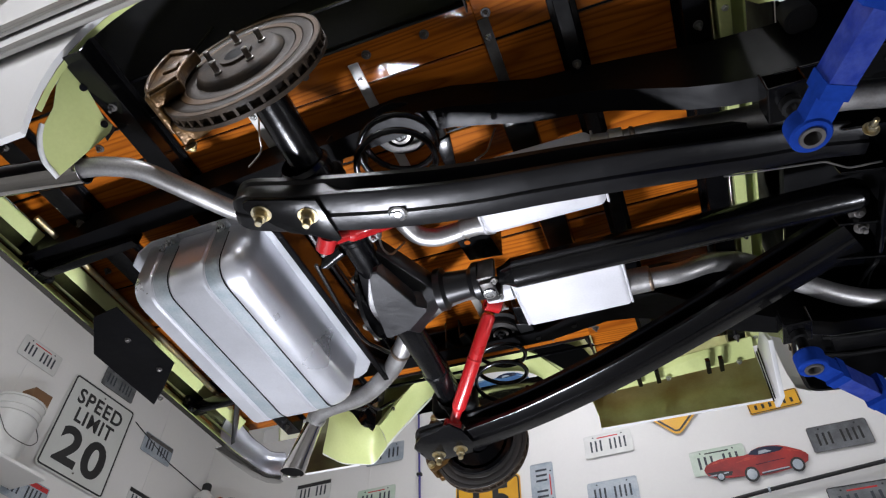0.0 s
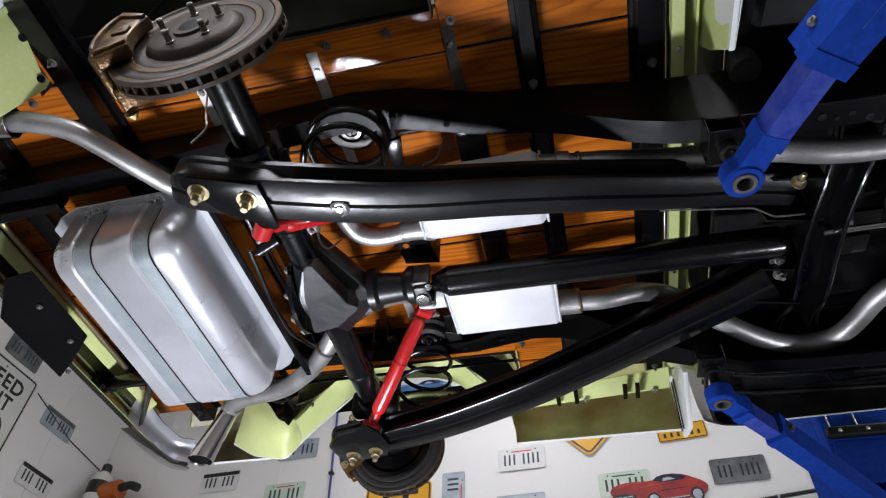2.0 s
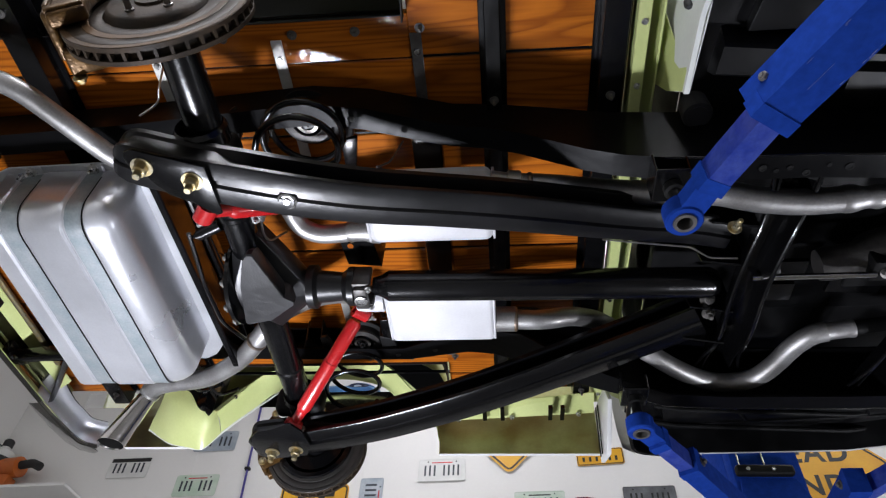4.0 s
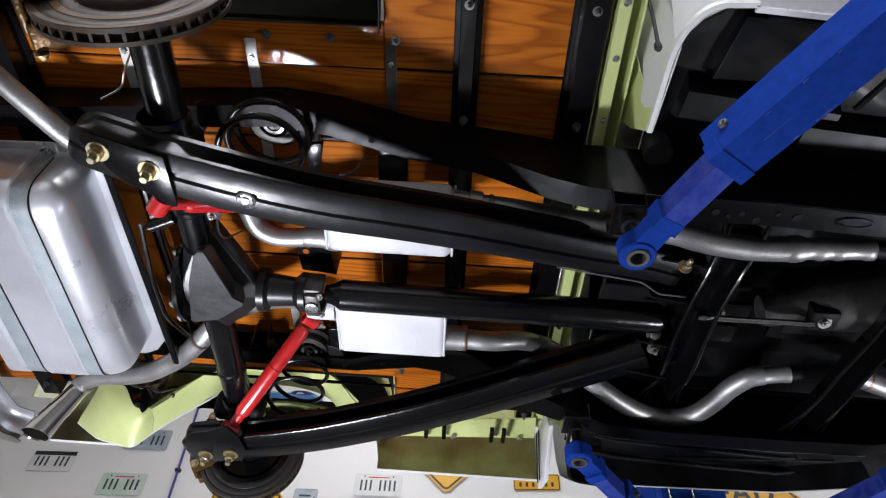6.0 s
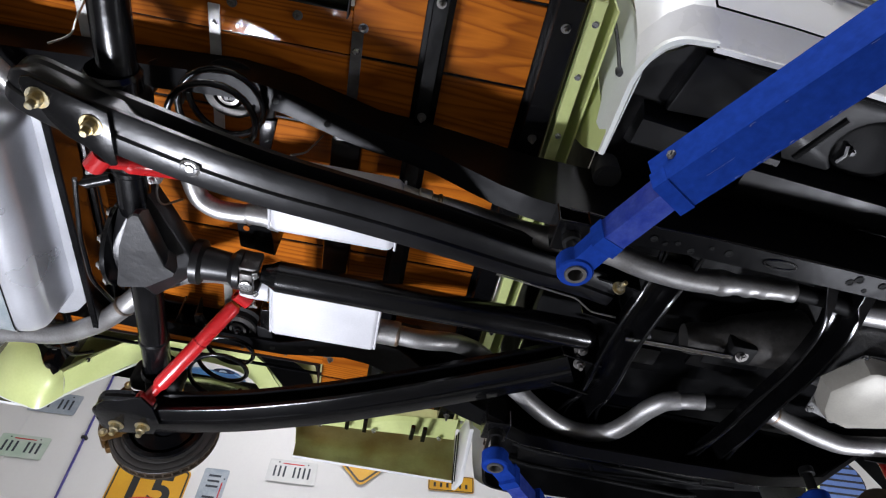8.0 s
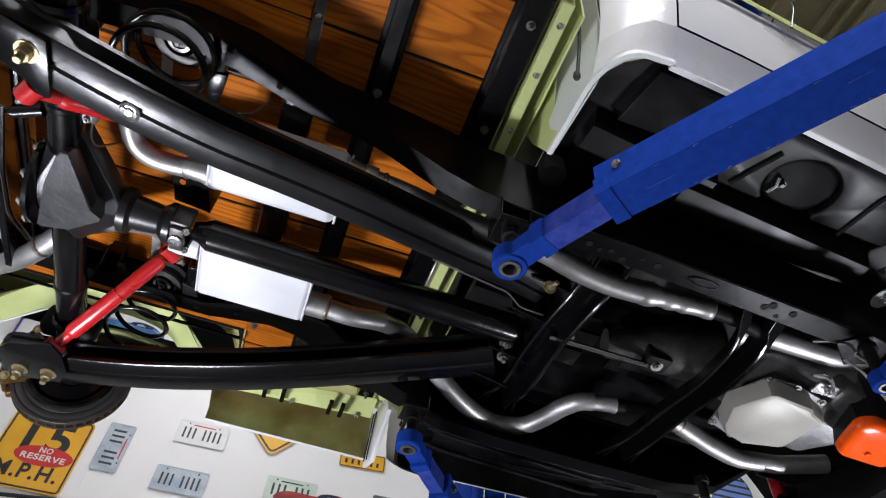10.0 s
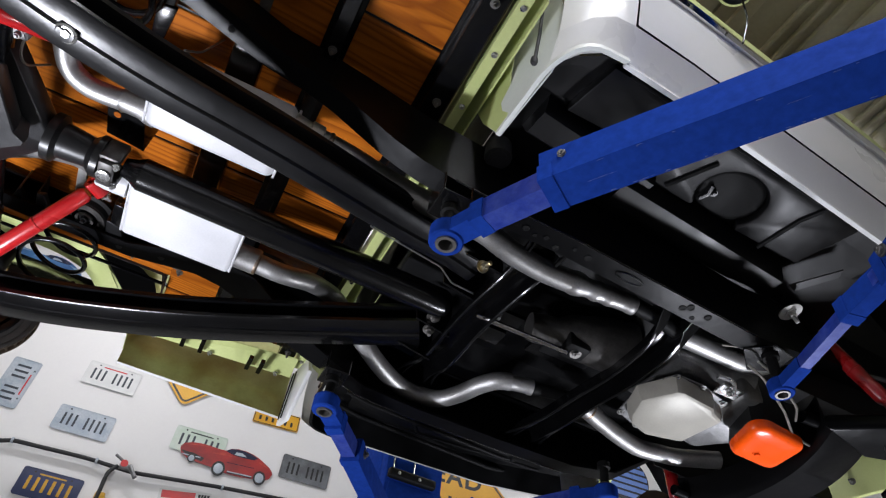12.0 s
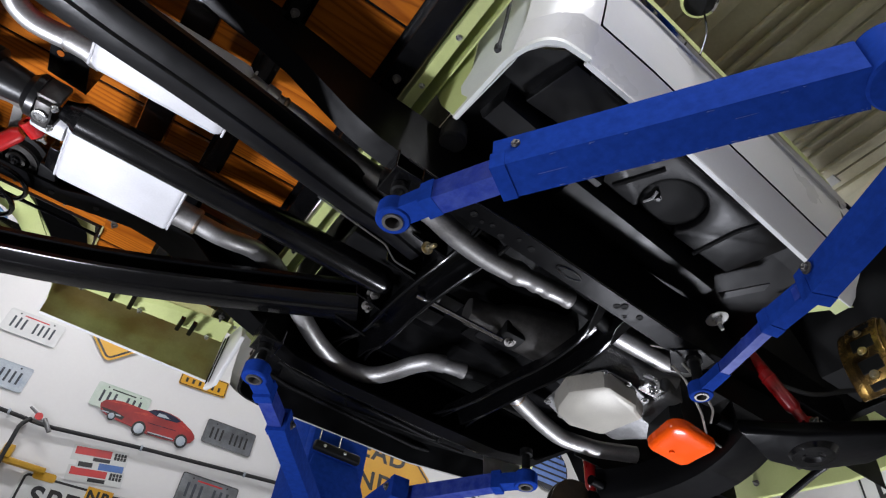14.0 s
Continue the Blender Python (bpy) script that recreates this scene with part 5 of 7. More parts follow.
cab = part("cab_floor", prism([(1.03, -0.70, 1.935), (1.03, 0.76, 1.935), (1.12, 0.84, 1.935), (1.75, 0.86, 1.935), (2.15, 0.79, 1.935), (2.15, -0.69, 1.935), (1.12, -0.775, 1.935)], (0, 0, 0.01), 0.002, 1), UNDER, truck, "black undercoated cab floor")
for s in (-1, 1):
    side = part("cab_side", cab_skin(s, CAB_X, [1.85, 1.865, 1.88, 1.905, 1.928]), BODYWHITE, truck, "white painted rocker and cab corner", 50)
    part("rear_pillar", cab_skin(s, CAB_X[:5], [1.928, 1.96, 2.0, 2.06, 2.12]), BODYWHITE, side)
    part("rear_pillar", cab_skin(s, CAB_X[:5], [2.12, 2.2, 2.35, 2.7]), GREEN, side, "light green upper cab corner")
    part("gap_backing", cab_skin(s, [1.1, 1.3, 1.6, 2.0, 2.12], [1.9, 1.95, 2.1, 2.3], -0.008), BLACK, side)
    door = part("door", cab_skin(s, [1.150, 1.3, 1.5, 1.75, 2.0, 2.08], [1.934, 1.96, 2.0, 2.06, 2.12]), BODYWHITE, truck, "white lower door skin", 50)
    part("upper_skin", cab_skin(s, [1.150, 1.3, 1.5, 1.75, 2.0, 2.08], [2.12, 2.16, 2.2, 2.35, 2.7]), GREEN, door, "light green upper door skin")
    xs = [1.06, 1.1, 1.145, 1.3, 1.5, 1.75, 2.0, 2.1]
    part("door_moulding", sweep([(x, cab_y(x, 2.12, s) + s * 0.003, 2.125) for x in xs], [(-0.006, -0.017), (0.003, -0.018), (0.009, -0.008), (0.005, 0.0), (0.009, 0.008), (0.003, 0.018), (-0.006, 0.017)]), CHROME, door, "bright chrome door moulding", 25)
    part("rocker_lip", sweep([(x, cab_y(x, 1.85, s) - s * 0.004, 1.848) for x in CAB_X[4:]], [(-0.006, -0.004), (0.004, -0.004), (0.005, 0.006), (-0.006, 0.006)] if s < 0 else [(-0.002, -0.001), (0.002, -0.001), (0.002, 0.004), (-0.002, 0.004)]), BODYWHITE, side)
    if s < 0:
        mi = part("door_mirror", lathe([(0.0, -0.004), (0.036, -0.004), (0.043, 0.0), (0.044, 0.008), (0.036, 0.03), (0.016, 0.04), (0.0, 0.041)], axis_at((1.395, -0.915, 2.21), (0.1, -0.15, 1)), 32), CHROME, door, "round chrome door mirror")
        part("mirror_glass", lathe([(0.0, -0.0055), (0.034, -0.0055), (0.036, -0.0042)], axis_at((1.395, -0.915, 2.21), (0.1, -0.15, 1)), 28), DARKGLASS, mi, "dark mirror glass")
        part("mirror_rod", tube([(1.42, -0.905, 2.20), (1.43, -0.89, 2.13), (1.415, -0.865, 2.05)], 0.0025, 8, 0.03), SATIN, mi)
    # floor edge between rocker and pan
    part("floor_edge", sheet([[(x, cab_y(x, 1.85, s) - s * 0.006, 1.85), (x, cab_y(x, 1.85, s) - s * 0.03, 1.93), (x, cab_y(x, 1.85, s) - s * 0.08, 1.933)] for x in CAB_X[2:]]), UNDER, side)

# cab back panel with its lower corners
for s in (-1, 1):
    pts = [(1.019, s * 0.505, 1.85), (1.03, s * 0.69, 1.85), (1.035, s * 0.72, 1.88), (1.03, s * 0.74, 2.0), (1.02, s * 0.76, 2.3), (1.02, s * 0.40, 2.3), (1.0, s * 0.42, 2.05), (1.004, s * 0.46, 1.94)]
    bp = part("cab_back", prism(pts, (0.003, 0, 0), 0.001, 1), OVERSPRAY, truck, "white oversprayed cab back panel", 20)
    gp = [(1.015, s * 0.507, 1.853), (1.02, s * 0.56, 1.90), (1.016, s * 0.55, 1.99), (1.0, s * 0.60, 2.12), (0.994, s * 0.5, 2.12), (0.997, s * 0.42, 2.05), (1.001, s * 0.46, 1.94)]
    part("primer_area", prism(gp, (-0.002, 0, 0), 0), GREEN, bp, "bare light green primer")
    part("back_lip", sweep(rounded([(1.014, s * 0.505, 1.85), (1.02, s * 0.70, 1.85), (1.06, s * (0.775 if s < 0 else 0.87), 1.85), (1.15, s * (0.779 if s < 0 else 0.885), 1.85)], 0.07, 8), [(-0.005, -0.003), (0.005, -0.003), (0.005, 0.01), (-0.005, 0.01)]), OVERSPRAY if s < 0 else UNDER, bp)
# black here puts the shade of the cab back's middle into its colour
part("cab_back", prism([(1.03, -0.5, 1.96), (1.03, 0.5, 1.96), (1.03, 0.5, 2.3), (1.03, -0.5, 2.3)], (0.003, 0, 0), 0), UNDER, truck, "middle of the cab back, black standing in for shade")
part("drain_hose", tube([(0.995, -0.725, 2.09), (0.996, -0.70, 1.95), (0.994, -0.685, 1.872)], 0.004, 8), RUBBER, truck, "black rubber drain hose")
part("hose_end", lathe([(0.007, 0), (0.008, 0.012), (0.005, 0.02), (0, 0.02)], axis_at((0.994, -0.683, 1.878), (0, 0.1, -1)), 12), RUBBER, truck, "black rubber hose end")
part("cab_mount", join(lathe([(0.0, 0.0), (0.03, 0.0), (0.032, -0.006), (0.03, -0.05), (0.0, -0.05)], axis_at((1.05, -0.445, 1.86), (0, 0, -1)), 28), lathe([(0.022, 0.001), (0.022, 0.003), (0, 0.003)], axis_at((1.05, -0.445, 1.86), (0, 0, -1)), 24)), RUBBER, truck, "black rubber cab mount")

# pressed shapes of the floor pan
def rib(a, b, w, h, name="floor_rib"):
    sec = [(-w / 2 - 0.012, h), (-w / 2, h * 0.2), (-w / 2 + 0.008, 0), (w / 2 - 0.008, 0), (w / 2, h * 0.2), (w / 2 + 0.012, h)]
    return part(name, bevel(sweep([a, b], sec), 0.004, 2), UNDER, cab)


for s in (-1, 1):
    w = 1.0 if s < 0 else 1.08
    rib((1.33, s * 0.50 * w, 1.862), (1.85, s * 0.455 * w, 1.862), 0.075, 0.072)
    rib((1.08, s * 0.555 * w, 1.885), (1.40, s * 0.52 * w, 1.885), 0.075, 0.05)
    arc = [(1.598 + 0.09 * math.cos(radians(a)), 0.594 + 0.076 * math.sin(radians(a))) for a in range(-42, 223, 12)]
    pts = [(1.13, 0.60), (1.16, 0.735), (1.49, 0.72), (1.92, 0.676), (1.876, 0.521), (1.67, 0.526)] + arc + [(1.525, 0.533), (1.404, 0.535), (1.235, 0.60)]
    part("floor_panel", prism([(x, s * y * w, 1.91) for x, y in pts], (0, 0, 0.03), 0.005, 2), UNDER, cab)
    # a matt black disc stands in for the shade inside the oval recess
    part("floor_grommet", loft([superloop(1.60, s * 0.597 * w, 0.088, 0.073, 1.936, 2.2), superloop(1.60, s * 0.597 * w, 0.084, 0.069, 1.926, 2.2), superloop(1.60, s * 0.597 * w, 0.07, 0.056, 1.924, 2.2), superloop(1.60, s * 0.597 * w, 0.03, 0.024, 1.924, 2.2)]), MATT, cab, "oval floor recess, its shade put in as matt black", 60)
    # the slot's darkness is put in as a raised black shape
    part("floor_slot", join(tube([(1.538, s * (0.578 * w - 0.022), 1.919), (1.545, s * 0.578 * w, 1.916), (1.54, s * (0.578 * w + 0.022), 1.919)], 0.006, 10), screw((1.556, s * 0.585 * w, 1.917), (0, 0, -1), 0.007)), SATIN, cab, "raised black shape for the dark slot in the floor recess")
    for pts in (((1.30, 0.54), (1.42, 0.71)), ((1.755, 0.515), (1.775, 0.63), (1.80, 0.685)), ((1.44, 0.55), (1.50, 0.66))):
        part("floor_bead", tube([(x, s * y * w, 1.909) for x, y in pts], 0.006, 8), UNDER, cab)
    part("rocker_seam", tube([(1.2, s * 0.735 * w, 1.912), (1.469, s * 0.715 * w, 1.908), (1.918, s * 0.682 * w, 1.908)], 0.005, 8), UNDER, cab)
for k, z in ((0.0, 1.905), (0.035, 1.905), (0.12, 1.9)):
    part("floor_ridge", tube([(1.12, 0.66 + k, z + 0.012), (1.2, 0.665 + k, z), (1.75, 0.70 + k, z), (1.82, 0.705 + k, z + 0.012)], 0.008, 10), MATT, cab)
for a, b in ((P0, P1) for P0, P1 in (((1.29, 0.03, 1.87), (1.40, 0.03, 1.87)), ((1.27, 0.10, 1.86), (1.38, 0.10, 1.86)), ((1.45, 0.05, 1.84), (1.58, 0.06, 1.84)))):
    part("tunnel_brace", sweep([a, b], [(-0.03, 0), (0.03, 0), (0.03, 0.012), (-0.03, 0.012)]), BLACK, truck, "black pressed tunnel brace")
part("floor_dome", loft([superloop(1.47, 0.575, 0.06, 0.05, 1.935, 2.0, 28), superloop(1.47, 0.575, 0.056, 0.046, 1.905, 2.0, 28), superloop(1.47, 0.575, 0.04, 0.032, 1.892, 2.0, 28), superloop(1.47, 0.575, 0.015, 0.012, 1.889, 2.0, 28)]), UNDER, cab)
part("tunnel", prism([(1.03, -0.22, 1.94), (1.03, -0.17, 2.1), (1.03, 0.17, 2.1), (1.03, 0.22, 1.94), (1.03, 0.24, 1.93), (1.03, -0.24, 1.93)], (1.1, 0, 0), 0.008, 2), UNDER, cab)
part("body_washer", join(lathe([(0.012, 0), (0.03, 0.0), (0.03, 0.003), (0.012, 0.003)], axis_at((1.918, -0.437, 1.832), (0.2, -0.1, -1)), 28), hexbolt((1.92, -0.437, 1.829), (0.2, -0.1, -1), 0.01, 0.012, 0.02)), ZINC, truck, "bright body mount washer and bolt")
part("body_bracket", prism([(1.892, -0.474, 1.88), (1.96, -0.583, 1.88), (1.972, -0.556, 1.88), (1.919, -0.466, 1.88)], (0, 0, 0.004), 0.001, 1), SATIN, truck, "satin black body bracket")

# ---- gearbox, engine and front end
gear = part("gearbox", loft([superloop(0, 0, 0.1, 0.11, 0, 3.5, 32), superloop(0, 0, 0.115, 0.125, 0.1, 3.5, 32), superloop(0, 0, 0.12, 0.13, 0.2, 3.5, 32), superloop(0, 0, 0.16, 0.17, 0.29, 2.4, 32)]), ALU, truck, "dark cast aluminium gearbox")
gear.rotation_euler = (0, radians(90), 0)
gear.location = Vector((1.84, -0.095, 1.86)) - ORIGIN[truck]
ORIGIN[gear] = Vector((1.84, -0.095, 1.86))
part("gearbox_tail", lathe([(0.0, 0.0), (0.038, 0.0), (0.042, 0.02), (0.042, 0.08), (0.06, 0.12), (0.075, 0.22), (0.08, 0.3)], axis_at((1.40, -0.02, 1.835), (0.4, -0.07, 0.02)), 28), YOKE, truck, "dark gearbox tail housing")
part("tail_yoke", lathe([(0.03, 0), (0.034, 0.03), (0.03, 0.06)], axis_at((1.25, -0.005, 1.845), (1, -0.1, 0)), 20), SATIN, truck, "black slip yoke")
part("slip_rod", tube([(1.225, -0.043, 1.775), (1.50, -0.05, 1.77)], 0.0075, 14), STAINLESS, truck, "polished slip shaft")
part("mount_bolt", hexbolt((1.524, -0.056, 1.772), (0, -0.3, -1), 0.011, 0.009, 0.004), DULL, truck, "dull steel gearbox mount bolt")
part("mount_block", box(1.49, 1.56, -0.085, -0.02, 1.772, 1.83, 0.01, 2), MATT, truck, "black gearbox mount block")
part("rubber_mount", join(lathe([(0.0, 0), (0.02, 0), (0.022, 0.004), (0.04, 0.012), (0.042, 0.05)], axis_at((1.535, -0.05, 1.79), (0, 0, 1)), 24), hexbolt((1.527, -0.052, 1.788), (0, 0, -1), 0.011, 0.006, 0.004), box(1.48, 1.64, -0.06, 0.06, 1.835, 1.85, 0.005, 2)), SATIN, truck, "black rubber gearbox mount")
panz = 1.665
face = [(1.688, -0.10), (1.712, -0.14), (1.742, -0.184), (1.758, -0.19), (1.87, -0.178), (1.887, -0.162), (1.926, -0.146), (1.93, -0.135), (1.911, -0.005), (1.9, 0.004), (1.803, 0.029), (1.74, 0.008), (1.714, -0.025)]
outline = [(1.70, -0.09), (1.725, -0.155), (1.745, -0.19), (1.83, -0.192), (1.925, -0.168), (1.965, -0.145), (1.965, 0.01), (1.93, 0.04), (1.8, 0.06), (1.72, 0.03)]
cx, cy = 1.82, -0.08
pan = part("gearbox_pan", bevel(loft([[Vector((cx + (x - cx) * k, cy + (y - cy) * k + dy, z)) for x, y in face] for k, dy, z in ((0.88, 0, panz - 0.004), (0.94, 0, panz), (0.985, 0, panz + 0.014), (1.01, 0.002, panz + 0.045))]), 0.004, 3), CASTALU, truck, "grey painted gearbox oil pan", 30)
part("pan_flange", prism([(x, y, panz + 0.045) for x, y in outline], (0, 0, 0.006), 0.002, 1), ALU, pan)
for x, y in outline:
    part("pan_bolt", hexbolt((cx + (x - cx) * 0.94, cy + (y - cy) * 0.94, panz + 0.045), (0, 0, -1), 0.007, 0.005, 0.0), BOLT, pan)
for i in range(4):
    part("pan_mark", box(1.79 + i * 0.013, 1.796 + i * 0.013, -0.103, -0.088 + 0.003 * (i % 2), panz - 0.0008, panz + 0.001, 0, 1), CASTALU, pan)
part("range_linkage", join(tube([(1.84, -0.235, 1.72), (1.88, -0.25, 1.71), (1.90, -0.22, 1.70)], 0.006, 8, 0.02), box(1.86, 1.93, -0.23, -0.19, 1.705, 1.712, 0.002, 1), hexbolt((1.885, -0.22, 1.705), (0, 0, -1), 0.009, 0.014, 0.008)), BOLT, truck, "bright shift linkage bracket")
part("bell_cover", prism([(1.93, -0.23, 1.70), (2.02, -0.22, 1.70), (2.06, -0.05, 1.68), (2.0, 0.05, 1.70), (1.93, 0.04, 1.70)], (0, 0, 0.2), 0.025, 4), ALU, truck, "dark aluminium converter cover")
oil = [(1.985, -0.085), (2.14, -0.08), (2.13, -0.22), (1.98, -0.235), (1.95, -0.21)]
soft = [(p[0], p[1]) for p in rounded([(x, y, 0) for x, y in oil[-1:] + oil + oil[:1]], 0.03, 5)[1:-1]]
opan = part("engine_oil_pan", loft([[Vector((2.055 + (x - 2.055) * k, -0.16 + (y + 0.16) * k, z)) for x, y in soft] for k, z in ((0.3, 1.614), (0.7, 1.615), (0.88, 1.618), (0.96, 1.623), (1.0, 1.632), (1.0, 1.645))]), ORANGE, truck, "glossy orange engine oil pan", 50)
# coloured black instead of orange to stand for the shade above the pan
part("sump_neck", loft([[Vector((2.055 + (x - 2.055) * k, -0.15 + (y + 0.15) * k, z)) for x, y in oil] for k, z in ((0.93, 1.6455), (0.8, 1.70), (0.7, 1.9))]), SATIN, opan, "upper part of the sump, black in place of shaded orange")
part("drain_plug", hexbolt((2.04, -0.13, 1.6165), (0, 0, -1), 0.008, 0.005, 0.0), ORANGE, opan)
# engine orange left out: the block's black colour carries its shade
part("engine_block", box(2.06, 2.5, -0.18, 0.04, 2.02, 2.25, 0.03, 3), SATIN, truck, "engine block, black in place of shaded orange")
for pts in ([(1.82, -0.345, 1.68), (1.86, -0.345, 1.66), (1.995, -0.28, 1.645), (2.09, -0.215, 1.645), (2.165, -0.2, 1.65)], [(1.86, -0.34, 1.72), (1.9, -0.345, 1.69), (2.02, -0.30, 1.66), (2.07, -0.25, 1.665)], [(1.78, -0.32, 1.74), (1.84, -0.36, 1.73), (1.88, -0.34, 1.74)]):
    part("cooler_line", tube(pts, 0.0035, 8, 0.02), WIRE, truck, "bright steel transmission line")
part("frame_gusset", prism([(1.80, -0.36, 1.712), (1.86, -0.41, 1.712), (1.925, -0.40, 1.712), (1.93, -0.33, 1.712), (1.87, -0.30, 1.712)], (0, 0, 0.006), 0.002, 1), BLACK, truck, "black frame gusset plate")

# front crossmember: deep curved pressing under the engine
rows = []
for i in range(21):
    y = 0.27 - 0.55 * i / 20
    dip = 1.625 + 0.05 * (abs(y) / 0.34) ** 3
    x0 = 2.13 + 0.06 * math.cos(y * 5)
    rows.append([(x0, y, dip + 0.1), (x0 + 0.004, y, dip + 0.02), (x0 + 0.02, y, dip), (x0 + 0.15, y, dip), (x0 + 0.17, y, dip + 0.02), (x0 + 0.175, y, dip + 0.1)])
part("front_crossmember", sheet(rows, 0.004), RAILBLACK, truck, "glossy black pressed front crossmember", 45)
for s in (-1, 1):
    la = part("control_arm", join(prism([(2.12, s * 0.29, 1.64), (2.3, s * 0.25, 1.635), (2.42, s * 0.29, 1.635), (2.50, s * 0.42, 1.64), (2.50, s * 0.55, 1.65), (2.42, s * 0.55, 1.65), (2.26, s * 0.40, 1.64)], (0, 0, 0.045), 0.012, 3), tube([(2.1, s * 0.25, 1.69), (2.5, s * 0.27, 1.69)], 0.016, 14)), RAILBLACK, truck, "glossy black lower control arm")
    part("spring_cup", lathe([(0.018, 0.002), (0.03, -0.006), (0.055, -0.006), (0.062, 0.004), (0.07, 0.012)], axis_at((2.345, s * 0.355, 1.633), (0, 0, 1)), 28), BLACK, la)
    sh = damper((2.325, -0.38, 1.70), (2.215, -0.31, 1.97), "front_shock") if s < 0 else damper((2.225, 0.37, 1.685), (2.195, 0.355, 1.97), "front_shock")
    if s < 0:
        part("shock_stud", hexbolt((2.325, -0.40, 1.70), (0.2, -1, -0.3), 0.014, 0.012, 0.008), BOLT, sh)
    part("tie_rod", tube([(2.55, s * 0.12, 1.66), (2.48, s * 0.3, 1.67), (2.45, s * 0.6, 1.70)], 0.011, 12, 0.05), BLACK, truck, "black steering tie rod")
    m = axis_at((2.40, s * 0.645, 1.775), (0, s, 0))
    fr = part("front_rotor", lathe([(0.06, -0.03), (0.15, -0.03), (0.15, -0.022), (0.142, -0.021), (0.142, -0.009), (0.15, -0.008), (0.15, 0.0), (0.09, 0.0), (0.085, 0.03), (0.03, 0.032), (0, 0.034)], m, 48), IRON, truck, "brown front brake rotor")
    gc = join(*[prism([((r1 if k < 9 else r0) * math.cos(radians(140 + 80 * (k if k < 9 else 17 - k) / 8)), (r1 if k < 9 else r0) * math.sin(radians(140 + 80 * (k if k < 9 else 17 - k) / 8)), h0) for k in range(18)], (0, 0, h1 - h0), 0.006, 2) for r0, r1, h0, h1 in ((0.09, 0.165, -0.085, -0.036), (0.09, 0.165, 0.004, 0.04), (0.153, 0.172, -0.06, 0.03))])
    bmesh.ops.transform(gc, matrix=m, verts=gc.verts)
    fc = part("front_caliper", gc, BRIGHTGOLD, truck, "bright gold front brake caliper")
    for a, b in ((152, 0.012), (172, 0.02), (194, 0.018), (212, 0.01)):
        turn = m @ Matrix.Rotation(radians(a), 4, "Z")
        # raised black blocks stand in for the shade in the bridge's openings
        part("caliper_window", box(0.166, 0.1735, -b, b, -0.045, 0.012, 0.002, 1, turn), MATT, fc, "matt black block standing for a shaded opening in the caliper bridge")
        if a < 210:
            part("caliper_bolt", hexbolt(turn @ Vector((0.172, 0.026, -0.02)), turn.to_3x3() @ Vector((1, 0, 0)), 0.008, 0.007, 0.004), GOLD, fc)
    # inner fender and fender tail
    ws = [[(2.05 + 0.07 * i, s * 0.36, 1.98 + 0.30 * math.sin(math.pi * min(1, (i + 1) / 8))), (2.05 + 0.07 * i, s * 0.74, 1.98 + 0.30 * math.sin(math.pi * min(1, (i + 1) / 8)))] for i in range(14)]
    part("front_wheelhouse", sheet(ws, 0.003), MATT, truck, "black inner front wheel tub", 50)
    tail = [(1.99, s * 0.69, 1.81), (2.09, s * 0.69, 1.80), (2.14, s * 0.69, 1.86), (2.19, s * 0.70, 1.97), (2.26, s * 0.725, 2.1), (2.28, s * 0.755, 2.16), (2.02, s * 0.765, 2.16)]
    ft = part("front_fender", prism(tail, (0, s * 0.004, 0), 0.001, 1), BODYWHITE, truck, "white front fender behind the wheel opening", 20)
    part("fender_flange", sweep([(1.99, s * 0.672, 1.82), (2.09, s * 0.672, 1.805), (2.14, s * 0.672, 1.865), (2.19, s * 0.68, 1.975), (2.28, s * 0.70, 2.125)], [(-0.02, -0.002), (0.02, -0.002), (0.02, 0.002), (-0.02, 0.002)]), GREEN, ft, "light green fender flange")
    part("splash_plate", prism([(2.12, s * 0.67, 1.865), (2.18, s * 0.665, 1.87), (2.13, s * 0.57, 1.885), (2.08, s * 0.52, 1.89)], (0, 0, 0.003), 0), GREEN, ft, "light green splash plate")
for s in (-1, 1):
    # matt black sheet added where the engine bay is only dark with shade
    part("splash_shield", sheet([[(x, s * 0.27, 1.765), (x, s * 0.275, 1.9), (x, s * 0.29, 2.35)] for x in (2.05, 2.25, 2.45, 2.65, 2.9)], 0.003), MATT, truck, "black sheet added to keep the engine bay dark")
    part("brake_hose", tube([(2.25, s * 0.33, 1.85), (2.32, s * 0.42, 1.78), (2.4, s * 0.5, 1.80), (2.46, s * 0.55, 1.78)], 0.007, 10, 0.04), RUBBER, truck, "black rubber brake hose")
# panel added to hide the upper valance, placed to fit the camera's view
part("radiator_support", box(2.74, 2.77, -0.5, 0.5, 1.945, 2.4, 0.004, 1), MATT, truck, "black panel added to hide the upper part of the valance")
val = [(3.1, 0.62, 2.04), (3.1, 0.437, 2.02), (3.1, -0.07, 1.94), (3.1, -0.45, 1.94), (3.1, -0.7, 2.0), (3.1, -0.7, 2.45), (3.1, 0.62, 2.45)]
vp = part("front_valance", prism(val, (0.02, 0, 0), 0.003, 1), GREEN, truck, "light green front valance panel")
for y in (0.3, 0.1, -0.1, -0.3):
    part("valance_bolt", hexbolt((3.1, y, 2.06), (-1, 0, 0), 0.009, 0.008, 0.012), DULL, vp)

# ---------------------------------------------------------------- the lift
lift = thing("two_post_lift", (1.55, 0, 0), "blue painted two-post vehicle lift with telescopic arms", "vehicle lift")


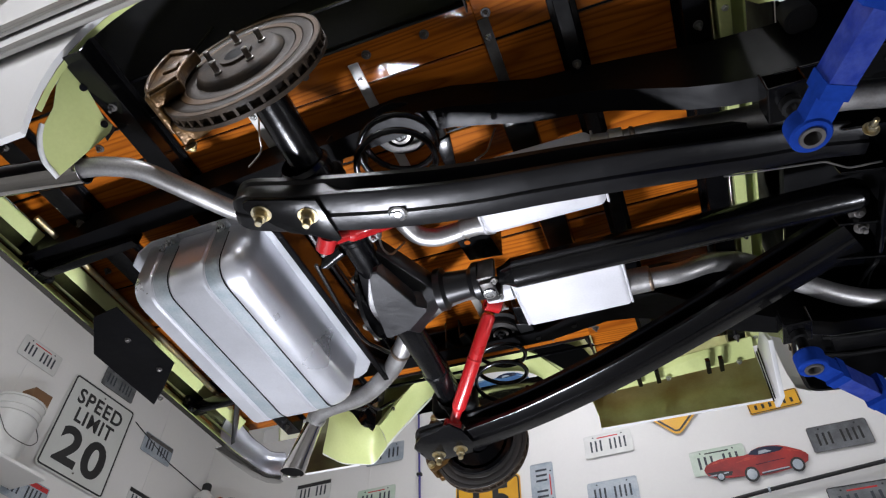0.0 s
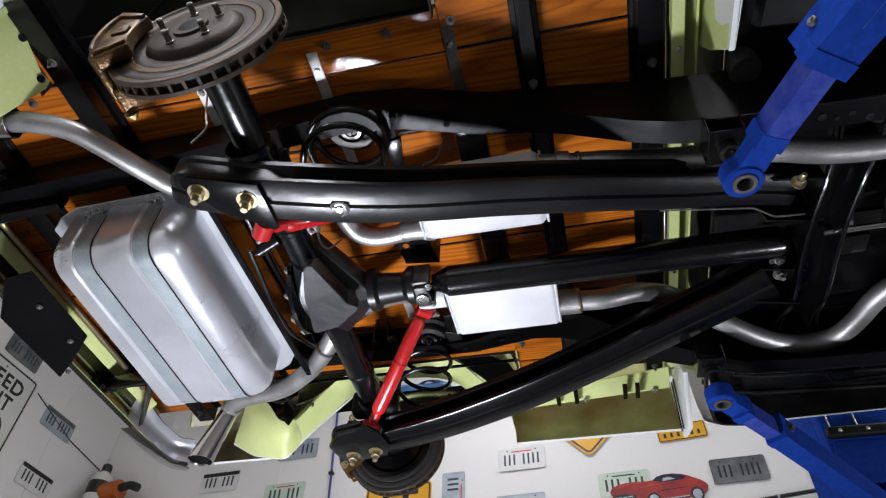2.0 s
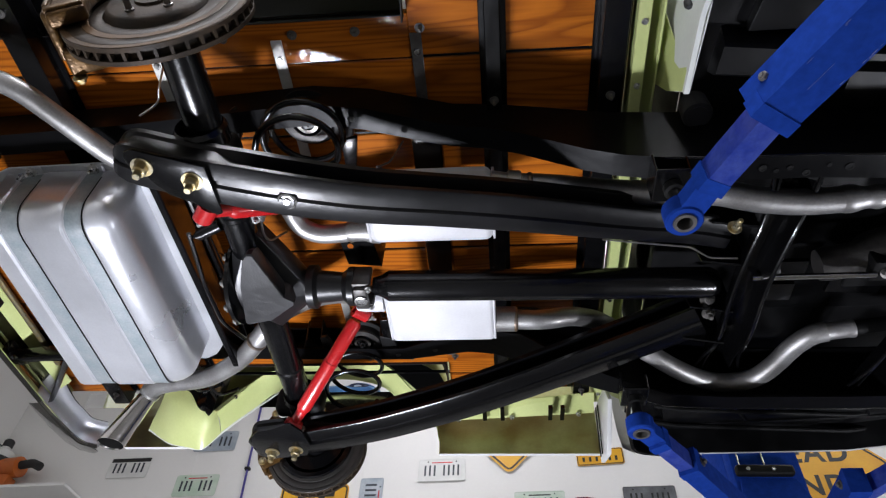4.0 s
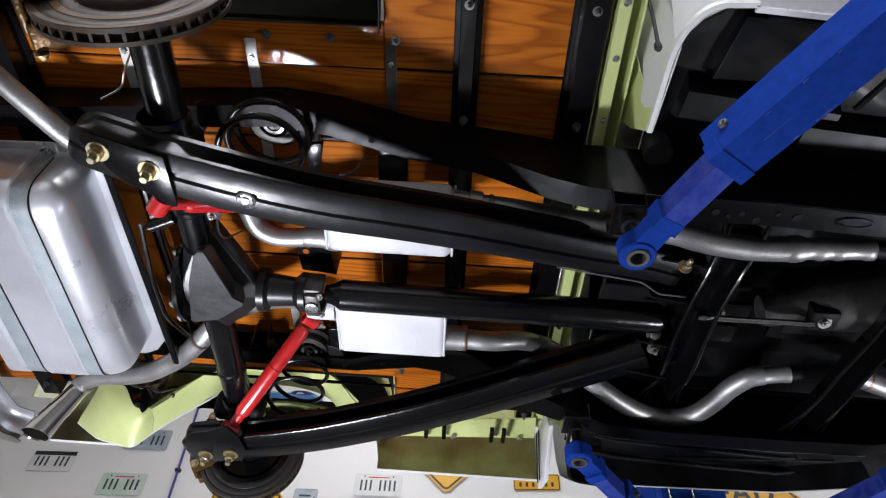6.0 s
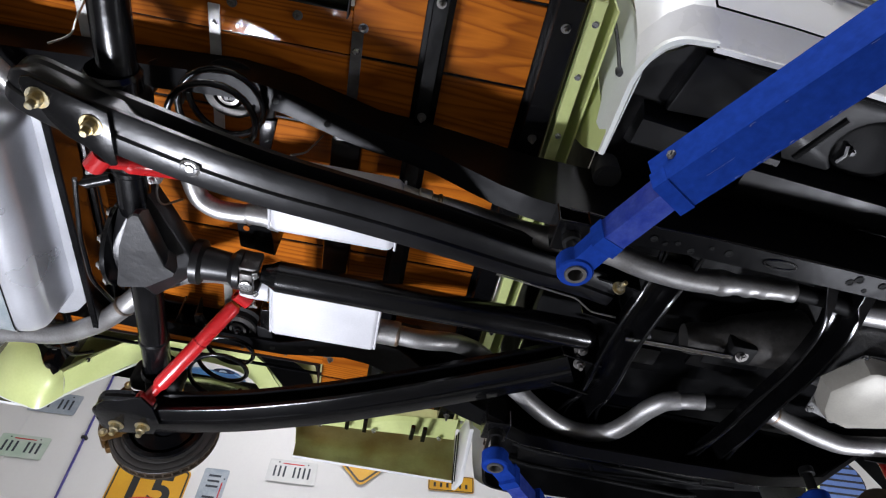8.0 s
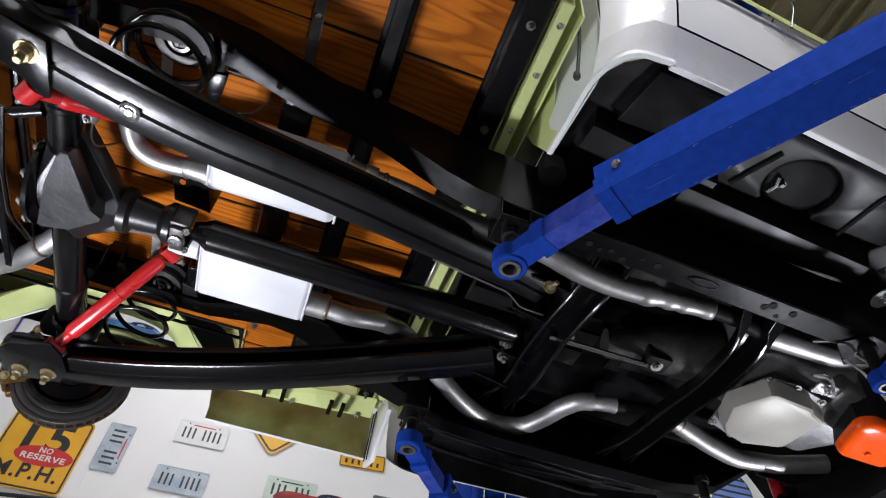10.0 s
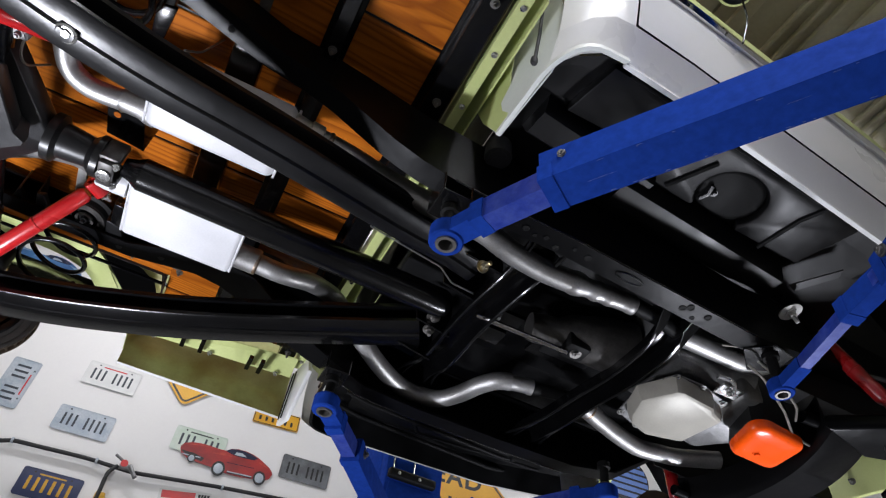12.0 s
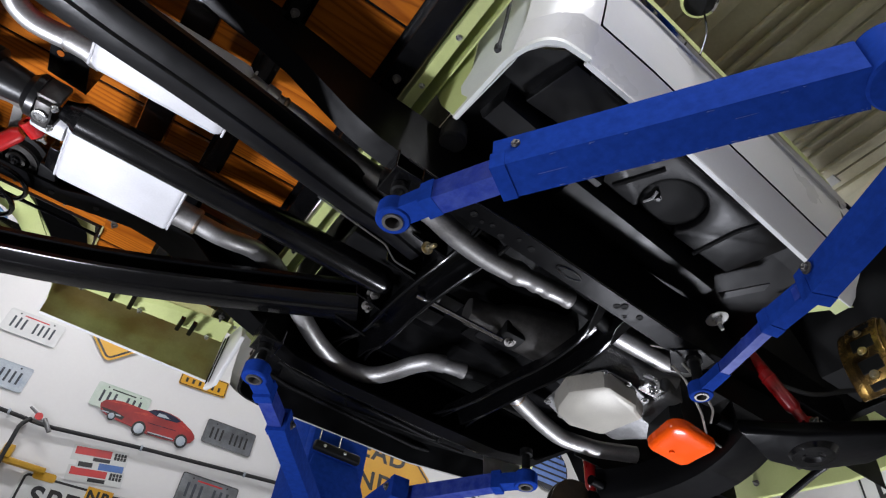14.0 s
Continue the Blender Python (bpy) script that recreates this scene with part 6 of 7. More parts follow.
def ring_end(p, d, k=1.0):
    """The eye at an arm's tip with its steel bush and the threaded pad under the frame."""
    p, d = Vector(p), Vector(d).normalized()
    eye = lathe([(0.022, -0.022), (0.033, -0.022), (0.036, -0.018), (0.036, 0.018), (0.033, 0.022), (0.022, 0.022)], axis_at(p, (0, 0, 1)) @ Matrix.Scale(k, 4), 36)
    w, h = 0.024 * k * k, 0.018 * k
    neck = sweep([p + d * 0.027 * k, p + d * 0.1], [(-w, -h), (w, -h), (w, h), (-w, h)])
    return join(eye, bevel(neck, 0.004, 2))


def lift_arm(tip, mid, end, z, top, first=None, scuffed=False, slim=False):
    tip, mid, end = Vector((*tip, z)), Vector((*mid, z)), Vector((*end, z))
    d = (mid - tip).normalized()
    e = (end - mid).normalized()
    rect = lambda w, h: [(-w / 2, -h / 2), (w / 2, -h / 2), (w / 2, h / 2), (-w / 2, h / 2)]
    arm = part("lift_arm", bevel(sweep([mid - e * 0.015, end - e * 0.045], rect(*((0.054, 0.07) if first or slim else (0.078, 0.08)))), 0.006, 2), BLUE, lift, "blue outer box section lift arm")
    q, g = (0.62, 0.036) if first else (1.08, 0.05) if slim else (1.22, 0.056)
    part("inner_arm", bevel(sweep([tip + d * (0.05 if first else 0.085), mid + e * 0.1], [rect(0.037 * q, 0.044 * q), rect(g * 0.8, g)]), 0.004, 2), BLUEWORN, arm, "scuffed blue inner arm")
    if first:
        # middle telescopic stage between the thin tip and the outer box
        f = Vector((*first, z))
        g = (mid - f).normalized()
        part("middle_arm", bevel(sweep([f, mid + g * 0.03], rect(0.039, 0.047)), 0.004, 2), BLUE, arm, "blue middle arm stage")
        part("arm_collar", bevel(sweep([f - g * 0.014, f + g * 0.014], rect(0.042, 0.05)), 0.005, 2), BLUE, arm)
    part("arm_eye", ring_end(tip, d, 0.8 if first else 1.0), BLUE, arm, "blue ring at the arm tip")
    part("arm_collar", bevel(sweep([mid - e * 0.019, mid + e * 0.01], rect(0.058, 0.073) if first or slim else [(-0.0405, -0.0425), (0.0405, -0.0425), (0.0405, 0.0), (-0.0405, 0.0)]), 0.004, 2), BLUE, arm)
    if not first:
        part("collar_weld", bevel(sweep([tip + d * 0.075, tip + d * 0.105], rect(0.05, 0.056)), 0.002, 1), BLUE, arm)
    part("eye_bush", lathe([(0.015, -0.026), (0.0215, -0.026), (0.0225, -0.02), (0.0225, 0.03), (0.015, 0.03)], axis_at(tip, (0, 0, 1)) @ Matrix.Scale(0.8 if first else 1.0, 4), 32), DULL, arm, "worn steel bush")
    part("pad_stud", lathe([(0.0, 0.015), (0.0148, 0.015), (0.0148, 0.03), (0.0135, 0.032), (0.0135, top - z - 0.02), (0.02, top - z - 0.018), (0.02, top - z), (0, top - z)], axis_at(tip, (0, 0, 1)), 28), MATT, arm, "dark threaded lifting stud")
    n = e.cross(Vector((0, 0, 1)))
    part("stop_pin", hexbolt(mid + e * 0.03 - n * (0.026 if slim else 0.034) + Vector((0, 0, 0.012)), -n, 0.009, 0.008, 0.004), DULL, arm)
    part("stop_pin", hexbolt(mid + e * 0.03 + n * (0.026 if slim else 0.034) + Vector((0, 0, 0.012)), n, 0.009, 0.008, 0.004), DULL, arm)
    if scuffed:
        rng = random.Random(4)
        for i in range(34):
            # chipped paint along the box's lower edges, a few fine drag marks between
            a0 = rng.uniform(0.02, 0.62)
            on_edge = rng.random() < 0.88
            a1 = a0 + (rng.uniform(0.002, 0.012) if on_edge else rng.uniform(0.02, 0.07))
            off = rng.choice((-0.0355, 0.0355, 0.0355, 0.0355, 0.0355)) + rng.uniform(-0.001, 0.001) if on_edge else rng.uniform(-0.02, 0.025)
            w = rng.uniform(0.0003, 0.0008) if on_edge else 0.0002
            p0, p1 = mid + e * a0 - n * off + Vector((0, 0, -0.0402)), mid + e * a1 - n * off + Vector((0, 0, -0.0402))
            part("paint_scuff", prism([p0 - n * w, p0 + n * w, p1 + n * w * 0.4, p1 - n * w * 0.4], (0, 0, -0.0004), 0), SCUFF, arm)
    part("arm_knuckle", lathe([(0.0, -0.048), (0.05, -0.048), (0.054, -0.044), (0.054, 0.044), (0.05, 0.048), (0.0, 0.048)], axis_at(end, (0, 0, 1)), 32), BLUE, arm)
    part("pivot_pin", lathe([(0.0, -0.056), (0.017, -0.056), (0.02, -0.053), (0.02, -0.047)], axis_at(end, (0, 0, 1)), 24), DULL, arm, "steel pivot pin")
    return arm


LZ = 1.618
for x, y, z in ((0.976, -0.38, 1.706), (0.983, 0.343, 1.706)):
    part("lifting_bracket", join(box(x - 0.035, x + 0.035, y - 0.04, y + 0.04, z, z + 0.008, 0.003, 1), box(x - 0.035, x - 0.03, y - 0.04, y + 0.04, z, z + 0.06, 0.002, 1), box(x + 0.03, x + 0.035, y - 0.04, y + 0.04, z, z + 0.05, 0.002, 1)), BLACK, truck, "black lifting bracket under the frame")
lift_arm((0.978, -0.38), (1.083, -0.612), (1.425, -1.139), LZ, 1.705, scuffed=True)
lift_arm((1.876, -0.372), (1.757, -0.772), (1.563, -1.21), LZ, 1.72, (1.787, -0.641))
lift_arm((0.983, 0.343), (1.14, 0.537), (1.596, 1.16), LZ, 1.705, slim=True)
lift_arm((1.868, 0.293), (1.615, 0.64), (1.64, 1.16), LZ, 1.72, slim=True)
for s in (-1, 1):
    y, k = s * 1.20, 0.0 if s < 0 else 0.11
    lo, hi = sorted((y, y + s * 0.12))
    car = part("carriage", join(box(1.38 + k, 1.68 + k, lo, hi, 1.515, 1.555, 0.006, 2), box(1.38 + k, 1.68 + k, lo, hi, 1.681, 1.715, 0.006, 2), box(1.40 + k, 1.66 + k, min(y + s * 0.08, y + s * 0.16), max(y + s * 0.08, y + s * 0.16), 1.45, 2.2, 0.008, 2)), BLUE, lift, "blue sliding carriage")
    part("rubber_guard", box(1.405 + k, 1.625 + k, min(y + s * 0.045, y + s * 0.08), max(y + s * 0.045, y + s * 0.08), 1.98, 2.022, 0.012, 3), MATT, car, "black rubber door guard")
    for gx in (1.43, 1.525):
        part("guard_screw", screw((gx + 0.02 + k, y + s * 0.045, 2.0), (0, -s, 0), 0.006), BOLT, car)
        part("lift_cable", tube([(gx + k, y + s * 0.075, 2.02), (gx + k, y + s * 0.075, 2.6)], 0.0035, 8), BOLT, car, "thin bright steel rod above the carriage")
    part("carriage_apron", prism([(1.42 + k, y + s * 0.078, 1.975), (1.63 + k, y + s * 0.078, 1.975), (1.68 + k, y + s * 0.02, 1.78), (1.38 + k, y + s * 0.02, 1.78)], (0, s * 0.008, 0), 0.002, 1), BLUE, car)
    lo, hi = sorted((s * 1.36, s * 1.62))
    part("column", join(box(1.40 + k, 1.44 + k, lo, hi, 0, 3.4, 0.008, 2), box(1.66 + k, 1.70 + k, lo, hi, 0, 3.4, 0.008, 2), box(1.44 + k, 1.66 + k, min(s * 1.59, s * 1.62), max(s * 1.59, s * 1.62), 0, 3.4, 0.004, 1)), BLUE, lift, "blue steel lift column")
    part("base_plate", box(1.3 + k, 1.8 + k, min(s * 1.25, s * 1.75), max(s * 1.25, s * 1.75), 0, 0.02, 0.004, 1), BLUE, lift)
    part("lift_chain", tube([(1.55 + k, s * 1.45, 0.1), (1.55 + k, s * 1.45, 3.3)], 0.015, 10), DULL, lift, "dark lifting chain")

# ---------------------------------------------------------------- wall things
PWHITE = mat("plate_white", (0.66, 0.66, 0.64), 0.42, 0, 0.1, 20, 120, 0.03)
PSILVER = mat("plate_silver_blue", (0.5, 0.54, 0.58), 0.4, 0.2, 0.35, 14, 120, 0.05, second=(0.34, 0.4, 0.46))
PGREEN = mat("plate_pale_green", (0.46, 0.58, 0.46), 0.42, 0, 0.2, 10, 120, 0.03, second=(0.62, 0.66, 0.6))
PDARK = mat("plate_dark", (0.1, 0.105, 0.11), 0.4, 0.2, 0.4, 12, 120, 0.05, second=(0.2, 0.21, 0.22))
PNAVY = mat("plate_navy", (0.02, 0.035, 0.12), 0.4, 0, 0.3, 12, 120, 0.03)
SIGNWHITE = mat("sign_white", (0.62, 0.63, 0.6), 0.45, 0, 0.08, 5, 120, 0.02)
SIGNYELLOW = mat("sign_yellow", (0.72, 0.38, 0.015), 0.42, 0, 0.15, 5, 120, 0.02, second=(0.62, 0.3, 0.01))
SIGNBLACK = mat("sign_black", (0.012, 0.012, 0.012), 0.5, 0, 0.2, 20, 120, 0.01)
PLATEINK = mat("plate_ink", (0.035, 0.045, 0.06), 0.5, 0, 0.3, 20, 120, 0.01)
SIGNRED = mat("sign_red", (0.55, 0.02, 0.02), 0.4, 0, 0.15, 20, 120, 0.01)
SIGNBLUE = mat("sign_blue", (0.04, 0.14, 0.42), 0.4, 0, 0.15, 20, 120, 0.01)
CARRED = mat("cutout_red", (0.46, 0.02, 0.015), 0.35, 0, 0.35, 9, 120, 0.01, second=(0.25, 0.012, 0.012))
HIGHRED = mat("cutout_light_red", (0.62, 0.07, 0.035), 0.35, 0, 0.4, 30, 120, 0.01, second=(0.4, 0.02, 0.015))
HIGHBLUE = mat("cutout_light_blue", (0.3, 0.45, 0.6), 0.35, 0, 0.3, 30, 120, 0.01)
CARBLUE = mat("cutout_blue", (0.06, 0.2, 0.42), 0.35, 0, 0.35, 9, 120, 0.01, second=(0.03, 0.1, 0.26))
GLASSY = mat("cutout_glass", (0.03, 0.035, 0.07), 0.25, 0, 0.3, 20, 100, 0)
PVCBLUE = mat("blue_cord", (0.05, 0.04, 0.24), 0.5, 0, 0.2, 20, 120, 0.02)
YELLOWP = mat("yellow_plastic", (0.6, 0.33, 0.02), 0.4, 0, 0.15, 20, 120, 0.02)
PAIL = mat("white_plastic", (0.6, 0.6, 0.58), 0.4, 0, 0.08, 8, 120, 0.02)
CARD = mat("brown_card", (0.2, 0.1, 0.04), 0.7, 0, 0.2, 12, 120, 0.04)
ORANGEP = mat("orange_plastic", (0.5, 0.12, 0.02), 0.4, 0, 0.15, 12, 120, 0.02)


class Face:
    """A flat frame on a wall: a runs to the reader's right, b up, c out of the wall."""

    def __init__(self, wall, u, z, turn=0.0, off=0.003):
        if wall == "far":
            self.o, self.a, self.c = far_at(u, z, off), WM.copy(), -WN
        elif wall == "rear":
            self.o, self.a, self.c = rear_at(u, z, off), WN.copy(), WM.copy()
        else:
            self.o, self.a, self.c = WM * (FRONT - off) + WN * u + Vector((0, 0, z)), -WN, -WM
        self.b = Vector((0, 0, 1))
        q = Matrix.Rotation(radians(turn), 3, self.c)
        self.a, self.b = q @ self.a, q @ self.b

    def p(self, x, y, h=0.0):
        return self.o + self.a * x + self.b * y + self.c * h

    def m(self):
        r = Matrix((self.a, self.b, self.c)).transposed().to_4x4()
        return Matrix.Translation(self.o) @ r

    def rect(self, x0, x1, y0, y1, h0, h1, r=0.0, bev=0.0):
        pts = []
        if r:
            for cx, cy, s in ((x1 - r, y1 - r, 0), (x0 + r, y1 - r, 90), (x0 + r, y0 + r, 180), (x1 - r, y0 + r, 270)):
                pts += [(cx + r * math.cos(radians(s + k * 18)), cy + r * math.sin(radians(s + k * 18))) for k in range(6)]
        else:
            pts = [(x0, y0), (x1, y0), (x1, y1), (x0, y1)]
        return prism([self.p(x, y, h0) for x, y in pts], self.c * (h1 - h0), bev, 1)

    def border(self, x0, x1, y0, y1, w, h0, h1, r=0.02):
        def loop(i):
            pts = []
            for cx, cy, s in ((x1 - r, y1 - r, 0), (x0 + r, y1 - r, 90), (x0 + r, y0 + r, 180), (x1 - r, y0 + r, 270)):
                pts += [(cx + (r - i) * math.cos(radians(s + k * 18)), cy + (r - i) * math.sin(radians(s + k * 18))) for k in range(6)]
            return pts
        bm = bmesh.new()
        A = [[bm.verts.new(self.p(x, y, h)) for x, y in loop(i)] for i, h in ((0, h0), (0, h1), (w, h1), (w, h0))]
        n = len(A[0])
        for r0, r1 in zip(A, A[1:]):
            for j in range(n):
                bm.faces.new((r0[j], r0[(j + 1) % n], r1[(j + 1) % n], r1[j]))
        return bm

    def text(self, body, x, y, size, h, bold=0.0, width=None):
        cu = bpy.data.curves.new("lettering", "FONT")
        cu.body, cu.size, cu.align_x, cu.align_y, cu.extrude, cu.offset = body, size, "CENTER", "CENTER", 0.0006, bold
        cu.space_character = 1.14
        ob = bpy.data.objects.new("lettering", cu)
        scene.collection.objects.link(ob)
        bpy.context.view_layer.update()
        me = bpy.data.meshes.new_from_object(ob.evaluated_get(bpy.context.evaluated_depsgraph_get()))
        k = 1.0
        if width:
            xs = [v.co.x for v in me.vertices]
            k = width / max(1e-6, max(xs) - min(xs))
        bm = bmesh.new()
        bm.from_mesh(me)
        bmesh.ops.transform(bm, matrix=self.m() @ Matrix.Translation((x, y, h)) @ Matrix.Diagonal((k, 1, 1, 1)), verts=bm.verts)
        bpy.data.objects.remove(ob)
        bpy.data.meshes.remove(me)
        bpy.data.curves.remove(cu)
        return bm


def plate(wall, u, z, material, label, bars=7, bar_mat=None, turn=0.0, w=0.305, h=0.152, strip=None, gap=3, strip_mat=None, frame_mat=None):
    """A number plate: pressed metal with a raised rim, bars for its characters, a printed heading and slots."""
    f = Face(wall, u, z, turn, 0.006)
    t = thing("number_plate", f.o, label, "number plate", "plates on the garage walls")
    part("plate_sheet", f.rect(-w / 2, w / 2, -h / 2, h / 2, 0, 0.0015, 0.014), material, t)
    part("plate_rim", f.border(-w / 2, w / 2, -h / 2, h / 2, 0.004, 0.0015, 0.003, 0.014), frame_mat or material, t)
    bw = 0.8 * w / (bars + 1)
    x = -0.4 * w
    for i in range(bars + 1):
        if i != gap:
            y0, y1 = -0.26 * h, 0.22 * h
            part("character_bar", f.rect(x + bw * 0.28, x + bw * 0.66, y0, y1, 0.0015, 0.003), bar_mat or PLATEINK, t)
        x += bw
    if strip:
        part("heading_bar", f.rect(-0.22 * w, 0.22 * w, 0.315 * h, 0.365 * h, 0.0015, 0.0022), strip, t)
    if strip_mat:
        part("colour_band", f.rect(-0.48 * w, 0.48 * w, 0.27 * h, 0.46 * h, 0.0015, 0.002), strip_mat, t)
    for sx in (-0.3, 0.3):
        part("mount_hole", lathe([(0.005, 0), (0.005, 0.001), (0, 0.001)], Matrix.Translation(f.p(sx * w, 0.38 * h, 0.0016)) @ f.m().to_3x3().to_4x4(), 10), SIGNBLACK, t)
    return t


plate("far", 0.02, 2.806, PWHITE, "white number plate with dark characters on the wall", 7, strip=SIGNRED)
plate("far", -0.43, 2.612, PSILVER, "pale blue number plate hung on end on the wall", 6, turn=-90, strip=SIGNRED)
plate("far", 0.0, 2.493, PSILVER, "worn shiny silver number plate on the wall", 7)
plate("far", 0.63, 2.566, PGREEN, "pale green number plate partly behind the red car", 6, gap=3, strip=SIGNBLACK)
plate("far", 1.278, 2.578, PDARK, "dark weathered number plate on the wall", 7, bar_mat=SIGNBLACK, frame_mat=DULL)
plate("far", -2.19, 2.905, PWHITE, "white number plate with a dark skyline band", 6, strip_mat=SIGNBLACK)
plate("far", -1.645, 2.755, PGREEN, "pale green number plate on the wall", 6, gap=3, strip=SIGNRED)
plate("far", -1.60, 3.085, PSILVER, "grey number plate half hidden by the truck", 6)
plate("far", 0.0, 2.11, PNAVY, "navy number plate with yellow characters", 5, bar_mat=YELLOWP, gap=9, strip=YELLOWP)
plate("far", 1.27, 2.215, PDARK, "number plate in a dark frame on the wall", 6, frame_mat=SIGNBLACK, strip=SIGNRED, w=0.33, h=0.175)
plate("far", 2.99, 2.70, PWHITE, "white number plate hung on end by the sign", 6, turn=-90)
plate("rear", 0.965, 3.27, PWHITE, "white number plate high on the rear wall", 7, strip=SIGNRED)
plate("rear", 2.135, 3.185, PSILVER, "grey number plate beside the speed sign", 7, strip_mat=DULL)
plate("rear", 1.29, 2.475, PSILVER, "blue grey number plate below the speed sign", 7, strip_mat=SIGNRED)
plate("rear", 2.17, 2.765, PWHITE, "white number plate with a dark skyline band", 6, strip_mat=SIGNBLACK)
plate("rear", 1.61, 3.44, PDARK, "dark number plate above the speed sign", 7, frame_mat=DULL)

# speed limit sign
f = Face("rear", 1.54, 2.985, 0, 0.012)
sp = thing("speed_limit_sign", f.o, "white metal speed limit sign with black border and lettering", "road sign")
part("sign_sheet", f.rect(-0.285, 0.285, -0.34, 0.34, 0, 0.002, 0.03), SIGNWHITE, sp)
part("sign_border", f.border(-0.275, 0.275, -0.33, 0.33, 0.012, 0.002, 0.003, 0.025), SIGNBLACK, sp)
part("sign_word", f.text("SPEED", 0, 0.205, 0.145, 0.003, 0.0035, 0.40), SIGNBLACK, sp)
part("sign_word", f.text("LIMIT", 0, 0.075, 0.145, 0.003, 0.0035, 0.33), SIGNBLACK, sp)
part("sign_number", f.text("20", 0, -0.15, 0.34, 0.003, 0.011, 0.40), SIGNBLACK, sp)
for y in (0.29, -0.28):
    part("sign_screw", screw(f.p(0, y, 0.002), f.c, 0.006), DULL, sp)

# fifteen miles an hour sign
f = Face("far", -0.80, 2.49, 0, 0.012)
s15 = thing("advisory_speed_sign", f.o, "yellow advisory speed sign with red oval sticker", "road sign")
part("sign_sheet", f.rect(-0.225, 0.225, -0.225, 0.235, 0, 0.002, 0.03), SIGNYELLOW, s15)
part("sign_border", f.border(-0.217, 0.217, -0.217, 0.227, 0.01, 0.002, 0.003, 0.025), SIGNBLACK, s15)
part("sign_number", f.text("15", 0, 0.085, 0.26, 0.003, 0.007, 0.25), SIGNBLACK, s15)
part("sign_word", f.text("M.P.H.", 0.0, -0.125, 0.12, 0.003, 0.003, 0.34), SIGNBLACK, s15)
ov = [(0.16 * math.cos(2 * math.pi * i / 32) + 0.045, 0.06 * math.sin(2 * math.pi * i / 32) - 0.02) for i in range(32)]
st = part("oval_sticker", prism([f.p(x, y, 0.003) for x, y in ov], f.c * 0.0008, 0), SIGNRED, s15, "red oval sticker")
part("sticker_word", f.text("NO", 0.045, 0.012, 0.045, 0.0042, 0.0012), SIGNWHITE, st)
part("sticker_word", f.text("RESERVE", 0.045, -0.032, 0.047, 0.0042, 0.0012, 0.24), SIGNWHITE, st)


def diamond(u, z, r, label, words=(), category="road sign"):
    f = Face("far", u, z, 45, 0.012)
    g = Face("far", u, z, 0, 0.012)
    t = thing("diamond_sign", f.o, label, category)
    part("sign_sheet", f.rect(-r, r, -r, r, 0, 0.002, 0.04), SIGNYELLOW, t)
    part("sign_border", f.border(-r + 0.012, r - 0.012, -r + 0.012, r - 0.012, 0.012, 0.002, 0.003, 0.035), SIGNBLACK, t)
    for w, x, y, size in words:
        part("sign_word", g.text(w, x, y, size, 0.003, 0.004), SIGNBLACK, t)


diamond(0.452, 3.19, 0.305, "yellow diamond warning sign above the truck edge")
diamond(2.26, 2.745, 0.29, "yellow diamond dead end sign by the lift column", (("DEAD", -0.05, 0.08, 0.17), ("END", -0.05, -0.125, 0.17)))

# narrow orange yellow plate, small stickers, second speed sign
f = Face("far", 1.02, 2.86, 2, 0.006)
np_ = thing("narrow_sign", f.o, "narrow amber metal sign with worn lettering", "sign")
part("sign_sheet", f.rect(-0.145, 0.145, -0.055, 0.055, 0, 0.002, 0.012), SIGNYELLOW, np_)
part("sign_border", f.border(-0.142, 0.142, -0.052, 0.052, 0.005, 0.002, 0.003, 0.012), SIGNBLACK, np_)
for i in range(6):
    part("character_bar", f.rect(-0.11 + i * 0.04, -0.095 + i * 0.04, -0.03, 0.0, 0.002, 0.003), SIGNBLACK, np_)
for k, (u, z) in enumerate(((0.665, 2.237), (0.685, 2.128))):
    f = Face("far", u, z, 9, 0.003)
    stk = thing("sticker", f.o, "white sticker with red and black bands", "sticker", "stickers on the wall")
    part("sticker_sheet", f.rect(-0.14, 0.14, -0.042, 0.042, 0, 0.0008, 0.004), SIGNWHITE, stk)
    part("sticker_band", f.rect(-0.125, 0.055, -0.008, 0.034, 0.0008, 0.0016), SIGNRED, stk)
    part("sticker_band", f.rect(-0.03, 0.055, -0.034, -0.014, 0.0008, 0.0016), SIGNBLACK, stk)
    for i in range(8):
        part("sticker_check", f.rect(0.07 + 0.016 * (i % 4), 0.083 + 0.016 * (i % 4), -0.01 + 0.02 * ((i + i // 4) % 2), 0.008 + 0.02 * ((i + i // 4) % 2), 0.0008, 0.0016), SIGNBLACK, stk)
f = Face("far", 0.69, 2.182, 9, 0.0045)
bs = thing("sticker", f.o, "small blue and white striped sticker", "sticker", "stickers on the wall")
part("sticker_sheet", f.rect(-0.12, 0.12, -0.022, 0.022, 0, 0.0008, 0.003), SIGNWHITE, bs)
part("sticker_band", f.rect(-0.01, 0.115, -0.018, 0.018, 0.0008, 0.0016), SIGNBLUE, bs)
part("sticker_band", f.rect(-0.11, -0.04, -0.014, 0.012, 0.0008, 0.0016), SIGNBLACK, bs)
f = Face("far", 0.66, 1.83, 2, 0.012)
s2 = thing("speed_limit_sign", f.o, "white metal speed sign low on the wall", "road sign")
part("sign_sheet", f.rect(-0.285, 0.285, -0.36, 0.23, 0, 0.002, 0.03), SIGNWHITE, s2)
part("sign_border", f.border(-0.275, 0.275, -0.35, 0.22, 0.012, 0.002, 0.003, 0.025), SIGNBLACK, s2)
